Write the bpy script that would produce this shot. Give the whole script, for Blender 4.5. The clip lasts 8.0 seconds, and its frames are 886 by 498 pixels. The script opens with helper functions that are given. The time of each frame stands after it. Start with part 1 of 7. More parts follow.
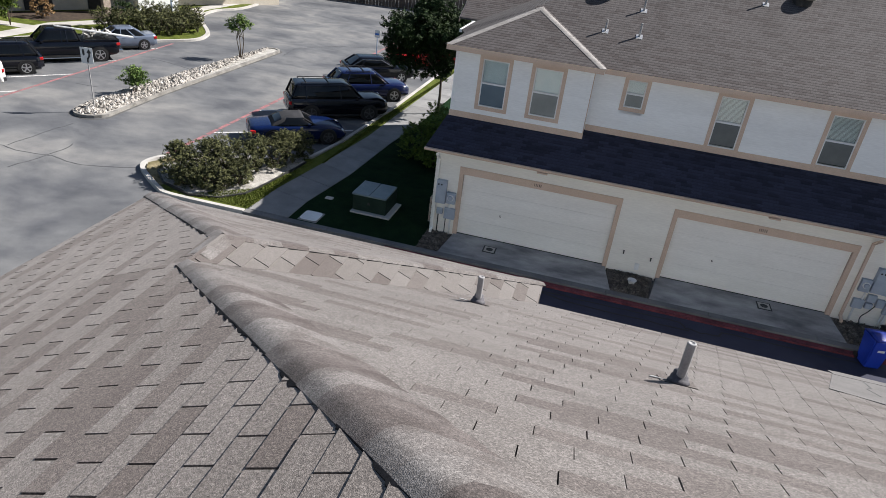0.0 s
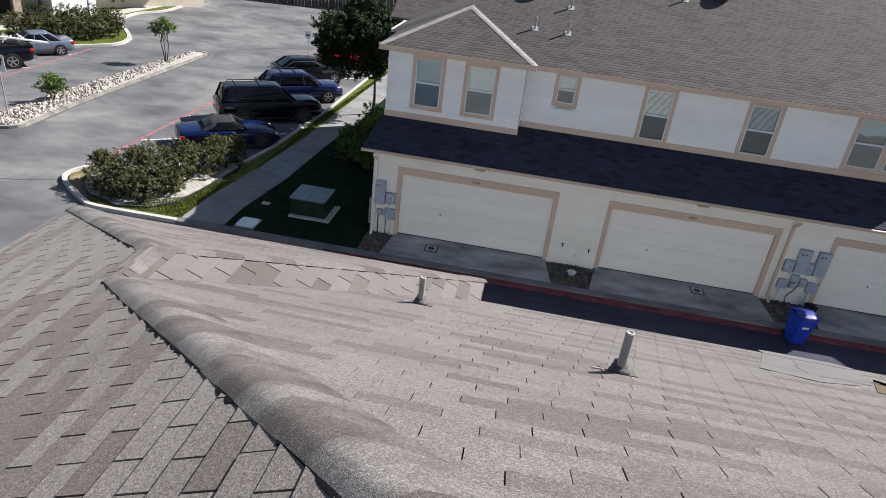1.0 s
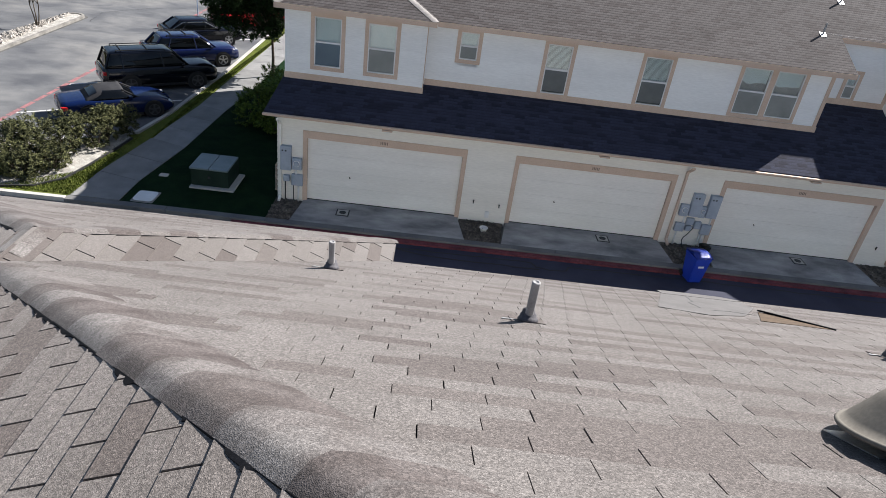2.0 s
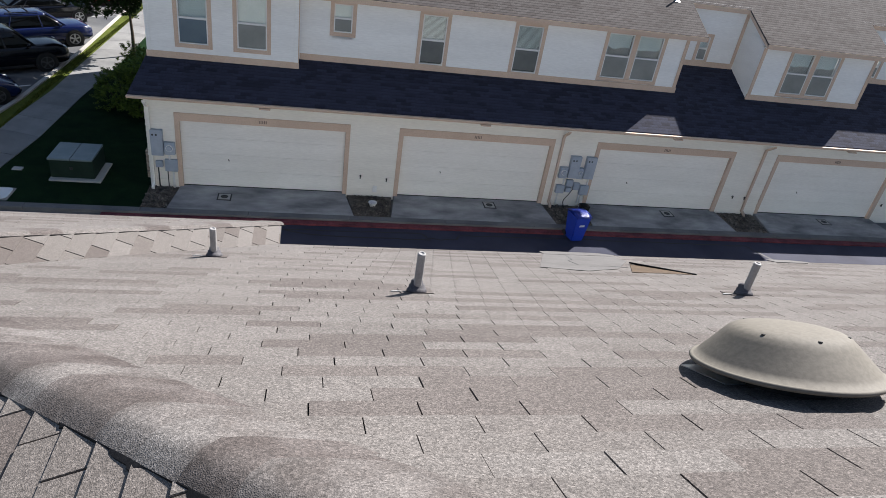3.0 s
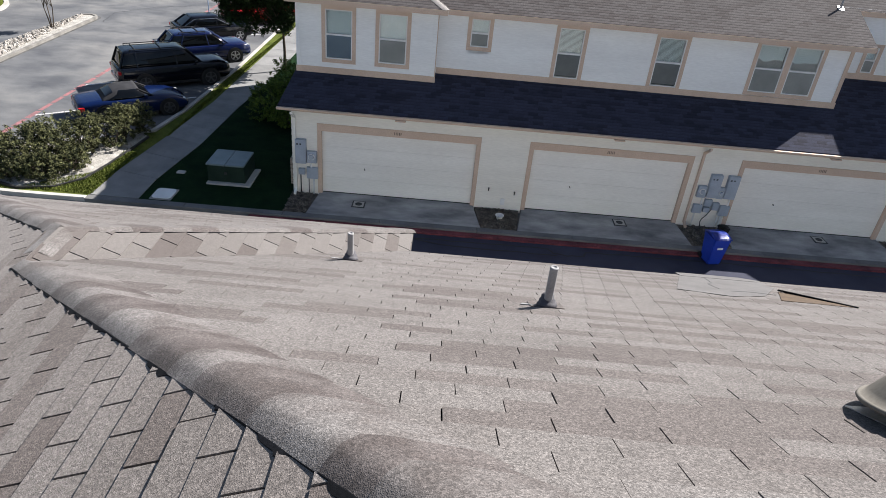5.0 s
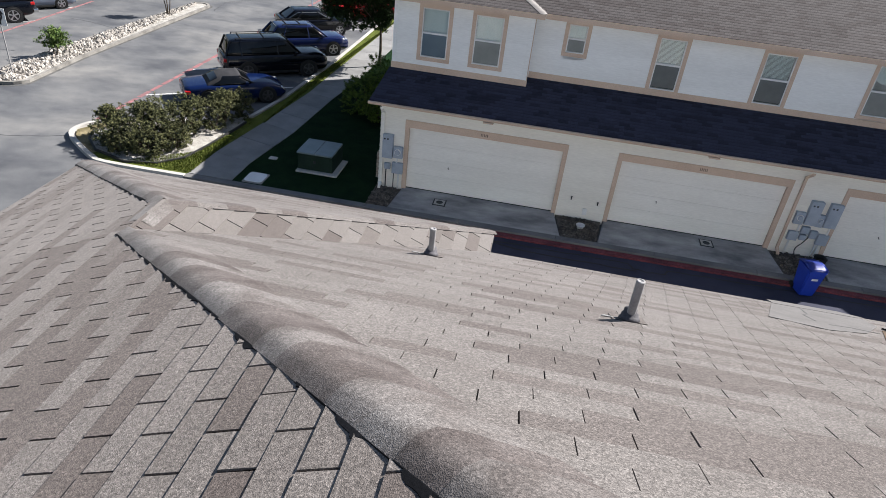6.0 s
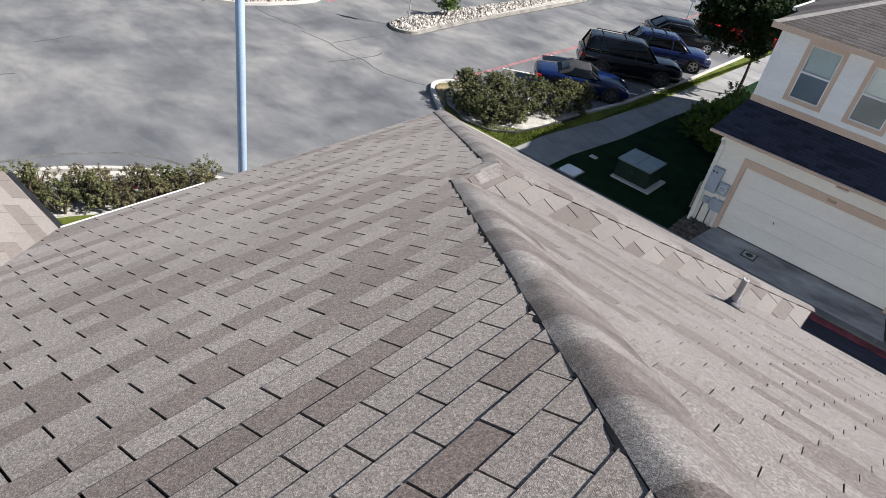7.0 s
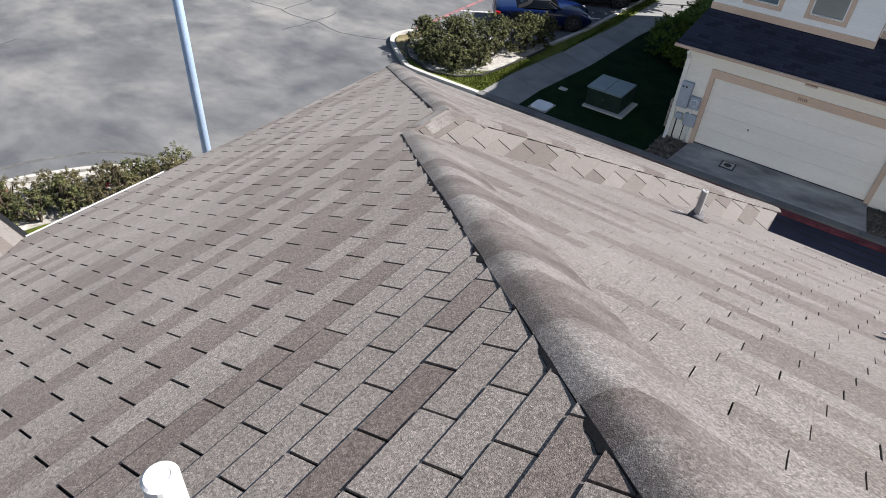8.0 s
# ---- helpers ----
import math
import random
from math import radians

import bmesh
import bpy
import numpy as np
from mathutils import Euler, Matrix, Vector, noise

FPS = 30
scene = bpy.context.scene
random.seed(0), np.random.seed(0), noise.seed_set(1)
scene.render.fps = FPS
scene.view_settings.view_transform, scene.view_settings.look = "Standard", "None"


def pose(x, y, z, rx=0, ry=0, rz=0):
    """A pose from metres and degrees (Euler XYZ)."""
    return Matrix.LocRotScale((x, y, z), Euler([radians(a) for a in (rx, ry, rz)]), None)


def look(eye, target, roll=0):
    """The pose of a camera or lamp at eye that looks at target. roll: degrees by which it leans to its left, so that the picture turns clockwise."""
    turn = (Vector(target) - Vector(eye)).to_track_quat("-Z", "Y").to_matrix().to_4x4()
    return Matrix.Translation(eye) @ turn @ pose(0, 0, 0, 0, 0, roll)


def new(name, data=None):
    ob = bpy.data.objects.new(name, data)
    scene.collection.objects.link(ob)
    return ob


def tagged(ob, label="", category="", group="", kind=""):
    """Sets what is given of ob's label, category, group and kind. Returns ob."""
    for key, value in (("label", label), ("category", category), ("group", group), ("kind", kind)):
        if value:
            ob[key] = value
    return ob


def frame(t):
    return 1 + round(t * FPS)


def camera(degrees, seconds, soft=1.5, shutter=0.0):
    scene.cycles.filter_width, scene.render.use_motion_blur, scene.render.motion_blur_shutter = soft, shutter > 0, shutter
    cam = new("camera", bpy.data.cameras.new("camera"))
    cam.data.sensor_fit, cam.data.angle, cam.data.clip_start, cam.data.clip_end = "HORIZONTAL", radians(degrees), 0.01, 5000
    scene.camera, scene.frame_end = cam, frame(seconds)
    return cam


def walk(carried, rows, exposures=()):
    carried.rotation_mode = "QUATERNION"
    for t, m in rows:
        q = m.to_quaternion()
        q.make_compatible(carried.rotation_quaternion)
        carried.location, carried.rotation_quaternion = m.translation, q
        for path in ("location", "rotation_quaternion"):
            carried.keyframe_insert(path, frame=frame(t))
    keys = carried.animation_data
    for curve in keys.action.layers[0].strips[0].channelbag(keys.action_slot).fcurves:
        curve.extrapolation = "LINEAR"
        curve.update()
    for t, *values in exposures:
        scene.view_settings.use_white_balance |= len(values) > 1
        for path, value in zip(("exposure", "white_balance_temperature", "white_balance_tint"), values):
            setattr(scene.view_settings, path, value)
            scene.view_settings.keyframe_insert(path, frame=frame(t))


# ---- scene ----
cam = camera(68.7, 8.0, soft=0.7)
PATH = [
    (0, (5.042, -19.152, 9.656), (4.682, -17.422, 8.720), 7.04),
    (0.2, (5.032, -19.137, 9.652), (4.617, -17.419, 8.717), 7.40),
    (0.5, (5.006, -19.132, 9.647), (4.550, -17.419, 8.720), 7.89),
    (1, (5.052, -19.122, 9.657), (4.865, -17.355, 8.738), 7.06),
    (1.2, (5.077, -19.113, 9.640), (5.006, -17.343, 8.712), 6.59),
    (1.5, (5.062, -19.155, 9.664), (5.040, -17.402, 8.702), 7.24),
    (2, (5.092, -19.121, 9.655), (5.182, -17.387, 8.662), 7.89),
    (2.2, (5.116, -19.130, 9.676), (5.391, -17.412, 8.690), 8.49),
    (3.3, (5.128, -19.174, 9.693), (5.552, -17.513, 8.664), 9.21),
    (3.5, (5.123, -19.175, 9.694), (5.530, -17.512, 8.660), 8.64),
    (3.8, (5.118, -19.176, 9.702), (5.382, -17.503, 8.638), 6.74),
    (4, (5.108, -19.159, 9.679), (5.314, -17.476, 8.618), 7.25),
    (4.5, (5.099, -19.158, 9.673), (5.193, -17.444, 8.646), 6.11),
    (6, (5.040, -19.147, 9.638), (4.853, -17.450, 8.596), 6.59),
    (6.5, (5.007, -19.162, 9.609), (4.480, -17.560, 8.534), 8.69),
    (6.7, (4.948, -19.201, 9.600), (4.270, -17.681, 8.490), 11.87),
    (7, (4.939, -19.194, 9.589), (4.000, -17.854, 8.439), 11.57),
    (7.2, (4.910, -19.148, 9.554), (3.847, -17.928, 8.380), 10.28),
    (7.5, (4.946, -19.166, 9.575), (3.805, -18.052, 8.367), 7.20),
    (7.8, (5.019, -19.143, 9.605), (3.933, -18.022, 8.354), 1.41),
    (8, (5.103, -19.122, 9.635), (4.250, -17.826, 8.373), 4.36),
]
walk(cam, [(t, look(eye, target, roll)) for t, eye, target, roll in PATH], exposures=((0, 0.75), (1, 0.81), (2, 0.93), (4, 0.94), (6.5, 0.95), (8, 0.97)))

# ---- light ----
SUN_EL, SUN_AZ = radians(40.5), radians(52.0)      # azimuth from +y towards +x
world = bpy.data.worlds.new("sky")
scene.world = world
world.use_nodes = True
wn = world.node_tree.nodes
sky = wn.new("ShaderNodeTexSky")
sky.sky_type, sky.sun_disc = "NISHITA", False
sky.sun_elevation, sky.sun_rotation = SUN_EL, SUN_AZ
world.node_tree.links.new(sky.outputs[0], wn["Background"].inputs[0])
wn["Background"].inputs[1].default_value = 0.062
sun = new("sun", bpy.data.lights.new("sun", "SUN"))
sun.data.energy, sun.data.angle, sun.data.color = 5.85, radians(0.55), (1.0, 0.962, 0.930)
sun_way = Vector((math.sin(SUN_AZ) * math.cos(SUN_EL), math.cos(SUN_AZ) * math.cos(SUN_EL), math.sin(SUN_EL)))
sun.matrix_world = look(sun_way * 60, (0, 0, 0))
scene.view_settings.exposure = 0.9


# ---- materials ----
def material(name, rough=0.8, metal=0.0, spec=0.3):
    m = bpy.data.materials.new(name)
    m.use_nodes = True
    b = m.node_tree.nodes["Principled BSDF"]
    b.inputs["Roughness"].default_value = rough
    b.inputs["Metallic"].default_value = metal
    b.inputs["Specular IOR Level"].default_value = spec
    return m, m.node_tree.nodes, m.node_tree.links, b


def ramp(nodes, links, fac, stops):
    r = nodes.new("ShaderNodeValToRGB")
    el = r.color_ramp.elements
    while len(el) < len(stops):
        el.new(0.5)
    for e, (at, col) in zip(el, stops):
        e.position, e.color = at, (*col, 1)
    links.new(fac, r.inputs[0])
    return r.outputs[0]


def noise_node(nodes, links, vec, scale, detail=4.0, rough=0.55, squash=None):
    n = nodes.new("ShaderNodeTexNoise")
    n.inputs["Scale"].default_value, n.inputs["Detail"].default_value, n.inputs["Roughness"].default_value = scale, detail, rough
    if squash:
        mp = nodes.new("ShaderNodeMapping")
        mp.inputs["Scale"].default_value = squash
        links.new(vec, mp.inputs[0])
        vec = mp.outputs[0]
    links.new(vec, n.inputs["Vector"])
    return n.outputs["Fac"]


def mixc(nodes, links, fac, a, b, mode="MIX"):
    m = nodes.new("ShaderNodeMix")
    m.data_type, m.blend_type = "RGBA", mode
    for slot, v in ((0, fac), (6, a), (7, b)):
        if isinstance(v, (int, float)):
            m.inputs[slot].default_value = v
        elif isinstance(v, tuple):
            m.inputs[slot].default_value = (*v, 1)
        else:
            links.new(v, m.inputs[slot])
    return m.outputs[2]


def bump(nodes, links, height, b, strength, dist):
    n = nodes.new("ShaderNodeBump")
    n.inputs["Strength"].default_value, n.inputs["Distance"].default_value = strength, dist
    links.new(height, n.inputs["Height"])
    links.new(n.outputs[0], b.inputs["Normal"])


def where(nodes):
    return nodes.new("ShaderNodeNewGeometry").outputs["Position"]


def granules(nodes, links, pos, scale, stops):
    """Crisp mineral granules, one tone each."""
    v = nodes.new("ShaderNodeTexVoronoi")
    v.inputs["Scale"].default_value = scale
    links.new(pos, v.inputs["Vector"])
    sep = nodes.new("ShaderNodeSeparateColor")
    links.new(v.outputs["Color"], sep.inputs[0])
    return ramp(nodes, links, sep.outputs[0], [(at, (c,) * 3) for at, c in stops]), v.outputs["Distance"]


GRAIN_FINE = ((0.0, 0.62), (0.25, 0.86), (0.7, 1.05), (0.9, 1.18), (1.0, 1.45))
GRAIN_WIDE = ((0.0, 0.64), (0.3, 0.86), (0.6, 1.04), (0.85, 1.20), (1.0, 1.48))


def surface(name, dark, light, big=1.5, fine=60.0, rough=0.8, metal=0.0, spec=0.3, relief=0.2, dist=0.005, speckle=0.25, squash=None, random_amount=0.0):
    """A plain worn surface: two scales of noise between two colours, fine grain and relief."""
    m, nodes, links, b = material(name, rough, metal, spec)
    pos = where(nodes)
    n1 = noise_node(nodes, links, pos, big, 5, 0.6, squash)
    n2 = noise_node(nodes, links, pos, fine, 3, 0.6)
    col = ramp(nodes, links, n1, [(0.32, dark), (0.68, light)])
    grain = ramp(nodes, links, n2, [(0.36, (1 - speckle,) * 3), (0.64, (1 + speckle * 0.8,) * 3)])
    col = mixc(nodes, links, 1.0, col, grain, "MULTIPLY")
    if random_amount:
        oi = nodes.new("ShaderNodeObjectInfo")
        gi = nodes.new("ShaderNodeNewGeometry")
        ad = nodes.new("ShaderNodeMath")
        ad.operation = "ADD"
        links.new(oi.outputs["Random"], ad.inputs[0])
        links.new(gi.outputs["Random Per Island"], ad.inputs[1])
        fr = nodes.new("ShaderNodeMath")
        fr.operation = "FRACT"
        links.new(ad.outputs[0], fr.inputs[0])
        v = ramp(nodes, links, fr.outputs[0], [(0.0, (1 - random_amount,) * 3), (1.0, (1 + random_amount,) * 3)])
        col = mixc(nodes, links, 1.0, col, v, "MULTIPLY")
    links.new(col, b.inputs["Base Color"])
    if relief:
        bump(nodes, links, n2, b, relief, dist)
    return m


def shingle_material(name, across, along, courses=False, tint=(1, 1, 1), line_depth=0.36, soft=0.0, even=0.0, by_tab=False):
    """Mineral granules; runs of darker and lighter tabs along the courses. across, along: axes of the world."""
    m, nodes, links, b = material(name, 0.95, 0.0, 0.25 if courses else 0.12)
    pos = where(nodes)
    sep = nodes.new("ShaderNodeSeparateXYZ")
    links.new(pos, sep.inputs[0])

    def math_node(op, a, v):
        n = nodes.new("ShaderNodeMath")
        n.operation = op
        for k, s in enumerate((a, v)):
            if isinstance(s, (int, float)):
                n.inputs[k].default_value = s
            else:
                links.new(s, n.inputs[k])
        return n.outputs[0]

    row_raw = math_node("DIVIDE", sep.outputs[across], 0.1147)
    if courses:
        wave = noise_node(nodes, links, pos, 3.2, 3, 0.7)
        row_raw = math_node("ADD", row_raw, math_node("MULTIPLY", wave, 0.30))
    row = math_node("FLOOR", row_raw, 0.0)
    below = math_node("MULTIPLY", row, -0.15)
    u = math_node("DIVIDE", math_node("SUBTRACT", sep.outputs[along], below), 0.305)
    comb = nodes.new("ShaderNodeCombineXYZ")
    links.new(math_node("FLOOR", u, 0.0), comb.inputs[0])
    links.new(row, comb.inputs[1])
    wn_ = nodes.new("ShaderNodeTexWhiteNoise")
    wn_.noise_dimensions = "2D"
    links.new(comb.outputs[0], wn_.inputs["Vector"])
    tone = wn_.outputs["Value"]
    if by_tab:
        tab_tone = nodes.new("ShaderNodeAttribute")
        tab_tone.attribute_name = "tone"
        tone = tab_tone.outputs["Fac"]
    base = ramp(nodes, links, tone, [(0.0, (0.094, 0.079, 0.074)), (0.20, (0.112, 0.097, 0.091)), (0.32, (0.143, 0.131, 0.124)), (1.0, (0.172, 0.160, 0.153))])
    if courses or even:
        base = mixc(nodes, links, even or 0.55, base, (0.155, 0.144, 0.136) if courses else (0.150, 0.139, 0.132))
    patch = ramp(nodes, links, noise_node(nodes, links, pos, 0.9, 3), [(0.3, (0.90, 0.89, 0.88)), (0.7, (1.07, 1.06, 1.05))])
    base = mixc(nodes, links, 1.0, base, patch, "MULTIPLY")
    fine, coarse = ([(at, c + (1 - c) * soft) for at, c in g] for g in (GRAIN_FINE, GRAIN_WIDE))
    grain, g1 = granules(nodes, links, pos, 330.0, fine)
    col = mixc(nodes, links, 1.0, base, grain, "MULTIPLY")
    wide_grain, _ = granules(nodes, links, pos, 175.0, coarse)
    col = mixc(nodes, links, 1.0, col, wide_grain, "MULTIPLY")
    # tint scales the colour; some slopes get their light or shade here
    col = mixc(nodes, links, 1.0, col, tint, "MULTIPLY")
    height = g1
    if courses:
        fr = math_node("FRACT", row_raw, 0.0)
        line = ramp(nodes, links, fr, [(0.0, (line_depth,) * 3), (0.14, (line_depth + 0.05,) * 3), (0.26, (1.0,) * 3), (1.0, (1.08,) * 3)])
        half = math_node("MULTIPLY", math_node("FRACT", math_node("MULTIPLY", row, 0.5), 0.0), 1.0)
        us = math_node("FRACT", math_node("ADD", math_node("DIVIDE", sep.outputs[along], 0.305), half), 0.0)
        slot = ramp(nodes, links, us, [(0.0, (0.84,) * 3), (0.035, (0.84,) * 3), (0.06, (1.0,) * 3), (1.0, (1.0,) * 3)])
        joint = mixc(nodes, links, 1.0, line, slot, "MULTIPLY")
        col = mixc(nodes, links, 1.0, col, joint, "MULTIPLY")
        height = joint
    b.inputs["Sheen Weight"].default_value, b.inputs["Sheen Roughness"].default_value = (0.0 if courses else 0.08), 0.5
    links.new(col, b.inputs["Base Color"])
    bump(nodes, links, height, b, 0.5 if not courses else 0.6, 0.002 if not courses else 0.008)
    return m


def cap_material(name, blotch=True):
    """Bent cap shingles: soft brown blotches under pale granules."""
    m, nodes, links, b = material(name, 0.92, 0.0, 0.12)
    pos = where(nodes)
    oi = nodes.new("ShaderNodeObjectInfo")
    tone = ramp(nodes, links, oi.outputs["Random"], [(0.0, (0.096, 0.082, 0.077)), (0.38, (0.115, 0.100, 0.094)), (0.52, (0.146, 0.133, 0.126)), (1.0, (0.178, 0.166, 0.158))])
    n1 = noise_node(nodes, links, pos, 6.0, 3, 0.5)
    col = mixc(nodes, links, 1.0 if blotch else 0.2, tone, ramp(nodes, links, n1, [(0.36, (0.72, 0.69, 0.68)), (0.50, (0.94, 0.93, 0.93)), (0.64, (1.06,) * 3)]), "MULTIPLY")
    grain, g1 = granules(nodes, links, pos, 330.0, GRAIN_FINE)
    col = mixc(nodes, links, 1.0, col, grain, "MULTIPLY")
    wide_grain, _ = granules(nodes, links, pos, 175.0, GRAIN_WIDE)
    col = mixc(nodes, links, 1.0, col, wide_grain, "MULTIPLY")
    b.inputs["Sheen Weight"].default_value, b.inputs["Sheen Roughness"].default_value = 0.10, 0.5
    links.new(col, b.inputs["Base Color"])
    bump(nodes, links, g1, b, 0.5, 0.002)
    return m


def asphalt_material(name="asphalt"):
    """Old patched asphalt: pale worn drifts and dark stains drawn out by traffic; sealed cracks come as geometry."""
    m, nodes, links, b = material(name, 0.85, 0.0, 0.35)
    pos = where(nodes)
    warp = nodes.new("ShaderNodeTexNoise")
    warp.inputs["Scale"].default_value, warp.inputs["Detail"].default_value = 0.22, 3.0
    links.new(pos, warp.inputs["Vector"])
    bend = nodes.new("ShaderNodeVectorMath")
    bend.operation = "MULTIPLY_ADD"
    links.new(warp.outputs["Color"], bend.inputs[0])
    bend.inputs[1].default_value = (3.2, 3.2, 0.0)
    links.new(pos, bend.inputs[2])
    n1 = noise_node(nodes, links, bend.outputs[0], 0.17, 5, 0.48, (1.0, 1.25, 1.0))
    n2 = noise_node(nodes, links, bend.outputs[0], 0.55, 4, 0.50, (1.0, 1.4, 1.0))
    n3 = noise_node(nodes, links, pos, 60.0, 2, 0.7)
    n4 = noise_node(nodes, links, pos, 1.7, 4, 0.55, (1.0, 1.5, 1.0))
    col = ramp(nodes, links, n1, [(0.32, (0.070, 0.073, 0.080)), (0.44, (0.106, 0.109, 0.115)), (0.54, (0.133, 0.134, 0.136)), (0.66, (0.184, 0.181, 0.175))])
    v = ramp(nodes, links, n2, [(0.34, (0.74, 0.75, 0.78)), (0.48, (0.98,) * 3), (0.66, (1.22, 1.21, 1.18))])
    col = mixc(nodes, links, 1.0, col, v, "MULTIPLY")
    v4 = ramp(nodes, links, n4, [(0.34, (0.885, 0.89, 0.90)), (0.5, (0.99,) * 3), (0.66, (1.07, 1.065, 1.06))])
    col = mixc(nodes, links, 1.0, col, v4, "MULTIPLY")
    g = ramp(nodes, links, n3, [(0.3, (0.86,) * 3), (0.7, (1.12,) * 3)])
    col = mixc(nodes, links, 1.0, col, g, "MULTIPLY")
    links.new(col, b.inputs["Base Color"])
    bump(nodes, links, n3, b, 0.2, 0.008)
    return m


def leaf_material(name, dark, light, rough=0.45):
    m, nodes, links, b = material(name, rough, 0.0, 0.16)
    gi = nodes.new("ShaderNodeNewGeometry")
    col = ramp(nodes, links, gi.outputs["Random Per Island"], [(0.0, dark), (1.0, light)])
    n = noise_node(nodes, links, gi.outputs["Position"], 1.8, 3)
    v = ramp(nodes, links, n, [(0.3, (0.7,) * 3), (0.7, (1.25,) * 3)])
    links.new(mixc(nodes, links, 1.0, col, v, "MULTIPLY"), b.inputs["Base Color"])
    return m


def siding_material(name, dark, light):
    m, nodes, links, b = material(name, 0.65, 0.0, 0.3)
    pos = where(nodes)
    n1 = noise_node(nodes, links, pos, 0.9, 4, 0.6, (0.4, 1.0, 2.0))
    col = ramp(nodes, links, n1, [(0.3, dark), (0.7, light)])
    n2 = noise_node(nodes, links, pos, 35.0, 3, 0.6, (0.15, 1.0, 1.0))
    v = ramp(nodes, links, n2, [(0.3, (0.94,) * 3), (0.7, (1.04,) * 3)])
    links.new(mixc(nodes, links, 1.0, col, v, "MULTIPLY"), b.inputs["Base Color"])
    bump(nodes, links, n2, b, 0.2, 0.003)
    return m


def paint_material(name, col, rough=0.3, coat=0.3, metal=0.0):
    m, nodes, links, b = material(name, rough, metal, 0.15)
    pos = where(nodes)
    n = noise_node(nodes, links, pos, 3.0, 3)
    c = ramp(nodes, links, n, [(0.3, tuple(v * 0.9 for v in col)), (0.7, tuple(v * 1.08 for v in col))])
    links.new(c, b.inputs["Base Color"])
    b.inputs["Coat Weight"].default_value, b.inputs["Coat Roughness"].default_value = coat, 0.06
    return m


def glass_material(name, col=(0.02, 0.025, 0.03), spec=0.6):
    m, nodes, links, b = material(name, 0.04, 0.0, spec)
    b.inputs["Base Color"].default_value = (*col, 1)
    return m


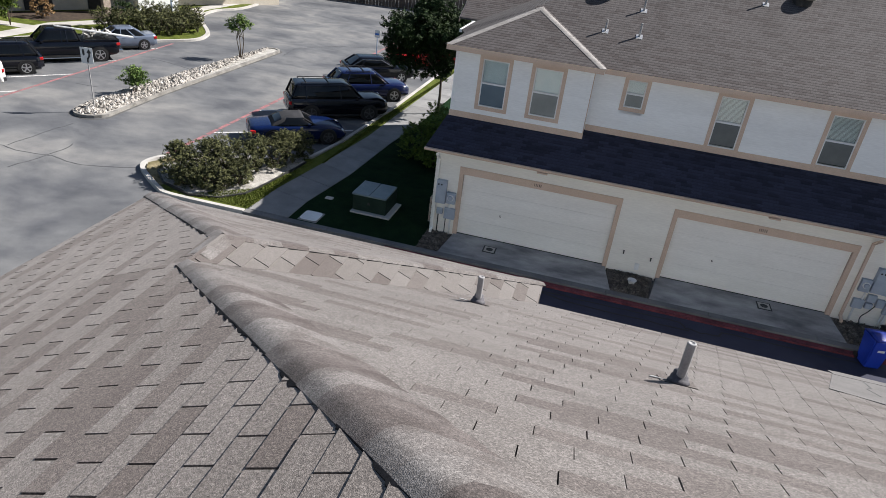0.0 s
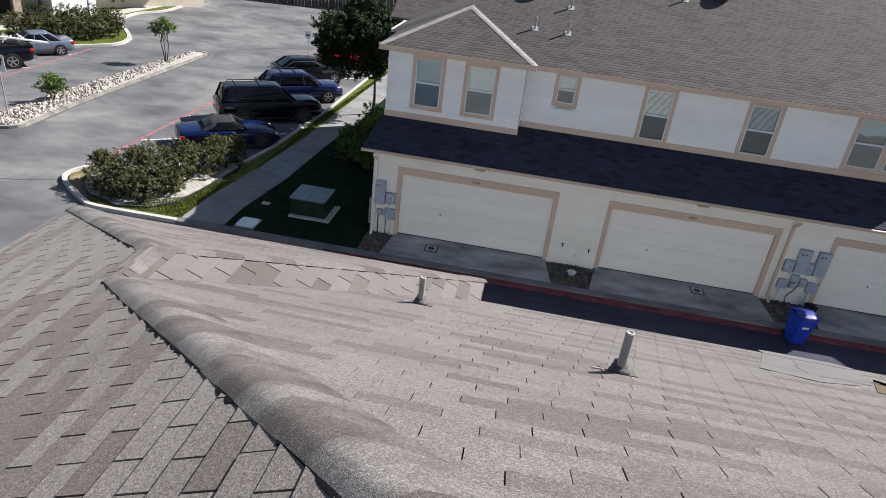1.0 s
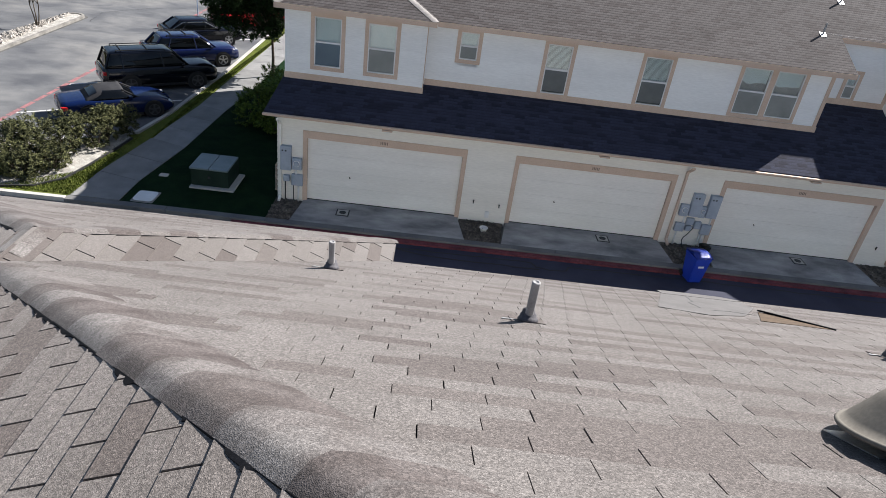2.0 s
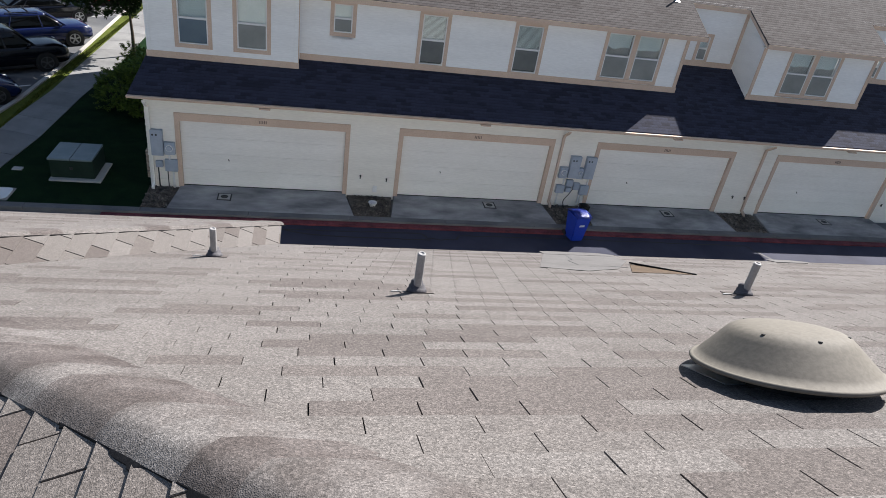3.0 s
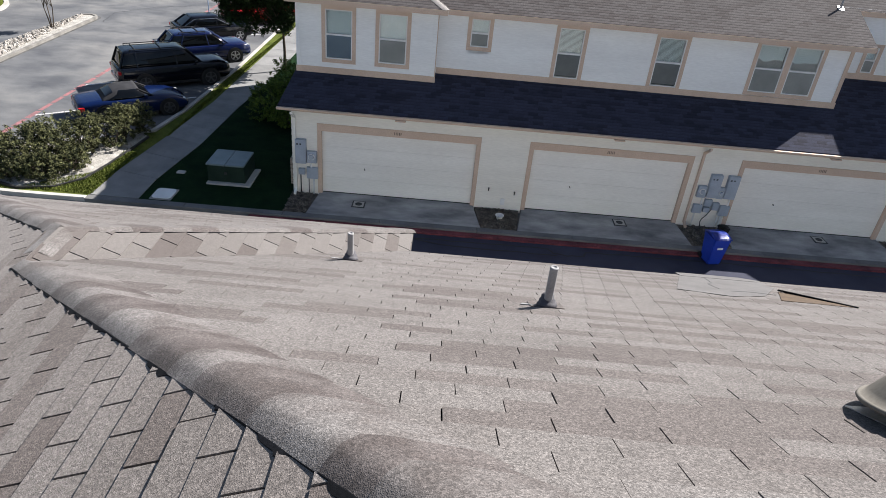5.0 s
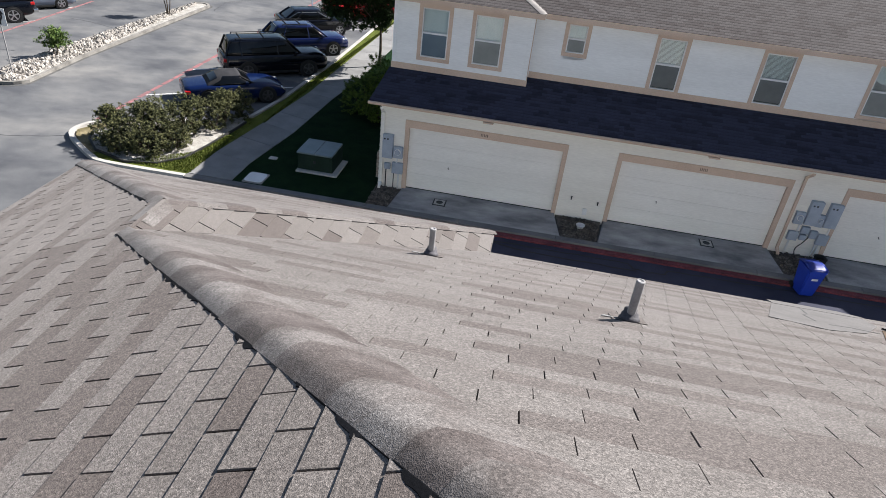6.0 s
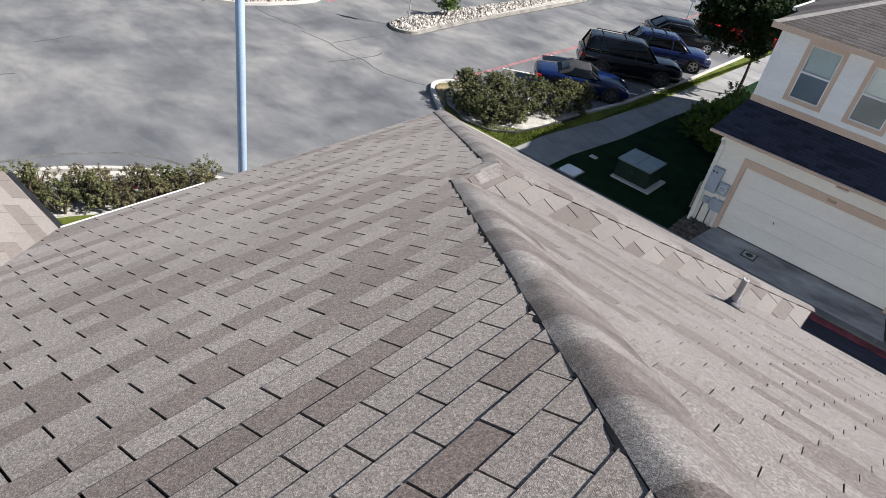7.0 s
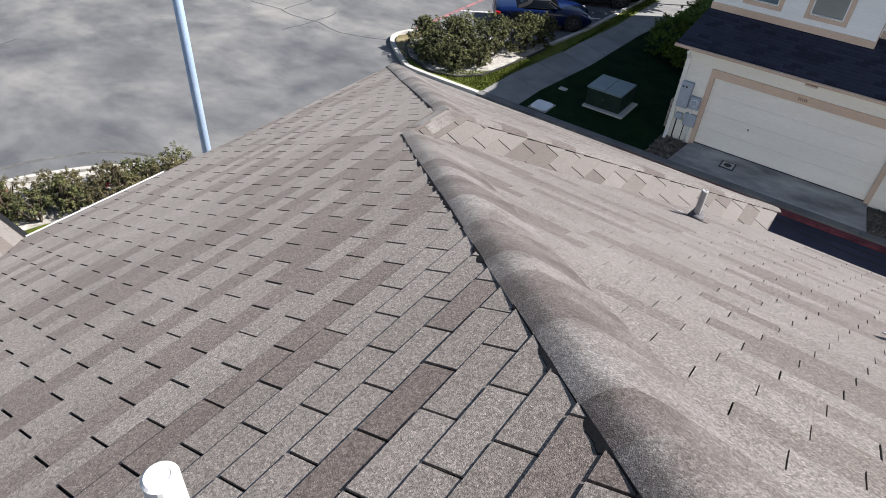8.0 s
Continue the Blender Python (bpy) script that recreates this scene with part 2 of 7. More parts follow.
PITCH, EXPOSURE, TAB = 0.476, 0.127, 0.305
M = dict(
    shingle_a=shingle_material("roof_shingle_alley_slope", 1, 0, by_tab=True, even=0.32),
    # end slope: the alley slope's shingle, lightened by tint to look better lit
    shingle_l_lit=shingle_material("roof_shingle_end_slope_lit", 0, 1, tint=(1.21, 1.165, 1.125), by_tab=True, even=0.12),
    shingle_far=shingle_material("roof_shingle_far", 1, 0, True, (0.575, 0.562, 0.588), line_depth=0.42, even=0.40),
    # same shingle as the upper roof, darkened and blued to paint in its shade
    shingle_low_shaded=shingle_material("roof_shingle_low_shaded", 1, 0, True, (0.205, 0.245, 0.43), line_depth=0.74, even=0.15),
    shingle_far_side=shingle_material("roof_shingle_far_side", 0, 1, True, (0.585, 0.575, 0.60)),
    shingle_cap=cap_material("roof_cap_shingle"),
    cap_plain=cap_material("bay_cap_shingle", False),
    cap_pale=surface("pale_cap_shingle", (0.24, 0.225, 0.21), (0.32, 0.30, 0.285), 2.2, 200.0, 0.9, spec=0.25, speckle=0.3, random_amount=0.08),
    felt=surface("roof_felt", (0.012, 0.012, 0.014), (0.03, 0.03, 0.032), 3.0, 80.0, 0.9),
    siding=siding_material("white_siding", (0.79, 0.79, 0.78), (0.87, 0.87, 0.86)),
    siding_low=siding_material("cream_siding", (0.78, 0.75, 0.68), (0.86, 0.83, 0.76)),
    trim=surface("tan_trim_paint", (0.56, 0.42, 0.325), (0.64, 0.49, 0.385), 1.2, 40.0, 0.6, relief=0.15, speckle=0.08),
    door=siding_material("cream_door_paint", (0.81, 0.785, 0.725), (0.89, 0.865, 0.81)),
    concrete=surface("concrete", (0.17, 0.168, 0.16), (0.30, 0.295, 0.28), 0.8, 70.0, 0.85, relief=0.25, speckle=0.18),
    concrete_pale=surface("pale_concrete", (0.34, 0.325, 0.30), (0.47, 0.45, 0.42), 0.7, 70.0, 0.85, relief=0.25, speckle=0.15),
    apron=surface("stained_apron_concrete", (0.13, 0.13, 0.135), (0.42, 0.41, 0.40), 0.9, 60.0, 0.85, relief=0.25, speckle=0.16, squash=(0.7, 1.4, 1.0)),
    red_paint=surface("worn_red_paint", (0.19, 0.105, 0.108), (0.34, 0.143, 0.146), 2.5, 25.0, 0.7, speckle=0.4),
    white_paint=surface("worn_white_paint", (0.45, 0.44, 0.43), (0.72, 0.71, 0.69), 2.0, 18.0, 0.7, speckle=0.35),
    asphalt=asphalt_material(),
    tar=surface("crack_sealer", (0.006, 0.006, 0.007), (0.016, 0.016, 0.017), 2.0, 30.0, 0.6),
    # lawn green kept near black so the colour carries the end house's shade
    grass=surface("shaded_lawn_grass", (0.005, 0.017, 0.008), (0.013, 0.033, 0.012), 1.3, 60.0, 1.0, spec=0.05, relief=0.8, dist=0.03, speckle=0.6),
    blade=leaf_material("grass_blade", (0.050, 0.072, 0.010), (0.17, 0.195, 0.042), 0.9),
    gravel=surface("dark_gravel", (0.06, 0.050, 0.040), (0.20, 0.172, 0.145), 4.0, 45.0, 0.9, relief=0.8, dist=0.03, speckle=0.6, random_amount=0.35),
    rock=surface("river_rock", (0.26, 0.238, 0.212), (0.50, 0.465, 0.42), 3.0, 40.0, 0.85, relief=0.4, dist=0.01, speckle=0.2, random_amount=0.35),
    rock_pink=surface("pinkish_river_rock", (0.29, 0.245, 0.215), (0.52, 0.45, 0.40), 3.0, 40.0, 0.85, relief=0.4, dist=0.01, speckle=0.2, random_amount=0.3),
    white_gravel=surface("white_gravel", (0.26, 0.245, 0.22), (0.46, 0.44, 0.40), 3.0, 35.0, 0.9, relief=0.8, dist=0.02, speckle=0.45),
    mulch=surface("dark_mulch", (0.03, 0.022, 0.016), (0.07, 0.05, 0.036), 3.0, 30.0, 0.95, relief=0.8, dist=0.03, speckle=0.5),
    leaf_bush=leaf_material("bush_leaf", (0.014, 0.019, 0.008), (0.140, 0.143, 0.060), 0.75),
    leaf_green=leaf_material("shrub_leaf", (0.028, 0.052, 0.008), (0.125, 0.175, 0.026), 0.7),
    tar_grey=surface("worn_crack_sealer", (0.035, 0.036, 0.039), (0.075, 0.076, 0.080), 2.0, 30.0, 0.7),
    insect_screen=surface("grey_insect_screen", (0.21, 0.22, 0.21), (0.29, 0.30, 0.285), 1.2, 120.0, 0.6, speckle=0.06),
    insect_screen_dim=surface("dim_insect_screen", (0.105, 0.115, 0.115), (0.16, 0.17, 0.165), 1.2, 120.0, 0.6, speckle=0.06),
    insect_screen_blue=surface("blue_grey_insect_screen", (0.085, 0.125, 0.16), (0.12, 0.165, 0.20), 1.2, 120.0, 0.5, speckle=0.06),
    leaf_tree=leaf_material("tree_leaf", (0.008, 0.020, 0.005), (0.030, 0.054, 0.013), 0.7),
    leaf_light=leaf_material("light_leaf", (0.05, 0.10, 0.02), (0.16, 0.22, 0.06)),
    leaf_rust=leaf_material("rust_leaf", (0.14, 0.075, 0.03), (0.32, 0.21, 0.10)),
    flower=leaf_material("red_flower", (0.35, 0.01, 0.02), (0.6, 0.03, 0.04)),
    bark=surface("bark", (0.05, 0.038, 0.028), (0.12, 0.095, 0.07), 6.0, 50.0, 0.95, relief=0.7, dist=0.01, speckle=0.4),
    pvc=surface("white_pvc", (0.62, 0.61, 0.59), (0.76, 0.75, 0.73), 5.0, 60.0, 0.5, speckle=0.1, relief=0.1),
    grey_pipe=surface("painted_grey_pipe", (0.26, 0.255, 0.255), (0.36, 0.352, 0.35), 9.0, 120.0, 0.6, speckle=0.10),
    boot=surface("rubber_boot", (0.06, 0.058, 0.065), (0.11, 0.105, 0.115), 9.0, 90.0, 0.7, speckle=0.25),
    flashing=surface("sheet_metal_flashing", (0.45, 0.45, 0.45), (0.6, 0.6, 0.6), 5.0, 70.0, 0.35, 0.6, 0.5, speckle=0.12),
    dome=surface("weathered_beige_dome", (0.150, 0.136, 0.115), (0.180, 0.166, 0.143), 2.0, 60.0, 0.7, spec=0.2, speckle=0.1, relief=0.1),
    black=surface("black_plastic", (0.012, 0.012, 0.012), (0.025, 0.025, 0.025), 4.0, 60.0, 0.5, speckle=0.2),
    ply=surface("bare_plywood", (0.060, 0.038, 0.022), (0.105, 0.069, 0.040), 4.0, 50.0, 0.8, squash=(1, 6, 1), speckle=0.25),
    box_grey=surface("grey_meter_box", (0.33, 0.38, 0.45), (0.42, 0.47, 0.54), 3.0, 60.0, 0.5, 0.2, 0.4, speckle=0.08),
    box_green=surface("green_steel_cabinet", (0.010, 0.022, 0.015), (0.018, 0.034, 0.024), 2.0, 60.0, 0.6, spec=0.15, speckle=0.1),
    bin_blue=surface("blue_plastic", (0.008, 0.035, 0.33), (0.012, 0.05, 0.42), 2.0, 70.0, 0.4, spec=0.5, speckle=0.12),
    pole=surface("pale_blue_pole_paint", (0.30, 0.40, 0.56), (0.38, 0.48, 0.63), 2.0, 60.0, 0.45, 0.3, 0.5, speckle=0.1),
    sign_white=surface("sign_white", (0.62, 0.62, 0.61), (0.74, 0.74, 0.73), 3.0, 60.0, 0.4, speckle=0.06),
    sign_blue=surface("sign_blue", (0.03, 0.12, 0.40), (0.04, 0.15, 0.48), 3.0, 60.0, 0.4, speckle=0.06),
    bar=surface("dark_bar", (0.02, 0.02, 0.02), (0.04, 0.04, 0.04), 3.0, 60.0, 0.6, speckle=0.1),
    brick=surface("buff_brick", (0.30, 0.24, 0.19), (0.48, 0.40, 0.33), 3.0, 30.0, 0.85, speckle=0.3, random_amount=0.2),
    stone_wall=surface("tan_stucco", (0.42, 0.37, 0.30), (0.52, 0.47, 0.39), 1.0, 40.0, 0.85, speckle=0.15),
    car_glass=glass_material("car_glass", (0.003, 0.0035, 0.004), 0.4),
    blind=surface("window_blind", (0.64, 0.73, 0.73), (0.76, 0.82, 0.82), 2.0, 30.0, 0.7, speckle=0.06),
    # dark colour of the sheets that stand for unlit rooms
    screen=surface("dim_room_backing", (0.055, 0.078, 0.086), (0.085, 0.112, 0.122), 2.0, 90.0, 0.8, speckle=0.15),
    vinyl=surface("white_vinyl", (0.68, 0.68, 0.67), (0.78, 0.78, 0.77), 2.0, 60.0, 0.4, speckle=0.05),
    tyre=surface("tyre_rubber", (0.012, 0.012, 0.012), (0.022, 0.022, 0.022), 6.0, 60.0, 0.8, speckle=0.2),
    rim_dark=surface("dull_dark_rim", (0.05, 0.05, 0.055), (0.09, 0.09, 0.095), 6.0, 60.0, 0.5, 0.3, 0.3, speckle=0.08),
    rim=surface("alloy_rim", (0.42, 0.42, 0.43), (0.55, 0.55, 0.56), 6.0, 60.0, 0.3, 0.8, 0.5, speckle=0.08),
    chrome=surface("bright_metal", (0.6, 0.6, 0.6), (0.7, 0.7, 0.7), 3.0, 60.0, 0.15, 1.0, 0.5, speckle=0.04, relief=0.0),
    lamp_red=surface("tail_lamp_red", (0.42, 0.01, 0.012), (0.60, 0.022, 0.022), 3.0, 60.0, 0.2, spec=0.5, speckle=0.1, relief=0.0),
    lamp_clear=surface("head_lamp_clear", (0.45, 0.46, 0.47), (0.6, 0.61, 0.62), 3.0, 60.0, 0.12, spec=0.6, speckle=0.1, relief=0.0),
    cloth_top=surface("grey_cloth_top", (0.018, 0.018, 0.021), (0.034, 0.034, 0.037), 3.0, 90.0, 0.9, speckle=0.2),
    paint_black=paint_material("black_car_paint", (0.0022, 0.0030, 0.0065), 0.22, 0.55),
    paint_navy=paint_material("navy_car_paint", (0.003, 0.010, 0.050), 0.24, 0.35),
    paint_blue=paint_material("blue_car_paint", (0.004, 0.009, 0.050), 0.22, 1.0),
    paint_white=paint_material("white_car_paint", (0.62, 0.62, 0.60)),
    paint_silver=paint_material("silver_blue_car_paint", (0.17, 0.20, 0.26), 0.3, 0.6, 0.4),
    paint_red=paint_material("red_car_paint", (0.38, 0.015, 0.02)),
)
# alley asphalt, darkened and blued to stand for the row's shadow
M["asphalt_shaded"] = surface("shaded_alley_asphalt", (0.020, 0.022, 0.042), (0.040, 0.043, 0.072), 0.6, 50.0, 0.85, relief=0.25, dist=0.008, speckle=0.2)
# cabinet green made paler to paint the sky's reflection on the lid
M["box_lid"] = surface("sky_lit_green_lid", (0.11, 0.15, 0.16), (0.17, 0.21, 0.22), 2.0, 60.0, 0.4, spec=0.5, speckle=0.1)
M["fence"] = surface("dark_fence_wood", (0.05, 0.042, 0.038), (0.10, 0.085, 0.075), 1.5, 30.0, 0.9, squash=(3, 3, 0.3), speckle=0.25, random_amount=0.2)

M["leaf_rose"] = leaf_material("rose_leaf", (0.040, 0.030, 0.018), (0.13, 0.12, 0.055), 0.7)
M["tar_and_shadow_black"] = surface("roof_cement_and_shadow", (0.004, 0.004, 0.005), (0.010, 0.010, 0.012), 6.0, 90.0, 0.75, spec=0.15)
# concrete of the alley kerb, darkened to put its shade into the colour
M["footpath"] = surface("shaded_kerb_concrete", (0.10, 0.10, 0.105), (0.19, 0.187, 0.181), 0.7, 60.0, 0.85, relief=0.25, speckle=0.18, random_amount=0.10)
M["dry_soil"] = surface("dry_soil", (0.10, 0.085, 0.040), (0.27, 0.225, 0.135), 3.0, 40.0, 0.95, spec=0.1, relief=0.6, dist=0.02, speckle=0.4)
M["kerb_worn"] = surface("worn_kerb_concrete", (0.13, 0.122, 0.110), (0.29, 0.275, 0.25), 1.4, 50.0, 0.85, relief=0.3, speckle=0.25)
M["kerb_grime"] = surface("kerb_grime", (0.06, 0.058, 0.056), (0.13, 0.128, 0.124), 2.2, 40.0, 0.9, relief=0.2, speckle=0.3)
M["path"] = surface("pale_path_concrete", (0.16, 0.159, 0.158), (0.265, 0.262, 0.254), 0.7, 60.0, 0.85, relief=0.25, speckle=0.18, random_amount=0.10)
M["grass_dry"] = surface("verge_grass", (0.050, 0.068, 0.011), (0.120, 0.140, 0.028), 1.6, 60.0, 0.95, spec=0.1, relief=0.8, dist=0.03, speckle=0.5)
M["shingle_r"] = shingle_material("roof_shingle_bay_slope", 0, 1, by_tab=True, even=0.28, soft=0.6)
# wing: same shingle again, its brightness in the light put into the tint
M["shingle_w_lit"] = shingle_material("roof_shingle_wing_lit", 1, 0, tint=(1.34, 1.31, 1.275), by_tab=True, even=0.36, soft=0.5)
M["curtain"] = surface("white_curtain_cloth", (0.82, 0.82, 0.81), (0.90, 0.90, 0.89), 6.0, 90.0, 0.8, speckle=0.05)
M["plaque_bar"] = surface("worn_brown_bar", (0.13, 0.10, 0.085), (0.24, 0.19, 0.16), 8.0, 60.0, 0.7, speckle=0.2)
M["repair"] = surface("smooth_grey_roofing", (0.116, 0.111, 0.109), (0.148, 0.142, 0.139), 4.0, 150.0, 0.85, spec=0.2, speckle=0.2)
# faded kerb red, darker than the sunlit lines to carry the alley's shade
M["red_kerb"] = surface("shaded_red_kerb_paint", (0.075, 0.020, 0.028), (0.20, 0.048, 0.058), 2.5, 25.0, 0.8, speckle=0.4)


# ---- mesh helpers ----
def thing(name, label, category, base=(0, 0, 0), group="", kind=""):
    """A top-level Empty at base; its parts are built in world coordinates."""
    ob = new(name)
    ob.location = base
    ob.empty_display_size = 0.1
    return tagged(ob, label, category, group, kind)


def to_mesh(name, bm, mat, smooth=False):
    me = bpy.data.meshes.new(name)
    bm.normal_update()
    bm.to_mesh(me)
    bm.free()
    for m in (mat if isinstance(mat, (list, tuple)) else (mat,)):
        me.materials.append(m)
    if smooth:
        me.polygons.foreach_set("use_smooth", [True] * len(me.polygons))
    return me


def under(ob, parent):
    ob.parent = parent
    if parent.parent is None:
        ob.matrix_parent_inverse = Matrix.Translation(-parent.location)
    return ob


def part(name, bm, mat, parent, label="", smooth=False):
    ob = under(new(name, to_mesh(name, bm, mat, smooth)), parent)
    return tagged(ob, label)


def single(name, bm, mat, label, category, group="", kind="", smooth=False):
    return tagged(new(name, to_mesh(name, bm, mat, smooth)), label, category, group, kind)


def bm_new():
    return bmesh.new()


def box(bm, x0, x1, y0, y1, z0, z1, bevel=0.0):
    r = bmesh.ops.create_cube(bm, size=1.0)["verts"]
    for v in r:
        v.co = Vector(((x0 + x1) / 2 + v.co.x * (x1 - x0), (y0 + y1) / 2 + v.co.y * (y1 - y0), (z0 + z1) / 2 + v.co.z * (z1 - z0)))
    if bevel:
        edges = {e for v in r for e in v.link_edges}
        bmesh.ops.bevel(bm, geom=list(edges), offset=bevel, segments=2, affect="EDGES", profile=0.6)
    return bm


def boxed(*a, bevel=0.0):
    return box(bm_new(), *a, bevel=bevel)


def tube(bm, p0, p1, r0, r1=None, n=14, caps=True):
    r1 = r0 if r1 is None else r1
    p0, p1 = Vector(p0), Vector(p1)
    q = (p1 - p0).to_track_quat("Z", "Y")
    rings = []
    for p, r in ((p0, r0), (p1, r1)):
        rings.append([bm.verts.new(p + q @ Vector((r * math.cos(2 * math.pi * k / n), r * math.sin(2 * math.pi * k / n), 0))) for k in range(n)])
    for k in range(n):
        bm.faces.new((rings[0][k], rings[0][(k + 1) % n], rings[1][(k + 1) % n], rings[1][k]))
    if caps:
        bm.faces.new(rings[0][::-1])
        bm.faces.new(rings[1])
    return bm


def lathe(bm, profile, centre, n=40, tilt=None):
    """profile: (radius, height) from the bottom up; tilt turns it about the centre."""
    c = Vector(centre)
    rings = []
    for r, h in profile:
        ring = []
        for k in range(n):
            v = Vector((r * math.cos(2 * math.pi * k / n), r * math.sin(2 * math.pi * k / n), h))
            ring.append(bm.verts.new(c + (tilt @ v if tilt else v)))
        rings.append(ring)
    for a, b in zip(rings, rings[1:]):
        for k in range(n):
            bm.faces.new((a[k], a[(k + 1) % n], b[(k + 1) % n], b[k]))
    bm.faces.new(rings[0][::-1])
    bm.faces.new(rings[-1])
    return bm


def slab(bm, ring, thick, down=Vector((0, 0, -1))):
    """A flat sheet with the outline ring and a thickness."""
    top = [bm.verts.new(Vector(p)) for p in ring]
    low = [bm.verts.new(Vector(p) + down * thick) for p in ring]
    bm.faces.new(top)
    bm.faces.new(low[::-1])
    n = len(ring)
    for k in range(n):
        bm.faces.new((top[k], low[k], low[(k + 1) % n], top[(k + 1) % n]))
    return bm


def flat(bm, pts, z0, z1):
    """An upright prism over the plan pts (anticlockwise)."""
    return slab(bm, [(x, y, z1) for x, y in pts], z1 - z0)


def strip(bm, line, half, z0, z1):
    """A band of some width along a line in plan."""
    left, right = [], []
    for k, p in enumerate(line):
        a, b = Vector(line[max(k - 1, 0)]), Vector(line[min(k + 1, len(line) - 1)])
        d = (b - a).normalized()
        nrm = Vector((-d.y, d.x))
        left.append(Vector(p) + nrm * half)
        right.append(Vector(p) - nrm * half)
    for k in range(len(line) - 1):
        slab(bm, [(*right[k], z1), (*right[k + 1], z1), (*left[k + 1], z1), (*left[k], z1)], z1 - z0)
    return bm


def eased(line, n=5):
    """The same line with its corners rounded."""
    out = []
    for k in range(len(line) - 1):
        p0, p1, p2, p3 = (Vector(line[max(0, min(len(line) - 1, k + j))]) for j in (-1, 0, 1, 2))
        for i in range(n):
            f = i / n
            q = 0.5 * (2 * p1 + (p2 - p0) * f + (2 * p0 - 5 * p1 + 4 * p2 - p3) * f * f + (3 * p1 - p0 - 3 * p2 + p3) * f ** 3)
            out.append((q.x, q.y))
    return out + [tuple(line[-1])]


def arc(cx, cy, rx, ry, a0, a1, n=10):
    return [(cx + rx * math.cos(radians(a0 + (a1 - a0) * k / n)), cy + ry * math.sin(radians(a0 + (a1 - a0) * k / n))) for k in range(n + 1)]


rng = random.Random(7)

# ---- ground ----
GZ = -0.16
bm = bm_new()
bmesh.ops.create_grid(bm, x_segments=60, y_segments=60, size=600)
for v in bm.verts:
    v.co.z = GZ
single("ground", bm, M["asphalt"], "old grey patched asphalt of a car park and alley", "ground", kind="structure")

# lawn and paths between the car park and the row of houses
LZ = -0.05
bm = bm_new()
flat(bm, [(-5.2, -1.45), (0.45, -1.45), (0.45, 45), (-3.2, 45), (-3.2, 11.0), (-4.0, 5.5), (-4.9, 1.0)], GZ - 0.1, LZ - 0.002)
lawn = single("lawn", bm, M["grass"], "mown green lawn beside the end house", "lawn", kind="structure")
bm = bm_new()
flat(bm, [(-8.5, -1.6), (-5.45, -1.6), (-5.41, 0.4), (-5.03, 3.6), (-4.66, 7.7), (-4.62, 10.5), (-4.35, 20), (-4.2, 45), (-5.05, 45), (-5.05, 13.1), (-5.3, 6.45), (-5.6, 3.9), (-10.1, 1.3), (-10.4, 0.7), (-10.4, 0.2)], GZ - 0.1, LZ - 0.003)
single("grass_verge", bm, M["grass_dry"], "strip of green grass along the kerb", "lawn", kind="structure")
bm = bm_new()
walk_pts_l = [(-5.45, -1.45), (-5.41, 0.4), (-5.03, 3.6), (-4.66, 7.7), (-4.62, 10.5), (-4.4, 20), (-4.2, 45)]
walk_pts_r = [(-3.98, -1.45), (-3.98, 0.0), (-3.62, 3.1), (-3.46, 7.4), (-3.17, 10.9), (-3.0, 20), (-2.9, 45)]
bm.free()
path = thing("pavement", "grey concrete footpath from the alley to the car park", "footpath", (-4.5, 5, LZ), kind="structure")
for k in range(6):
    l0, l1, r0, r1 = (Vector(p) for p in (walk_pts_l[k], walk_pts_l[k + 1], walk_pts_r[k], walk_pts_r[k + 1]))
    n = max(1, round((l1 - l0).length / 1.5))
    for j in range(n):
        f0, f1 = j / n + 0.006 / n, (j + 1) / n - 0.006 / n
        bm = bm_new()
        flat(bm, [tuple(l0.lerp(l1, f0)), tuple(r0.lerp(r1, f0)), tuple(r0.lerp(r1, f1)), tuple(l0.lerp(l1, f1))], GZ - 0.1, LZ + 0.02 + rng.uniform(-0.003, 0.003))
        part("path_slab", bm, M["path"], path)

bm = bm_new()
flat(bm, [(-10.62, 0.4), (-10.2, 1.3), (-9.5, 1.7), (-8.7, 2.0), (-8.5, 0.9), (-8.6, -0.5), (-9.0, -1.15), (-9.9, -0.5), (-10.4, 0.0)], GZ - 0.1, LZ + 0.004)
single("bare_soil", bm, M["dry_soil"], "bare dry soil with thin grass at the tip of the planted corner", "soil", kind="structure")

# kerbs
KZ = -0.02
bm = bm_new()
kerb_line = [(-5.15, 45), (-5.15, 13.1), (-5.25, 10.7), (-5.42, 6.45), (-5.75, 4.0), (-6.6, 3.2), (-9.6, 1.75), (-10.3, 1.45), (-10.66, 1.0), (-10.75, 0.4), (-10.5, -0.1), (-9.8, -0.7), (-8.9, -1.35), (-8.2, -1.62), (-5.5, -1.62)]
strip(bm, kerb_line[:5] + eased(kerb_line[5:], 4), 0.08, GZ - 0.1, KZ)
single("kerb_planter", bm, M["concrete_pale"], "pale concrete kerb round the planted corner", "kerb", kind="structure")
bm = bm_new()
x = -5.5
while x < 34:
    box(bm, x, x + 2.99, -1.72, -1.45, GZ - 0.1, KZ - 0.02, bevel=0.015)
    x += 3.0
single("kerb_alley", bm, M["footpath"], "grey concrete kerb along the alley", "kerb", kind="structure")
bm = bm_new()
box(bm, -0.5, 34, -1.96, -1.722, GZ - 0.1, KZ - 0.085)
single("kerb_red_edge", bm, M["red_kerb"], "faded red painted kerb edge beside the alley", "kerb paint", kind="structure")

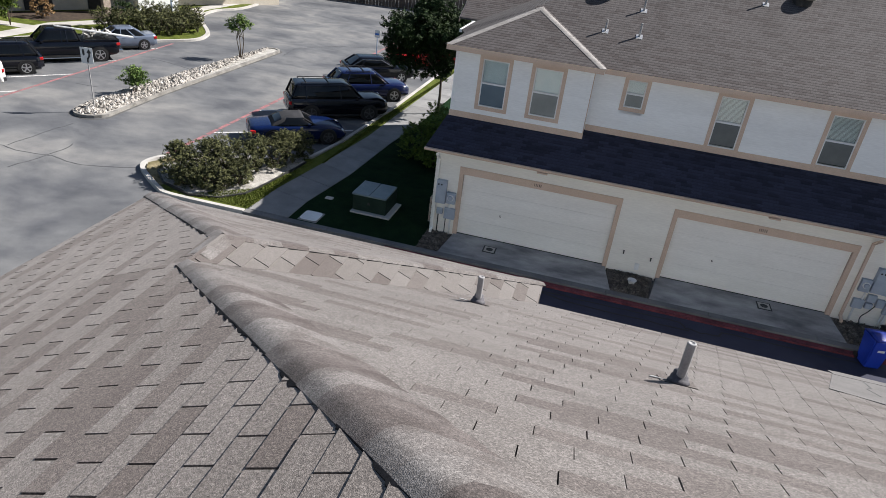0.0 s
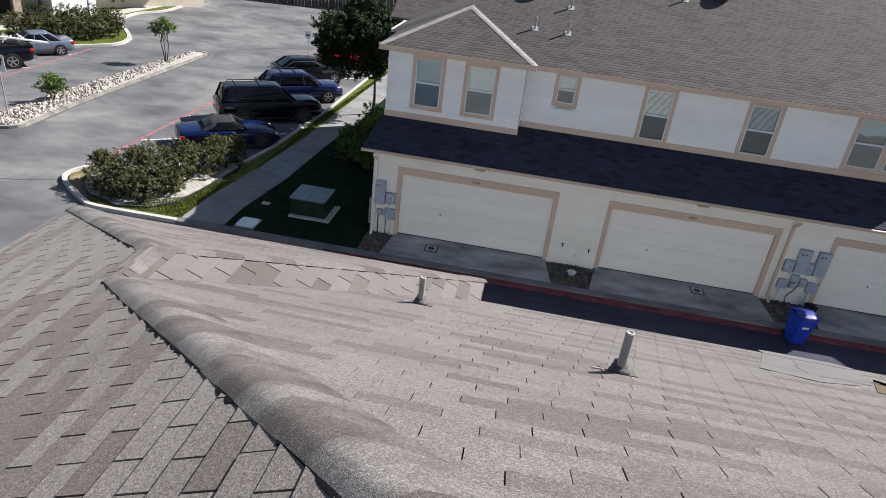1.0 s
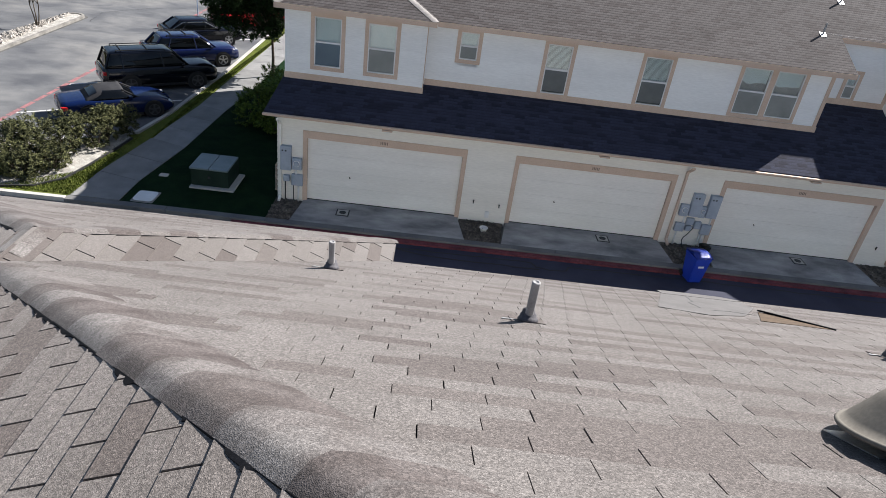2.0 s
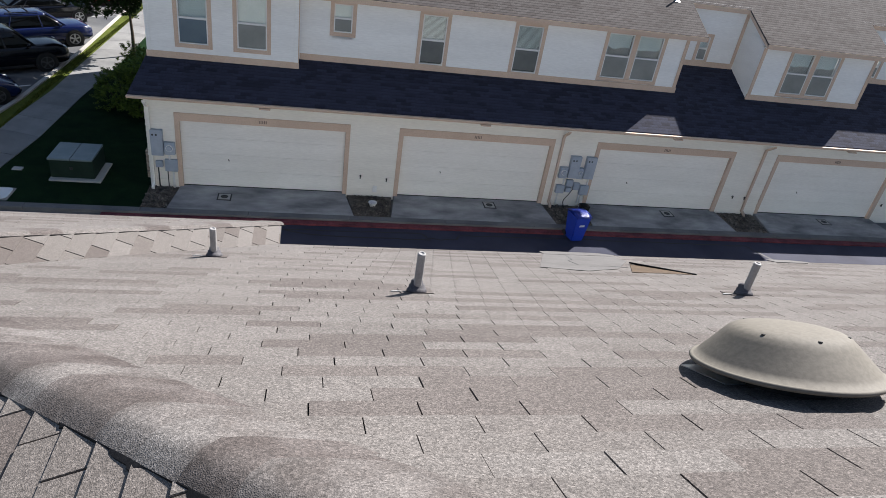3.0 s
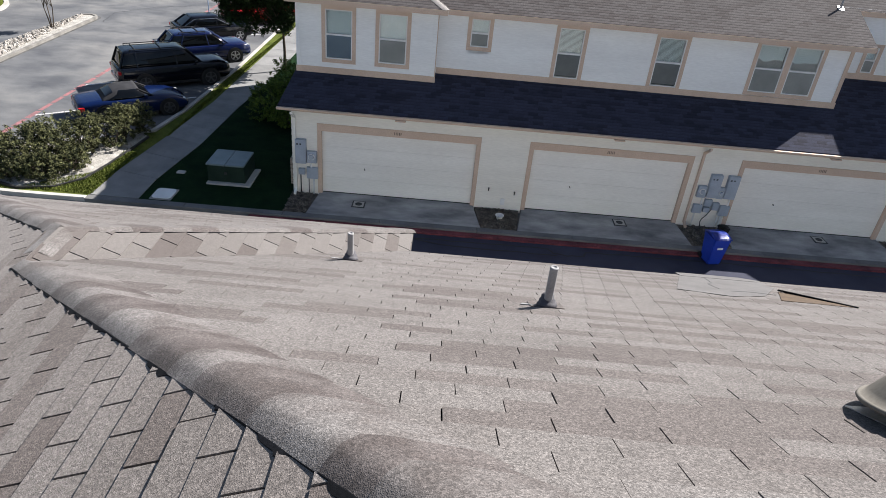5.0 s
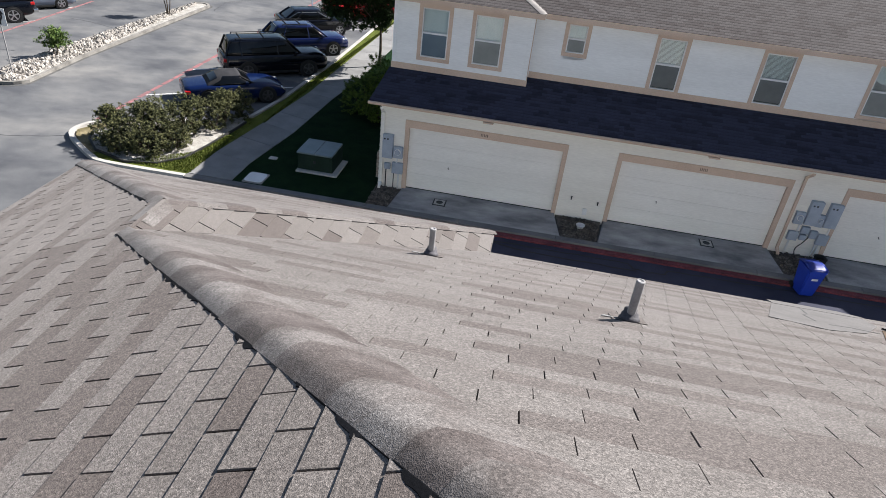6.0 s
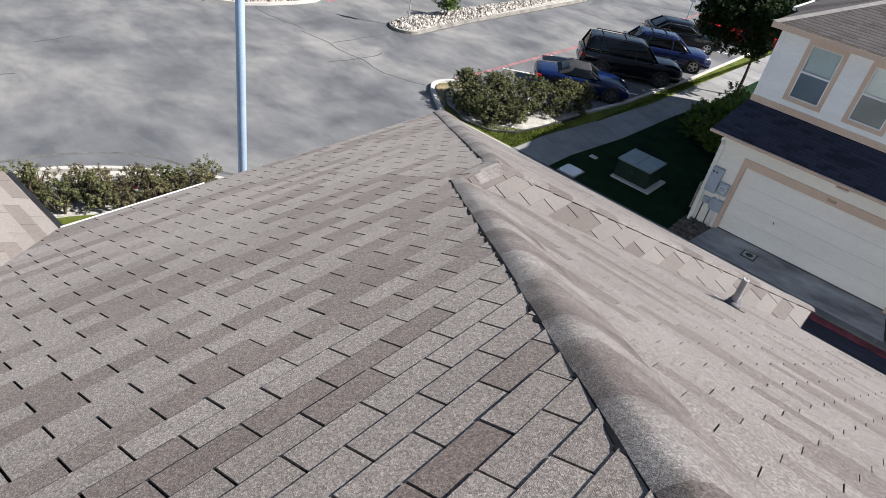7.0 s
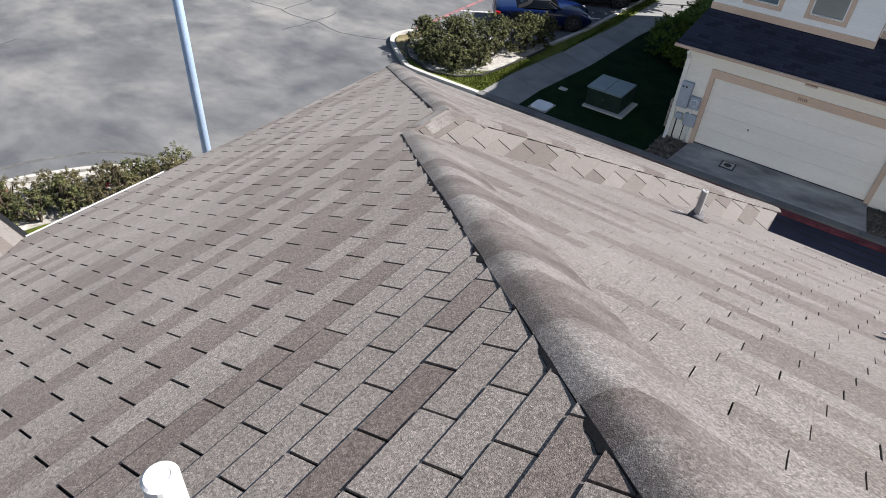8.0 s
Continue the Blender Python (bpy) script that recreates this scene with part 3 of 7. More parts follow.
# ---- the roof that the camera stands over ----
ZE, YA, YB, XL, XR, YW, XW = 6.521, -13.99, -13.59, 0.572, 4.916, -17.81, -0.38
XE, YTOP = 17.0, -19.95                       # far end of the alley slope; main ridge
QL = 0.452                                     # the end slope is a little flatter
XM = (PITCH * XR + QL * XL) / (PITCH + QL)
TIP, TIP_B = YA - (XM - XL) * QL / PITCH, YB - (XM - XL) * QL / PITCH


def plane_a(x, y):
    return Vector((x, y, ZE + PITCH * (YA - y)))


def plane_b(x, y):
    return Vector((x, y, ZE + PITCH * (YB - y)))


def plane_l(x, y):
    return Vector((x, y, ZE + QL * (x - XL)))


def plane_r(x, y):
    return Vector((x, y, ZE + PITCH * (XR - x)))


def plane_w(x, y):
    return Vector((x, y, ZE + PITCH * (YW - y)))


def eave_y(x):
    """The alley eave runs a little askew, like the courses."""
    return YA - 0.036 * (x - XR)


XH = XL + (YA - YTOP) * PITCH / QL                          # where the main hip meets the ridge
XV = XL + (YW - YTOP) * PITCH / QL              # top of the valley beside the wing
REGIONS = {
    # plan outlines
    "a": (plane_a, [(XR, YA), (XM, TIP), (XH, YTOP), (XE, YTOP), (XE, eave_y(XE))]),
    "l": (plane_l, [(XL, TIP), (XL, YW), (XV, YTOP), (XH, YTOP), (XM, TIP)]),
    "l2": (plane_l, [(XL, YB), (XL, TIP), (XM, TIP), (XM, TIP_B)]),
    "r": (plane_r, [(XR, YB), (XM, TIP_B), (XM, TIP), (XR, YA)]),
    "b": (plane_b, [(XL, YB), (XM, TIP_B), (XR, YB)]),
    "w": (plane_w, [(XW, YW), (XW, YTOP - 0.3), (XL + (YW - YTOP + 0.3) * PITCH / QL, YTOP - 0.3), (XL, YW)]),
}


def area2(p):
    return sum(a[0] * b[1] - a[1] * b[0] for a, b in zip(p, p[1:] + p[:1]))


def clip(poly, window):
    """The part of a convex plan outline that lies in a convex window (both anticlockwise)."""
    out = list(poly)
    for a, b in zip(window, window[1:] + window[:1]):
        src, out = out, []
        if not src:
            break
        side = [(b[0] - a[0]) * (p[1] - a[1]) - (b[1] - a[1]) * (p[0] - a[0]) for p in src]
        for k in range(len(src)):
            p, q, sp, sq = src[k - 1], src[k], side[k - 1], side[k]
            if (sp < 0) != (sq < 0):
                f = sp / (sp - sq)
                out.append((p[0] + f * (q[0] - p[0]), p[1] + f * (q[1] - p[1])))
            if sq >= 0:
                out.append(q)
    return out


roof_here = thing("near_house_roof", "hipped roof of weathered grey-brown three-tab shingles with a small projecting bay", "roof", (6, -17, 6.3), kind="structure")
for key, (plane, outline) in REGIONS.items():
    ring = outline if area2(outline) > 0 else outline[::-1]
    REGIONS[key] = (plane, ring)
    bm = bm_new()
    slab(bm, [plane(x, y) - Vector((0, 0, 0.012)) for x, y in ring], 0.05)
    part("roof_deck", bm, M["felt"], roof_here)
# back slope and walls that close the house below the roof
bm = bm_new()
zr = ZE + PITCH * (YA - YTOP)
YBACK, YWR = 2 * YTOP - YA, YTOP - 0.3
XVR = XL + (YW - YWR) * PITCH / QL
YWB = 2 * YWR - YW
slab(bm, [(XH, YTOP, zr), (XL, YBACK, ZE), (XE, YBACK, ZE), (XE, YTOP, zr)], 0.05)
part("back_slope", bm, M["shingle_far"], roof_here)
bm = bm_new()
slab(bm, [plane_l(*p) for p in ((XH, YTOP), (XV, YTOP), (XVR, YWR), (XL, YWB), (XL, YBACK))], 0.05)
part("end_slope", bm, M["shingle_far"], roof_here)
bm = bm_new()
slab(bm, [(XW, YWR, plane_w(0, YWR).z), (XW, YWB, ZE), (XL, YWB, ZE), (XVR, YWR, plane_w(0, YWR).z)], 0.05)
part("wing_back_slope", bm, M["shingle_far"], roof_here)
house = thing("near_house_walls", "cream siding walls of the house below the near roof", "wall", (6, -18, -0.1), kind="structure")
bm = bm_new()
flat(bm, [(XL + 0.45, YB - 0.5), (XR - 0.45, YB - 0.5), (XR - 0.45, YA - 0.5), (XE - 0.4, eave_y(XE) - 0.5), (XE - 0.4, YBACK + 0.45), (XL + 0.45, YBACK + 0.45)][::-1], GZ, ZE - 0.12)
part("wall", bm, M["siding_low"], house)
part("wall", boxed(XW + 0.3, XL + 0.44, YWB + 0.4, YW - 0.4, GZ, ZE - 0.12), M["siding_low"], house)
for x, y0, y1, ridge, top in ((XW + 0.3, YWB + 0.4, YW - 0.4, YWR, plane_w(0, YWR).z), (XE - 0.5, YBACK + 0.45, eave_y(XE) - 0.5, YTOP, zr)):
    bm = bm_new()
    slab(bm, [(x, y0, ZE - 0.12), (x, y1, ZE - 0.12), (x, ridge, top - 0.12)], 0.1, Vector((1, 0, 0)))
    part("gable_wall", bm, M["siding_low"], house)
for x0, x1, y0, y1, mat in ((XL + 0.05, XR - 0.05, YB - 0.07, YB - 0.045, "trim"), (XL - 0.03, XL, YW + 0.02, -16.62, "vinyl"), (XL + 0.05, XL + 0.075, -16.62, YB - 0.07, "trim"), (XR - 0.075, XR - 0.05, YA - 0.045, YB - 0.07, "trim"), (XW, XL - 0.03, YW + 0.003, YW + 0.045, "black")):
    part("fascia", boxed(x0, x1, y0, y1, ZE - 0.19, ZE - 0.07 if mat == "trim" else ZE - 0.006), M[mat], roof_here)
bm = bm_new()
slab(bm, [(XR - 0.05, YA - 0.07, ZE - 0.07), (XE, eave_y(XE) - 0.07, ZE - 0.07), (XE, eave_y(XE) - 0.045, ZE - 0.07), (XR - 0.05, YA - 0.045, ZE - 0.07)], 0.12)
part("fascia", bm, M["trim"], roof_here)


# ---- row of houses across the alley ----
LZ0, LS = 2.95, 0.48                            # lower eave and its pitch
Y_BAY, Y_MAIN, Y_REC = 1.1, 1.5, 2.9
EAVE, EZ, UP = 1.15, 5.86, 0.476                # upper eave
RIDGE_Y, X0, XEND = 7.1, 0.5, 31.0


def low_z(y):
    return LZ0 + LS * (y + 0.35)


def up_z(y):
    return EZ + UP * (y - EAVE)


row = thing("townhouse_row", "two-storey row of white-sided townhouses with tan trim and garages", "townhouses", (12, 4, 0), kind="structure")
DOORS = [(1.44, 6.30), (8.11, 13.03), (14.82, 19.80), (21.76, 26.66)]


def lap_wall(name, x0, x1, z0, z1, y, holes, mat, parent, step=0.19):
    """Lap siding on a wall that faces -y: each board leans out at its foot; holes (x0, x1, z0, z1) are left open."""
    z = z0
    while z < z1 - 1e-6:
        top = min(z + step, z1)
        spans = [(x0, x1)]
        for hx0, hx1, hz0, hz1 in holes:
            if hz0 < top - 0.02 and hz1 > z + 0.02:
                spans = [s for a, b in spans for s in ((a, min(b, hx0)), (max(a, hx1), b)) if s[1] - s[0] > 0.01]
        pieces = [(a, b, z, top) for a, b in spans]
        for hx0, hx1, hz0, hz1 in holes:
            if hz0 < top - 0.02 and hz1 > z + 0.02:
                if hz0 > z + 0.004:
                    pieces.append((hx0, hx1, z, hz0))
                if hz1 < top - 0.004:
                    pieces.append((hx0, hx1, hz1, top))
        for a, b, z_, top_ in pieces:
            f0, f1 = (top - z_) / step * 0.020, (top - top_) / step * 0.020
            bm = bm_new()
            v = [bm.verts.new(c) for c in ((a, y - f0, z_), (b, y - f0, z_), (b, y - f1, top_), (a, y - f1, top_), (a, y + 0.12, z_), (b, y + 0.12, z_), (b, y + 0.12, top_), (a, y + 0.12, top_))]
            for f in ((0, 1, 2, 3), (5, 4, 7, 6), (4, 5, 1, 0), (4, 0, 3, 7), (1, 5, 6, 2), (3, 2, 6, 7)):
                bm.faces.new([v[k] for k in f])
            part(name, bm, mat, parent)
        z = top


def side_wall(bm, x, y0, y1, z0, z1, step=0.19, face=1):
    z = z0
    while z < z1 - 1e-6:
        top = min(z + step, z1)
        v = [bm.verts.new(c) for c in ((x + 0.014 * face, y0, z), (x + 0.014 * face, y1, z), (x, y1, top), (x, y0, top), (x - 0.12 * face, y0, z), (x - 0.12 * face, y1, z), (x - 0.12 * face, y1, top), (x - 0.12 * face, y0, top))]
        for f in ((0, 1, 2, 3), (5, 4, 7, 6), (4, 5, 1, 0), (4, 0, 3, 7), (1, 5, 6, 2), (3, 2, 6, 7)):
            bm.faces.new([v[k] for k in f])
        z = top
    return bm


holes = [(a - 0.13, b + 0.13, -0.1, 2.36) for a, b in DOORS]
lap_wall("siding_board", X0, XEND, 0.2, LZ0 + 0.05, 0.0, holes, M["siding_low"], row)
for a, b in zip([X0] + [d[1] + 0.13 for d in DOORS], [d[0] - 0.13 for d in DOORS] + [XEND]):
    part("foundation", boxed(a, b, -0.03, 0.12, GZ, 0.2), M["siding_low"], row)
part("end_wall", side_wall(bm_new(), X0 - 0.0, 0.0, 13.0, 0.0, LZ0, face=-1), M["siding_low"], row)
# upper walls
WINDOWS = [  # x0, x1, z0, z1 of the outer trim, wall y, panes
    (1.27, 2.32, 3.97, 5.68, Y_BAY, 1), (2.91, 3.99, 3.97, 5.68, Y_BAY, 1),
    (5.71, 6.50, 4.63, 5.70, Y_MAIN, 1), (8.44, 9.45, 3.90, 5.67, Y_MAIN, 1), (11.54, 12.62, 3.92, 5.66, Y_MAIN, 1),
    (14.68, 16.90, 4.02, 5.73, Y_MAIN, 2), (21.70, 23.90, 4.04, 5.72, Y_MAIN, 2), (18.85, 19.45, 4.60, 5.66, Y_REC, 1), (26.3, 26.95, 4.60, 5.66, Y_REC, 1),
]


def wins(y):
    return [(w[0] + 0.08, w[1] - 0.08, w[2] + 0.08, w[3] - 0.08) for w in WINDOWS if w[4] == y]


lap_wall("siding_board", X0, 4.78, low_z(Y_BAY) - 0.05, EZ + 0.02, Y_BAY, wins(Y_BAY), M["siding"], row)
lap_wall("siding_board", 4.78, 17.70, low_z(Y_MAIN) - 0.05, EZ + 0.12, Y_MAIN, wins(Y_MAIN), M["siding"], row)
lap_wall("siding_board", 17.70, 20.60, low_z(Y_REC) - 0.05, up_z(2.8) + 0.05, Y_REC, wins(Y_REC), M["siding"], row)
lap_wall("siding_board", 20.60, 25.30, low_z(Y_MAIN) - 0.05, EZ + 0.12, Y_MAIN, wins(Y_MAIN), M["siding"], row)
lap_wall("siding_board", 25.30, XEND, low_z(Y_REC) - 0.05, up_z(2.8) + 0.05, Y_REC, wins(Y_REC), M["siding"], row)
part("upper_wall", side_wall(bm_new(), 4.78, Y_BAY, Y_MAIN + 0.1, low_z(Y_BAY) - 0.05, EZ + 0.1), M["siding"], row)
part("upper_wall", side_wall(bm_new(), 17.70, Y_MAIN, Y_REC + 0.1, low_z(Y_MAIN) - 0.05, EZ + 0.08), M["siding"], row)
part("upper_wall", side_wall(bm_new(), 20.60, Y_MAIN, Y_REC + 0.1, low_z(Y_MAIN) - 0.05, EZ + 0.08, face=-1), M["siding"], row)
part("upper_wall", side_wall(bm_new(), 25.30, Y_MAIN, Y_REC + 0.1, low_z(Y_MAIN) - 0.05, EZ + 0.08), M["siding"], row)
for x, f in ((17.70, 1), (20.60, -1), (25.30, 1)):
    bm = bm_new()
    slab(bm, [(x, Y_MAIN + 0.03, EZ + 0.08), (x, Y_REC + 0.1, EZ + 0.08), (x, Y_REC + 0.1, up_z(Y_REC + 0.1) - 0.07)], 0.1, Vector((-f, 0, 0)))
    part("upper_wall", bm, M["siding"], row)
part("end_gutter", boxed(-0.16, -0.055, 4.0, 6.2, EZ - 0.12, EZ - 0.01, bevel=0.02), M["vinyl"], row)
part("upper_wall", boxed(-0.35, 0.36, 6.8, 13.0, GZ, EZ - 0.05), M["siding"], row)
part("upper_wall", side_wall(bm_new(), X0, Y_BAY, 13.0, LZ0 - 0.2, EZ, face=-1), M["siding"], row)
part("back_wall", boxed(X0, XEND, 12.9, 13.0, 0, EZ), M["siding"], row)
# base boards and corner boards
for x0, x1, y in ((X0 - 0.03, 4.82, Y_BAY), (4.83, 17.74, Y_MAIN), (17.75, 20.55, Y_REC), (20.56, 25.34, Y_MAIN), (25.35, XEND, Y_REC)):
    bm = boxed(x0, x1, y - 0.04, y - 0.016, low_z(y) - 0.06, low_z(y) + 0.17)
    part("base_board", bm, M["trim"], row)
for x, y in ((X0 + 0.05, Y_BAY), (4.73, Y_BAY), (17.65, Y_MAIN), (20.65, Y_MAIN), (25.25, Y_MAIN), (20.5, Y_REC)):
    part("corner_board", boxed(x - 0.06, x + 0.06, y - 0.038, y - 0.015, low_z(y) + 0.17, EZ - 0.02 if y < 2 else up_z(2.8)), M["siding" if y == Y_BAY else "trim"], row)
part("corner_board", boxed(4.785, 4.815, Y_BAY, Y_BAY + 0.1, low_z(Y_BAY) + 0.17, EZ - 0.02), M["trim"], row)

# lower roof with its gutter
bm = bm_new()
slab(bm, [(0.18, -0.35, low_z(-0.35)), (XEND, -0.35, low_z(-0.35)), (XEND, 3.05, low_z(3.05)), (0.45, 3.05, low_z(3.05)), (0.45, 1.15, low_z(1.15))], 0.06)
part("lower_roof", bm, M["shingle_low_shaded"], row)
bm = bm_new()
prof = [(-0.36, -0.03), (-0.455, -0.03), (-0.455, -0.06), (-0.43, -0.11), (-0.36, -0.11)]
for k, (dy, dz) in enumerate(prof):
    dy2, dz2 = prof[(k + 1) % len(prof)]
    v = [bm.verts.new(c) for c in ((0.16, dy, LZ0 + dz), (XEND, dy, LZ0 + dz), (XEND, dy2, LZ0 + dz2), (0.16, dy2, LZ0 + dz2))]
    bm.faces.new(v)
part("gutter", bm, M["trim"], row)
part("soffit", boxed(0.2, XEND, -0.36, 0.0, LZ0 - 0.13, LZ0 - 0.10), M["siding_low"], row)

# upper roof: one long slope, notched over the recesses, and a hipped bay
bm = bm_new()
cells = [[(5.05, EAVE), (18.15, EAVE), (18.15, 2.80), (3.30, 2.80)], [(20.45, EAVE), (25.6, EAVE), (25.6, 2.80), (20.45, 2.80)], [(3.30, 2.80), (XEND, 2.80), (XEND, RIDGE_Y), (6.0, RIDGE_Y), (2.4, 3.5)]]
for c in cells:
    slab(bm, [(x, y, up_z(y)) for x, y in c], 0.05)
slab(bm, [(XEND, RIDGE_Y, up_z(RIDGE_Y)), (XEND, 13.3, up_z(RIDGE_Y) - UP * 6.2), (-0.71, 13.3, up_z(RIDGE_Y) - UP * 6.2), (6.0, RIDGE_Y, up_z(RIDGE_Y))], 0.05)
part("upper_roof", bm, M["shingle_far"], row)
BX0, BX1, BY, BZ = 0.24, 5.06, 0.75, 5.90
BH = (BX1 - BX0) / 2
peak = ((BX0 + BX1) / 2, BY + BH, BZ + UP * BH)
bm = bm_new()
slab(bm, [(BX0, BY, BZ), (BX1, BY, BZ), peak], 0.05)
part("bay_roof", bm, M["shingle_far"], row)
bm = bm_new()
back = (peak[0], EAVE + (peak[2] - EZ) / UP, peak[2])
slab(bm, [(BX1, BY, BZ), (BX1, EAVE, BZ), back, peak], 0.05)
slab(bm, [(BX0, BY, BZ), peak, back, (BX0 + 0.0, 5.5, BZ)], 0.05)
top_end = (6.0, RIDGE_Y, up_z(RIDGE_Y))
slab(bm, [(-0.05, 3.9, EZ), back, top_end], 0.05)
slab(bm, [(-0.05, 3.9, EZ), top_end, (-0.05, 6.3, EZ)], 0.05)
slab(bm, [(-0.05, 3.9, EZ - 0.004), (BX0, 3.2, EZ), back], 0.05)
slab(bm, [(0.06, 6.28, EZ + 0.05), top_end, (3.43, 9.6, 7.49)], 0.05)
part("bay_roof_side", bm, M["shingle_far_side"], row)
# gabled wing at the end of the row
bm = bm_new()
slab(bm, [(-0.71, 6.28, EZ + 0.05), (0.06, 6.28, EZ + 0.05), (3.43, 9.6, 7.49), (-0.71, 9.6, 7.49)], 0.06)
slab(bm, [(-0.71, 9.6, 7.49), (3.30, 9.6, 7.49), (-0.71, 13.3, up_z(RIDGE_Y) - UP * 6.2)], 0.06)
part("wing_roof", bm, M["shingle_far"], row)
bm = bm_new()
slab(bm, [(-0.35, 6.8, EZ - 0.05), (-0.35, 9.6, 7.38), (-0.35, 13.0, EZ - 0.10)], 0.1, Vector((1, 0, 0)))
part("gable_wall", bm, M["siding"], row)
for y0, z0, y1, z1 in ((6.28, EZ + 0.05, 9.6, 7.49), (9.6, 7.49, 13.3, up_z(RIDGE_Y) - UP * 6.2)):
    bm = bm_new()
    slab(bm, [(-0.735, y0, z0 - 0.02), (-0.712, y0, z0 - 0.02), (-0.712, y1, z1 - 0.02), (-0.735, y1, z1 - 0.02)], 0.16)
    part("rake_board", bm, M["trim"], row)
for x0, x1, y in ((BX0, BX1, BY), (BX1 + 0.01, 18.15, EAVE), (20.45, 25.6, EAVE)):
    z = BZ if y == BY else EZ
    part("fascia", boxed(x0, x1, y - 0.02, y + 0.01, z - 0.16, z - 0.012), M["trim"], row)
    part("soffit", boxed(x0, x1, y + 0.012, (Y_BAY if y == BY else Y_MAIN) - 0.016, z - 0.16, z - 0.13), M["siding_low"], row)
for x0, x1 in ((18.16, 20.44), (25.61, XEND)):
    part("fascia", boxed(x0, x1, 2.78, 2.81, up_z(2.80) - 0.16, up_z(2.80) - 0.012), M["trim"], row)
for x in (18.15, 20.45, 25.6):
    bm = bm_new()
    slab(bm, [(x - 0.015, EAVE, EZ - 0.05), (x + 0.015, EAVE, EZ - 0.05), (x + 0.015, 2.80, up_z(2.80) - 0.05), (x - 0.015, 2.80, up_z(2.80) - 0.05)], 0.11)
    part("rake_board", bm, M["trim"], row)


# ---- shingles, cap by cap and tab by tab ----
COURSES = {  # plane: (along axis, down direction, butt line of one course, course step in plan, slot place, tab width, shift of the slots per course down)
    "a": ("x", 1, -18.163, 0.1055, 5.855, 0.3055, -0.1305),
    "l": ("y", -1, 4.431, 0.109, -17.882, 0.2755, -0.125),
    "r": ("y", 1, XR - 0.01, 0.110, YA, 0.305, -0.14),
    "w": ("x", 1, YW - 0.01, 0.112, 0.1, 0.305, -0.14),
    "b": ("x", 1, YB - 0.01, 0.112, 0.1, 0.305, -0.14),
}
SKEW = {"a": -0.042}                           # the courses of the alley slope run a little askew


def butt_line(key, butt, step, k):
    """Where the butts of course k lie; on the alley slope the exposure shrinks a little towards the eave."""
    if key != "a":
        return butt + k * step
    return butt + (0.1125 * k - 0.0007 * k * k if 0 <= k <= 10 else 1.055 + (k - 10) * 0.0985 if k > 10 else 0.1135 * k)


COURSES["l2"] = COURSES["l"]
SHINGLE_MAT = {"l2": "shingle_l_lit", "a": "shingle_a", "l": "shingle_l_lit", "r": "shingle_r", "w": "shingle_w_lit", "b": "shingle_a"}


def tab_solid(verts, faces, ring, plane, low_at, axis, depth, down, skew=0.0):
    """A tab over the plan outline ring: level with the deck at its head, proud at its butt."""
    base = len(verts)
    n = len(ring)
    for p in ring:
        v = p[1] - skew * (p[0] - 5.6) if axis == "x" else p[0]
        f = max(0.0, min(1.0, 1 - abs(v - low_at) / depth))
        c = plane(*p)
        verts.append((c.x, c.y, c.z + 0.001 + 0.0065 * f))
    for p in ring:
        c = plane(*p)
        verts.append((c.x, c.y, c.z - 0.006))
    faces.append(tuple(range(base, base + n)))
    for k in range(n):
        j = (k + 1) % n
        faces.append((base + k, base + n + k, base + n + j, base + j))


def mesh_from(name, verts, faces, mat, tones=None):
    me = bpy.data.meshes.new(name)
    me.from_pydata(verts, [], faces)
    me.materials.append(mat)
    me.update()
    if tones:
        me.attributes.new("tone", "FLOAT", "FACE").data.foreach_set("value", tones)
    return me


def tab_tones(r, n, key):
    """Tones along a course: runs of darker tabs between runs of pale ones, single tabs on the bay slope."""
    out = []
    while len(out) < n:
        dark = r.random() < (0.42 if key == "r" else 0.36)
        run = 1 if key == "r" else r.choice((1, 1, 2, 2, 3)) if dark else r.choice((1, 1, 2, 3))
        level = r.uniform(0.0, 0.27) if dark else r.uniform(0.3, 1.0)
        out += [min(1.0, max(0.0, level + r.uniform(-0.05, 0.05))) for _ in range(run)]
    return out


near_tabs = []
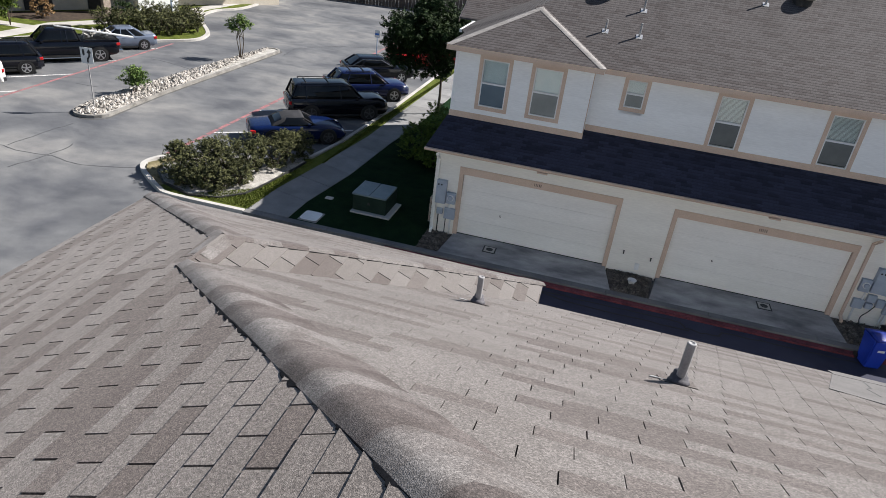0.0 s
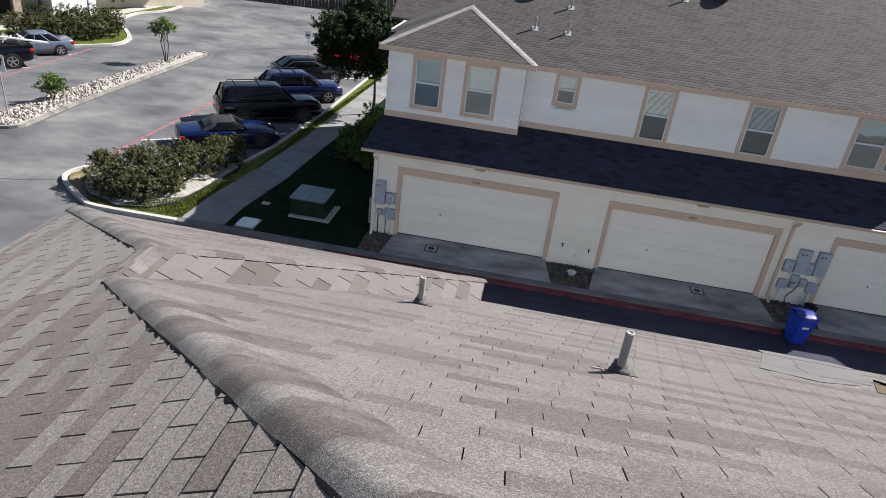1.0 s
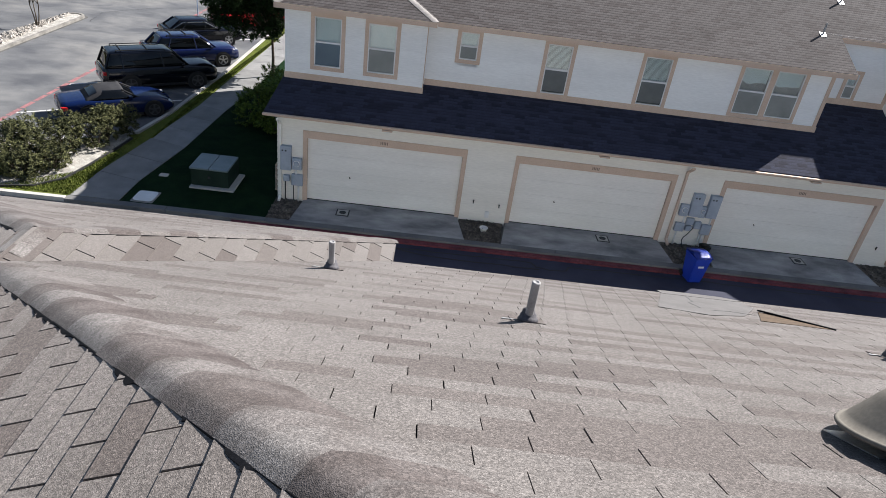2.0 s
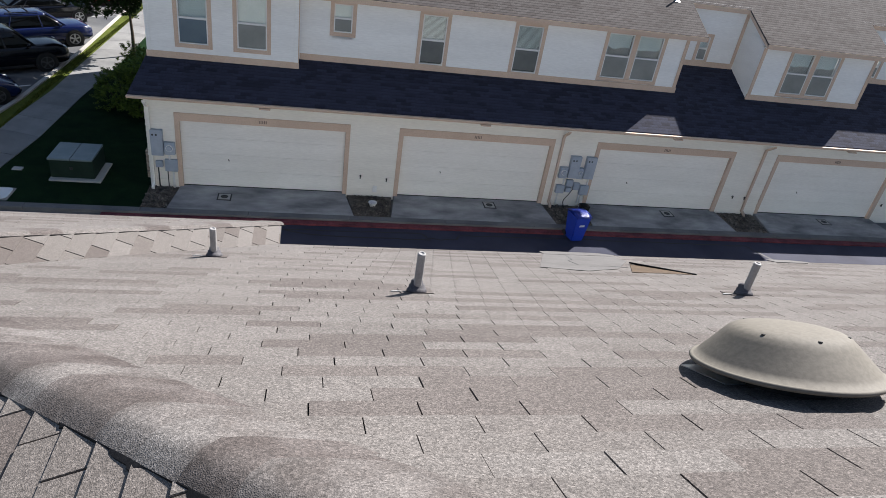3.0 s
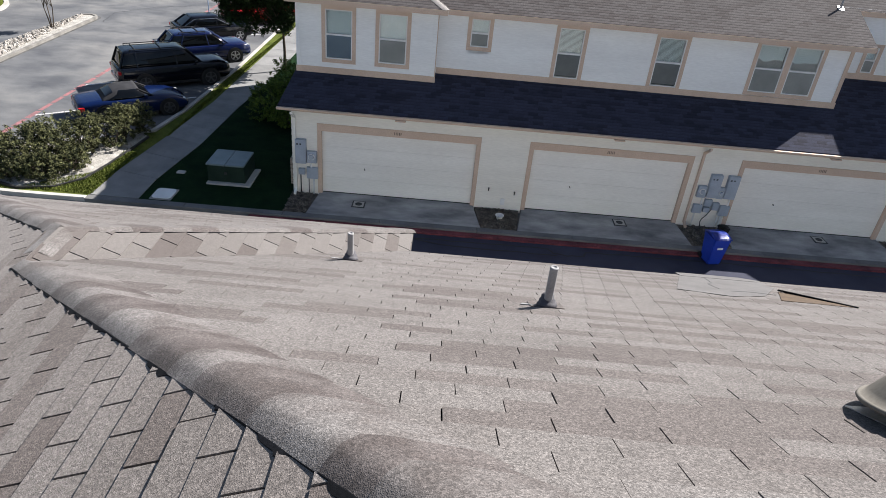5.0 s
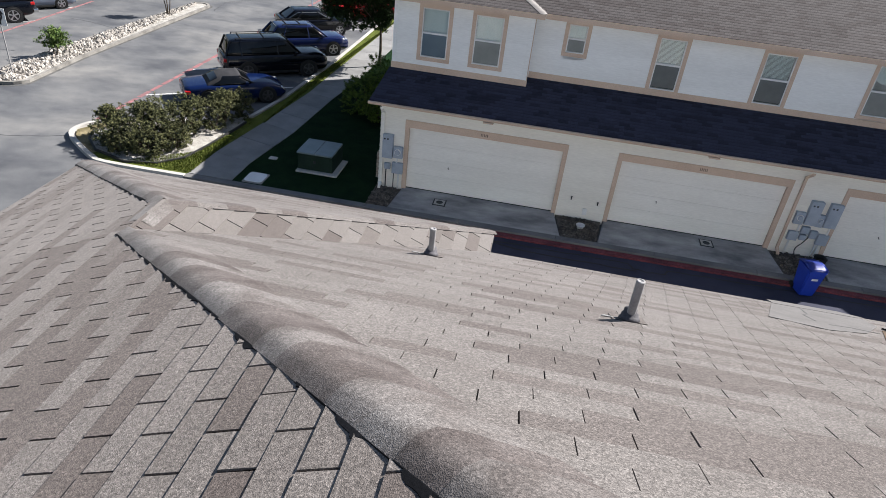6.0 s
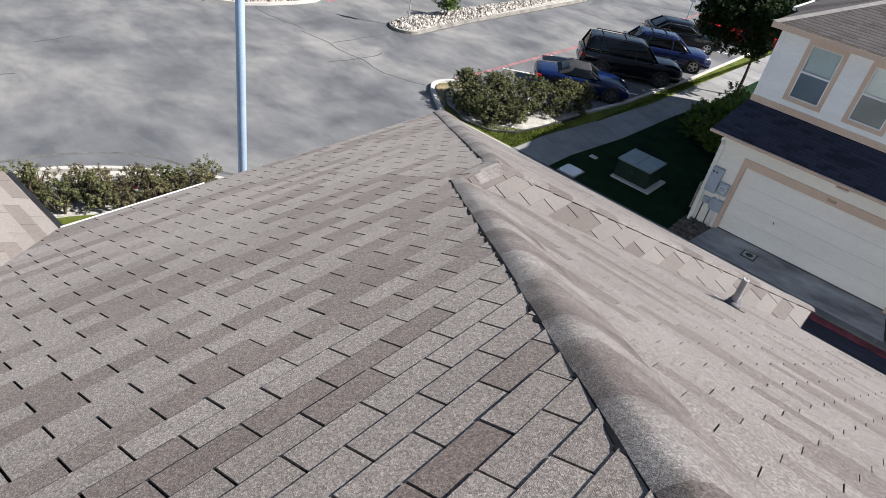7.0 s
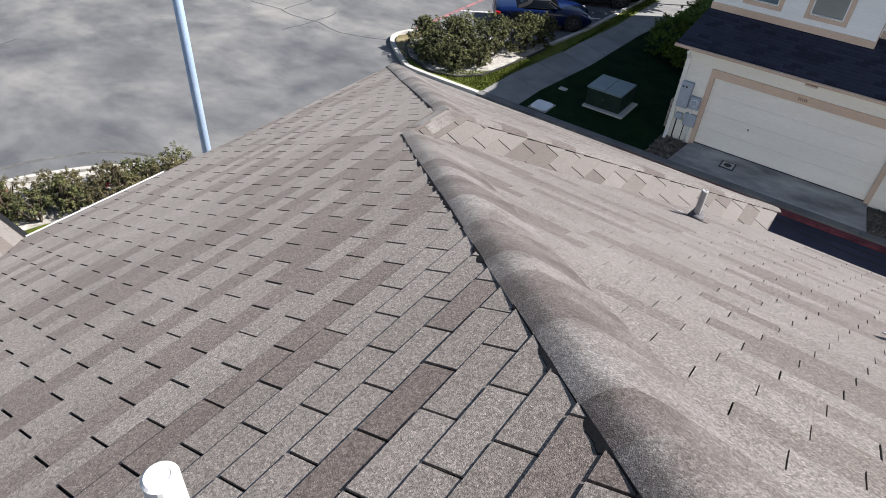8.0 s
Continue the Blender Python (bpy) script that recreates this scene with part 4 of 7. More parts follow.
for key, (axis, down, butt, step, slot, tabw, shift) in COURSES.items():
    plane, window = REGIONS[key]
    us = [p[0] if axis == "x" else p[1] for p in window]
    vs = [p[1] if axis == "x" else p[0] for p in window]
    far_v, far_f, far_t = [], [], []
    skew = SKEW.get(key, 0.0)
    spare = 6 if skew else 1
    k0 = math.floor((min(vs) - butt) / step) - spare
    k1 = math.ceil((max(vs) - butt) / step) + spare
    for k in range(k0, k1):
        low = butt_line(key, butt, step, k)
        head = butt_line(key, butt, step, k - down)
        jig = (rng.random() - 0.5) * 0.012
        first = slot + shift * k * down + jig
        n0 = math.floor((min(us) - first) / tabw) - 1
        n1 = math.ceil((max(us) - first) / tabw) + 1
        tones = tab_tones(rng, n1 - n0, key)
        for n in range(n0, n1):
            g = {"a": rng.choice((0.0028, 0.0034, 0.0042, 0.0048)), "w": 0.004}.get(key, 0.0044)
            a, b = first + n * tabw + g, first + (n + 1) * tabw - (g if key != "a" else 0.0004)
            lo, hi = min(low, head), max(low, head)
            if skew:
                da, db = skew * (a - 5.6), skew * (b - 5.6)
                rect = [(a, lo + da), (b, lo + db), (b, hi + db), (a, hi + da)]
            else:
                rect = [(a, lo), (b, lo), (b, hi), (a, hi)] if axis == "x" else [(lo, a), (hi, a), (hi, b), (lo, b)]
            ring = clip(rect, window)
            if len(ring) < 3 or abs(area2(ring)) < 2e-4:
                continue
            whole = abs(area2(ring) - area2(rect)) < 1e-6
            cx, cy = sum(p[0] for p in rect) / 4, sum(p[1] for p in rect) / 4
            if key in ("a", "l") and whole:
                near_tabs.append(((cx - 5.0) ** 2 + (cy + 18.4) ** 2, key, cx, cy, rect, low, axis, step, down, tones[n - n0], round(g, 4)))
                continue
            before = len(far_f)
            tab_solid(far_v, far_f, ring, plane, low, axis, step, down, skew)
            far_t += [tones[n - n0]] * (len(far_f) - before)
    REGIONS[key] = (plane, window, far_v, far_f, far_t)
near_tabs.sort(key=lambda s: s[0])
SHARED = {}
for rank, (_, key, cx, cy, rect, low, axis, step, down, tone, g) in enumerate(near_tabs):
    plane, window, far_v, far_f, far_t = REGIONS[key]
    skew = SKEW.get(key, 0.0)
    if rank >= 300:
        before = len(far_f)
        tab_solid(far_v, far_f, rect, plane, low, axis, step, down, skew)
        far_t += [tone] * (len(far_f) - before)
        continue
    o = plane(cx, cy)
    level = round(tone * 10) / 10
    kind = (key, level, g, round((low - cy) * 200)) if key == "a" else (key, level)
    if kind not in SHARED:
        v, f = [], []
        tab_solid(v, f, rect, plane, low, axis, step, down, skew)
        SHARED[kind] = mesh_from("shingle", [tuple(Vector(c) - o) for c in v], f, M[SHINGLE_MAT[key]], [level] * len(f))
    ob = under(new("shingle", SHARED[kind]), roof_here)
    ob.location = (o.x, o.y, o.z + (rng.random() ** 3) * 0.003)
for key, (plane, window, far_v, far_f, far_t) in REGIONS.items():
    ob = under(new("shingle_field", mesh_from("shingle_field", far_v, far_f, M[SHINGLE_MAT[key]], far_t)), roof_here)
    tagged(ob, kind="stuff")


CAP_HIP = ((-0.074, 0.0045), (-0.050, 0.0095), (-0.025, 0.013), (0.0, 0.015), (0.03, 0.0215), (0.06, 0.0265), (0.09, 0.0275), (0.12, 0.0255), (0.16, 0.0195), (0.21, 0.011), (0.27, 0.003))
CAP_EVEN = ((-0.10, 0.002), (-0.07, 0.003), (-0.04, 0.003), (-0.02, 0.002), (0.0, 0.0), (0.02, 0.002), (0.04, 0.003), (0.07, 0.003), (0.10, 0.002))


def cap_run(low, high, e1, e2, mat, parent, step=0.171, lip=0.0026, profile=CAP_HIP, ends=(0.0, 0.0)):
    """Bent cap shingles, butt to butt, from the low end of a hip or ridge up to its high end."""
    low, high = Vector(low), Vector(high)
    d = (high - low).normalized()
    e1, e2 = Vector(e1), Vector(e2)
    e1 = (e1 - d * e1.dot(d)).normalized()
    e2 = (e2 - d * e2.dot(d)).normalized()
    up = -(e1 + e2).normalized()
    span = (high - low).length
    m = len(profile)

    def ring_at(s, lift, jig):
        room = min(1.0, (s + 0.03) / ends[0] if ends[0] else 1.0, (span - s + 0.03) / ends[1] if ends[1] else 1.0)
        room = max(0.1, room)
        ring = []
        for k, (t, z) in enumerate(profile):
            e, f = (e1, -t) if t < 0 else (e2, t * room)
            lag = 0.9 * max(0.0, t - 0.06) * room
            along = min(max(s + lag, 0.0), span)
            ring.append(low + d * along + e * (f + (jig if k == 0 else 0.0)) + up * (z * (0.35 + 0.65 * room) + lift * (0 < k < m - 1) + 0.003))
        return ring

    k = 0
    while k * step < span - 0.02:
        s0, s1 = k * step, min((k + 1) * step, span)
        jig = rng.uniform(-0.004, 0.004)
        bm = bm_new()
        rows = [[bm.verts.new(p) for p in ring_at(s, h, jig)] for s, h in ((s0, lip), (s0 + (s1 - s0) * 0.5, lip * 0.5), (s1, 0.0))]
        for a, b in zip(rows, rows[1:]):
            for j in range(m - 1):
                bm.faces.new((a[j], b[j], b[j + 1], a[j + 1]))
        skirt = [[bm.verts.new(v.co) for v in line] + [bm.verts.new(v.co - up * 0.006) for v in line] for line in (rows[0], [r[0] for r in rows], [r[-1] for r in rows])]
        for line in skirt:
            n = len(line) // 2
            for j in range(n - 1):
                bm.faces.new((line[j], line[j + 1], line[n + j + 1], line[n + j]))
        bmesh.ops.recalc_face_normals(bm, faces=bm.faces)
        bm.normal_update()
        top = [f for f in bm.faces if f.normal.dot(up) < -0.2]
        bmesh.ops.reverse_faces(bm, faces=top)
        part("cap_shingle", bm, mat, parent, smooth=True)
        k += 1


def tar_bead(low, high, e1, mat, parent, at, half, seed, blob=0.0, rise=0.010, inner=0.007):
    """A ragged bead of black roof cement along the edge of a run of caps."""
    r = random.Random(seed)
    low, high, e1 = Vector(low), Vector(high), Vector(e1)
    d = (high - low).normalized()
    e1 = (e1 - d * e1.dot(d)).normalized()
    nrm = d.cross(e1)
    nrm = nrm if nrm.z > 0 else -nrm
    span, s = (high - low).length, 0.0
    verts, faces = [], []
    bulge, width, goal = 0.0, half, half
    while s < span:
        if r.random() < 0.05:
            goal = half * r.uniform(0.6, 1.3)
        if blob and r.random() < 0.075:
            goal = half + blob * r.uniform(0.3, 1.0)
        elif r.random() < 0.12:
            goal = half * r.uniform(0.7, 1.2)
        width += (goal - width) * 0.55
        out = at + width
        for w, z in ((at - inner, rise), (at + half * 0.2, rise + 0.0005), (out, rise * 0.85), (out + 0.002, 0.002)):
            verts.append(tuple(low + d * s + e1 * w + nrm * z))
        if s > 0:
            b = len(verts) - 8
            faces += [(b + k, b + k + 1, b + k + 5, b + k + 4) for k in range(3)]
        s += 0.010
    under(new("tar_bead", mesh_from("tar_bead", verts, faces, mat)), parent)


DOWN_A, DOWN_L, DOWN_R = (0, 1, -PITCH), (-1, 0, -QL), (1, 0, -PITCH)
tip = plane_l(XM, TIP)
tip_b = plane_l(XM, TIP_B)
CAP_SIDE = ((-0.045, 0.0035), (-0.02, 0.0045), (0.0, 0.003), (0.03, 0.005), (0.07, 0.006), (0.12, 0.006), (0.17, 0.005), (0.20, 0.003))
cap_run(plane_l(XL, YB), tip_b, DOWN_L, DOWN_A, M["shingle_cap"], roof_here, ends=(0.0, 0.5))
cap_run(plane_r(XR, YB), tip_b, DOWN_R, DOWN_A, M["cap_plain"], roof_here, profile=CAP_SIDE, step=0.21, lip=0.002, ends=(0.0, 0.4))
cap_run(tip_b, tip + Vector((0, 0.12, 0)), DOWN_L, DOWN_R, M["shingle_cap"], roof_here, profile=CAP_EVEN)
cap_run(tip, plane_l(XH, YTOP), DOWN_L, DOWN_A, M["shingle_cap"], roof_here, ends=(0.45, 0.0))
cap_run(plane_l(XH, YTOP), (XE, YTOP, plane_a(0, YTOP).z), (0, 1, -PITCH), (0, -1, -PITCH), M["shingle_cap"], roof_here, profile=CAP_EVEN)
tar_bead(tip, plane_l(XH, YTOP), DOWN_L, M["tar_and_shadow_black"], roof_here, 0.071, 0.004, 5, 0.026, 0.0070)
tar_bead(plane_l(XL, YB), tip_b.lerp(plane_l(XL, YB), 0.06), DOWN_L, M["tar_and_shadow_black"], roof_here, 0.071, 0.005, 6, 0.012, 0.0075)
tar_bead(plane_r(XR, YB), tip_b.lerp(plane_r(XR, YB), 0.1), DOWN_R, M["tar_and_shadow_black"], roof_here, 0.046, 0.003, 7, 0.0, 0.007, 0.001)


# ---- things on the near roof ----
def vent_pipe(x, y, high, r, mat, lean=(0, 0)):
    base = plane_a(x, y) if y > -18.5 else plane_l(x, y)
    down = Vector((0, 1, -PITCH)) if y > -18.5 else Vector((-1, 0, -PITCH))
    down.normalize()
    side = Vector((1, 0, 0)) if y > -18.5 else Vector((0, 1, 0))
    nrm = side.cross(down) if side.cross(down).z > 0 else down.cross(side)
    t = thing("vent_pipe", "grey plumbing vent pipe in a rubber boot on the shingles" if mat != "pvc" else "white plastic vent pipe on the shingles", "vent pipe", base, group="roof vent pipes")
    top = base + Vector((lean[0], lean[1], high))
    deep = 0.001 if mat == "pvc" else 0.003
    bm = bm_new()
    lathe(bm, [(r, -0.05), (r, high - 0.004), (r - 0.004, high), (r - 0.010, high), (r - 0.011, high - deep), (0.001, high - deep - 0.004)], base, 24, (top - base).to_track_quat("Z", "Y"))
    part("pipe", bm, M[mat], t, smooth=False)
    bm = bm_new()
    q = nrm.to_track_quat("Z", "Y")
    lathe(bm, [(r * 2.5, 0.004), (r * 2.5, 0.018), (r * 2.2, 0.030), (r * 2.0, 0.034), (r * 1.95, 0.048), (r * 1.55, 0.056), (r * 1.5, 0.072), (r * 1.02, 0.082)], base, 28, q)
    part("boot", bm, M["boot" if mat != "pvc" else "pvc"], t, smooth=True)
    bm = bm_new()
    a, b = side * 0.095, down * 0.11
    slab(bm, [base + nrm * 0.0085 + p for p in (-a - b * 0.4, -a + b, a + b, a - b * 0.4)], 0.004, -nrm)
    part("flashing", bm, M["shingle_a"], t)
    bm = bm_new()
    c = -side * 0.15
    slab(bm, [base + nrm * 0.0095 + c + p for p in (down * -0.005, side * 0.09 + down * 0.004, side * 0.02 + down * 0.035)], 0.003, -nrm)
    part("flashing_corner", bm, M["flashing"], t, "bright bare metal corner")
    return t


vent_pipe(4.486, -14.93, 0.245, 0.0235, "grey_pipe")
vent_pipe(5.768, -16.18, 0.270, 0.0235, "grey_pipe")
vent_pipe(7.978, -16.08, 0.255, 0.0235, "grey_pipe")
vent_pipe(4.595, -18.945, 0.555, 0.0235, "pvc")

DOME, DR = Vector((6.803, -17.673, 8.341)), 0.316
dome_q = Vector((0.0, 0.43, 0.903)).normalized().to_track_quat("Z", "Y")
attic = thing("attic_ventilator", "large weathered beige dome of an attic ventilator on the roof", "roof ventilator", plane_a(DOME.x, DOME.y))
bm = bm_new()
prof = [(DR - 0.012, -0.006), (DR - 0.004, -0.010), (DR, -0.008), (DR + 0.004, 0.0), (DR, 0.006), (DR - 0.006, 0.008), (DR - 0.012, 0.007)]
prof += [(0.282, 0.030), (0.255, 0.058), (0.232, 0.082), (0.213, 0.103), (0.196, 0.120), (0.176, 0.131), (0.15, 0.137), (0.10, 0.141), (0.05, 0.1425), (0.002, 0.143)]
lathe(bm, prof, DOME, 64, dome_q)
part("dome", bm, M["dome"], attic, smooth=True)
bm = bm_new()
lathe(bm, [(0.19, -0.14), (0.19, -0.02)], DOME, 32, dome_q)
part("throat", bm, M["black"], attic, "dark ventilator throat")
for a in (25, 80, 140, 235, 285):
    bm = bm_new()
    lathe(bm, [(0.007, 0), (0.007, 0.0045), (0.002, 0.0055)], DOME + dome_q @ Vector((0.180 * math.cos(radians(a)), 0.180 * math.sin(radians(a)), 0.1265)), 8, dome_q)
    part("screw", bm, M["black"], attic)
bm = bm_new()
slab(bm, [plane_a(DOME.x + sx, DOME.y + sy) + Vector((0, 0, 0.0115)) for sx, sy in ((-0.262, -0.06), (0.262, -0.06), (0.262, 0.150), (-0.285, 0.150))], 0.004)
part("base_flashing", bm, M["flashing"], attic, "bright sheet metal flashing")

hole = thing("bare_roof_patch", "bare brown plywood under a torn and lifted shingle", "roof patch", plane_a(7.9, -15.1))
bm = bm_new()
slab(bm, [plane_a(x, y) + Vector((0, 0, 0.0105)) for x, y in ((7.69, -15.21), (8.19, -15.262), (7.945, -14.74))], 0.006)
part("plywood", bm, M["ply"], hole)
# black strip that paints the lifted shingle's shadow along the bare wood
bm = bm_new()
slab(bm, [plane_a(x, y) + Vector((0, 0, h)) for x, y, h in ((7.935, -14.735, 0.032), (8.215, -15.275, 0.016), (8.235, -15.245, 0.016), (7.985, -14.695, 0.024))], 0.016)
part("torn_edge", bm, M["tar_and_shadow_black"], hole, "black strip for the shadow under the lifted shingle")
# smooth grey repair by the eave, with thin open seams, and two flaps that overhang it
repair = thing("repair_sheet", "smooth pale grey repair sheet at the eave of the near roof", "roof patch", plane_a(7.5, -14.6))
bm = bm_new()
slab(bm, [plane_a(x, y) + Vector((0, 0, 0.0095)) for x, y in ((6.98, -15.05), (7.32, -15.20), (7.66, -15.05), (8.02, -14.55), (8.10, -14.12), (7.40, -14.10))], 0.004)
part("sheet", bm, M["repair"], repair)
for line in (((7.58, -14.22), (7.50, -14.52), (7.42, -14.62), (7.40, -14.86)), ((7.46, -14.93), (7.62, -14.90), (7.80, -14.95))):
    bm = bm_new()
    for p, q in zip(line, line[1:]):
        n = Vector((-(q[1] - p[1]), q[0] - p[0])).normalized() * 0.004
        slab(bm, [plane_a(x, y) + Vector((0, 0, 0.0108)) for x, y in ((p[0] - n.x, p[1] - n.y), (q[0] - n.x, q[1] - n.y), (q[0] + n.x, q[1] + n.y), (p[0] + n.x, p[1] + n.y))], 0.002)
    part("seam", bm, M["tar_grey"], repair)
for x0, x1, out in ((7.38, 8.06, 0.13), (9.86, 10.22, 0.11)):
    bm = bm_new()
    y0, y1 = eave_y(x0), eave_y(x1)
    slab(bm, [plane_a(x, y) + Vector((0, 0, 0.012)) for x, y in ((x0, y0 - 0.10), (x0 + 0.03, y0 + out * 0.8), (x0 + 0.12, y0 + out), (x1 - 0.05, y1 + out * 0.95), (x1 + 0.09, y1 - 0.02), (x1, y1 - 0.10))], 0.006)
    single("eave_flap", bm, M["repair"], "pale flap of roofing that overhangs the eave", "roofing flap", group="eave flaps")

# ---- facade details of the row ----
def board(parent, name, x0, x1, y0, y1, z0, z1, mat, label="", bevel=0.006):
    return part(name, boxed(x0, x1, y0, y1, z0, z1, bevel=bevel), M[mat], parent, label)


for n, (a, b) in enumerate(DOORS):
    d = thing("garage_door", "white sectional double garage door in a tan frame, shut", "garage door", ((a + b) / 2, 0.0, 0.0), group="garage doors", kind="")
    for k in range(4):
        z0, z1 = 0.015 + k * 0.53, 0.015 + (k + 1) * 0.53 - 0.004
        bm = boxed(a, b, 0.06, 0.10, z0, z1, bevel=0.003)
        for c in range(8):
            w = (b - a) / 8
            box(bm, a + c * w + 0.07, a + (c + 1) * w - 0.07, 0.0585, 0.062, z0 + 0.09, z1 - 0.09, bevel=0.003)
        part("door_panel", bm, M["door"], d)
    board(d, "bottom_seal", a, b, 0.055, 0.105, -0.02, 0.014, "black", "black rubber bottom seal", 0)
    bm = bm_new()
    tube(bm, (a + 1.35, 0.060, 0.92), (a + 1.35, 0.035, 0.92), 0.016, n=10)
    box(bm, a + 1.34, a + 1.385, 0.025, 0.036, 0.88, 0.902, bevel=0.004)
    part("handle", bm, M["bar"], d, "small dark lock handle")
    board(d, "head_trim", a - 0.14, b + 0.14, -0.045, 0.05, 2.125, 2.365, "trim")
    board(d, "jamb", a - 0.14, a + 0.0, -0.042, 0.056, -0.02, 2.124, "trim")
    board(d, "jamb", b - 0.0, b + 0.14, -0.042, 0.056, -0.02, 2.124, "trim")
    board(d, "number_plaque", (a + b) / 2 - 0.19, (a + b) / 2 + 0.10, -0.056, -0.046, 2.19, 2.31, "trim", "small plaque", 0.002)
    for k in range(5):
        xx = (a + b) / 2 - 0.165 + k * 0.05
        board(d, "dark_bar", xx, xx + 0.026, -0.061, -0.057, 2.205, 2.295, "plaque_bar", "", 0)


def window(w, shade, mesh_mat="insect_screen"):
    x0, x1, z0, z1, y, count = w
    t = thing("window", {1: "single-hung white window in a wide tan frame", 2: "pair of single-hung white windows in one tan frame"}[count] + (", blinds half down" if shade == "blind" else ", pale shade drawn"), "window", ((x0 + x1) / 2, y, z0), group="upper windows")
    tr = 0.115
    board(t, "head_trim", x0, x1, y - 0.036, y - 0.012, z1 - tr, z1, "trim")
    board(t, "sill_trim", x0, x1, y - 0.037, y - 0.012, z0, z0 + tr, "trim")
    xs = [x0 + tr, x1 - tr] if count == 1 else [x0 + tr, (x0 + x1) / 2 - 0.09, (x0 + x1) / 2 + 0.09, x1 - tr]
    board(t, "side_trim", x0, x0 + tr, y - 0.034, y - 0.012, z0 + tr, z1 - tr, "trim")
    board(t, "side_trim", x1 - tr, x1, y - 0.034, y - 0.012, z0 + tr, z1 - tr, "trim")
    if count == 2:
        board(t, "mullion", xs[1], xs[2], y - 0.033, y + 0.05, z0 + tr, z1 - tr, "trim")
    for a, b in zip(xs[::2], xs[1::2]):
        c0, c1 = z0 + tr, z1 - tr
        mid = (c0 + c1) / 2
        f = 0.035
        fr = bm_new()
        for q in ((a, a + f, c0, c1), (b - f, b, c0, c1), (a + f, b - f, c0, c0 + f), (a + f, b - f, c1 - f, c1)):
            box(fr, q[0], q[1], y - 0.02, y + 0.06, q[2], q[3], bevel=0.004)
        frame_ob = part("window_frame", fr, M["vinyl"], t)
        rail = boxed(a + f, b - f, y - 0.012, y + 0.045, mid - 0.028, mid + 0.028, bevel=0.004)
        part("meeting_rail", rail, M["vinyl"], frame_ob)
        part("pane", boxed(a + f, b - f, y + 0.022, y + 0.028, mid + 0.028, c1 - f), M["pane"], frame_ob).visible_shadow = False
        part("pane", boxed(a + f, b - f, y + 0.004, y + 0.010, c0 + f, mid - 0.028), M["pane"], frame_ob).visible_shadow = False
        part("insect_screen", boxed(a + f, b - f, y - 0.012, y - 0.008, c0 + f + (0.045 if shade == "blind" else 0.012), mid - 0.03), M[mesh_mat], frame_ob, "grey insect screen")
        if shade == "blind":
            bm = bm_new()
            n = 24
            for k in range(n):
                zz = c1 - f - (k + 0.5) * (c1 - mid - f + 0.10) / n
                v = [bm.verts.new(p) for p in ((a + f, y + 0.075, zz + 0.016), (b - f, y + 0.075, zz + 0.016), (b - f, y + 0.088, zz - 0.014), (a + f, y + 0.088, zz - 0.014))]
                bm.faces.new(v)
            part("blind", bm, M["blind"], t)
        else:
            if count == 2:
                bm = bm_new()
                n = 14
                low, high = [], []
                for k in range(n + 1):
                    u = k / n
                    xx = a + f + (b - a - 2 * f) * u
                    fold = 0.012 * math.sin(u * 26)
                    sag = math.sin(math.pi * min(1.0, u * 1.15))
                    low.append(bm.verts.new((xx, y + 0.062 + fold, mid + 0.02)))
                    high.append(bm.verts.new((xx, y + 0.062 + fold, mid + 0.30 - 0.07 * sag + 0.03 * math.sin(u * 9 + a))))
                for k in range(n):
                    bm.faces.new((low[k], low[k + 1], high[k + 1], high[k]))
                bmesh.ops.solidify(bm, geom=bm.faces[:], thickness=0.006)
                part("curtain", bm, M["curtain"], t, "white gathered cafe curtain", smooth=True)
            part("shade", boxed(a + f, b - f, y + 0.085, y + 0.095, (mid if shade == "half" else c0 + 0.2), c1 - 0.01), M["blind"], t)
    # flat dark sheet in place of the room's shade
    part("reveal", boxed(x0 + 0.09, x1 - 0.09, y + 0.30, y + 0.32, z0 + 0.05, z1 - 0.05), M["screen"], t, "dark sheet for the unlit room behind the glass")
    return t


pane, pn, pl, pb = material("window_pane", 0.03, 0.0, 0.5)
pb.inputs["Base Color"].default_value = (0.94, 0.97, 0.96, 1)
pb.inputs["Transmission Weight"].default_value = 1.0
pb.inputs["IOR"].default_value = 1.45
M["pane"] = pane
for w, s in zip(WINDOWS, ("half", "full", "half", "blind", "blind", "full", "half", "half", "half")):
    window(w, s, {0: "insect_screen_blue", 3: "insect_screen_dim", 4: "insect_screen_dim"}.get(WINDOWS.index(w), "insect_screen"))

# aprons, beds of gravel, drains
APRON = [(1.18, 6.62, 1.36, 6.38), (7.78, 13.30, 8.02, 13.14), (14.60, 20.05, 14.76, 19.94), (21.40, 26.95, 21.66, 26.80)]
for a0, a1, b0, b1 in APRON:
    bm = bm_new()
    slab(bm, [(a0, -1.45, KZ - 0.025), (a1, -1.45, KZ - 0.025), (b1, 0.056, -0.012), (b0, 0.056, -0.012)], 0.2)
    single("apron", bm, M["apron"], "stained grey concrete apron before a garage door", "driveway apron", kind="structure")
beds = [(0.45, -1.448, 1.16, 1.30)] + [(APRON[k][1] + 0.015, -1.448, APRON[k + 1][0] - 0.015, 0) for k in range(3)]
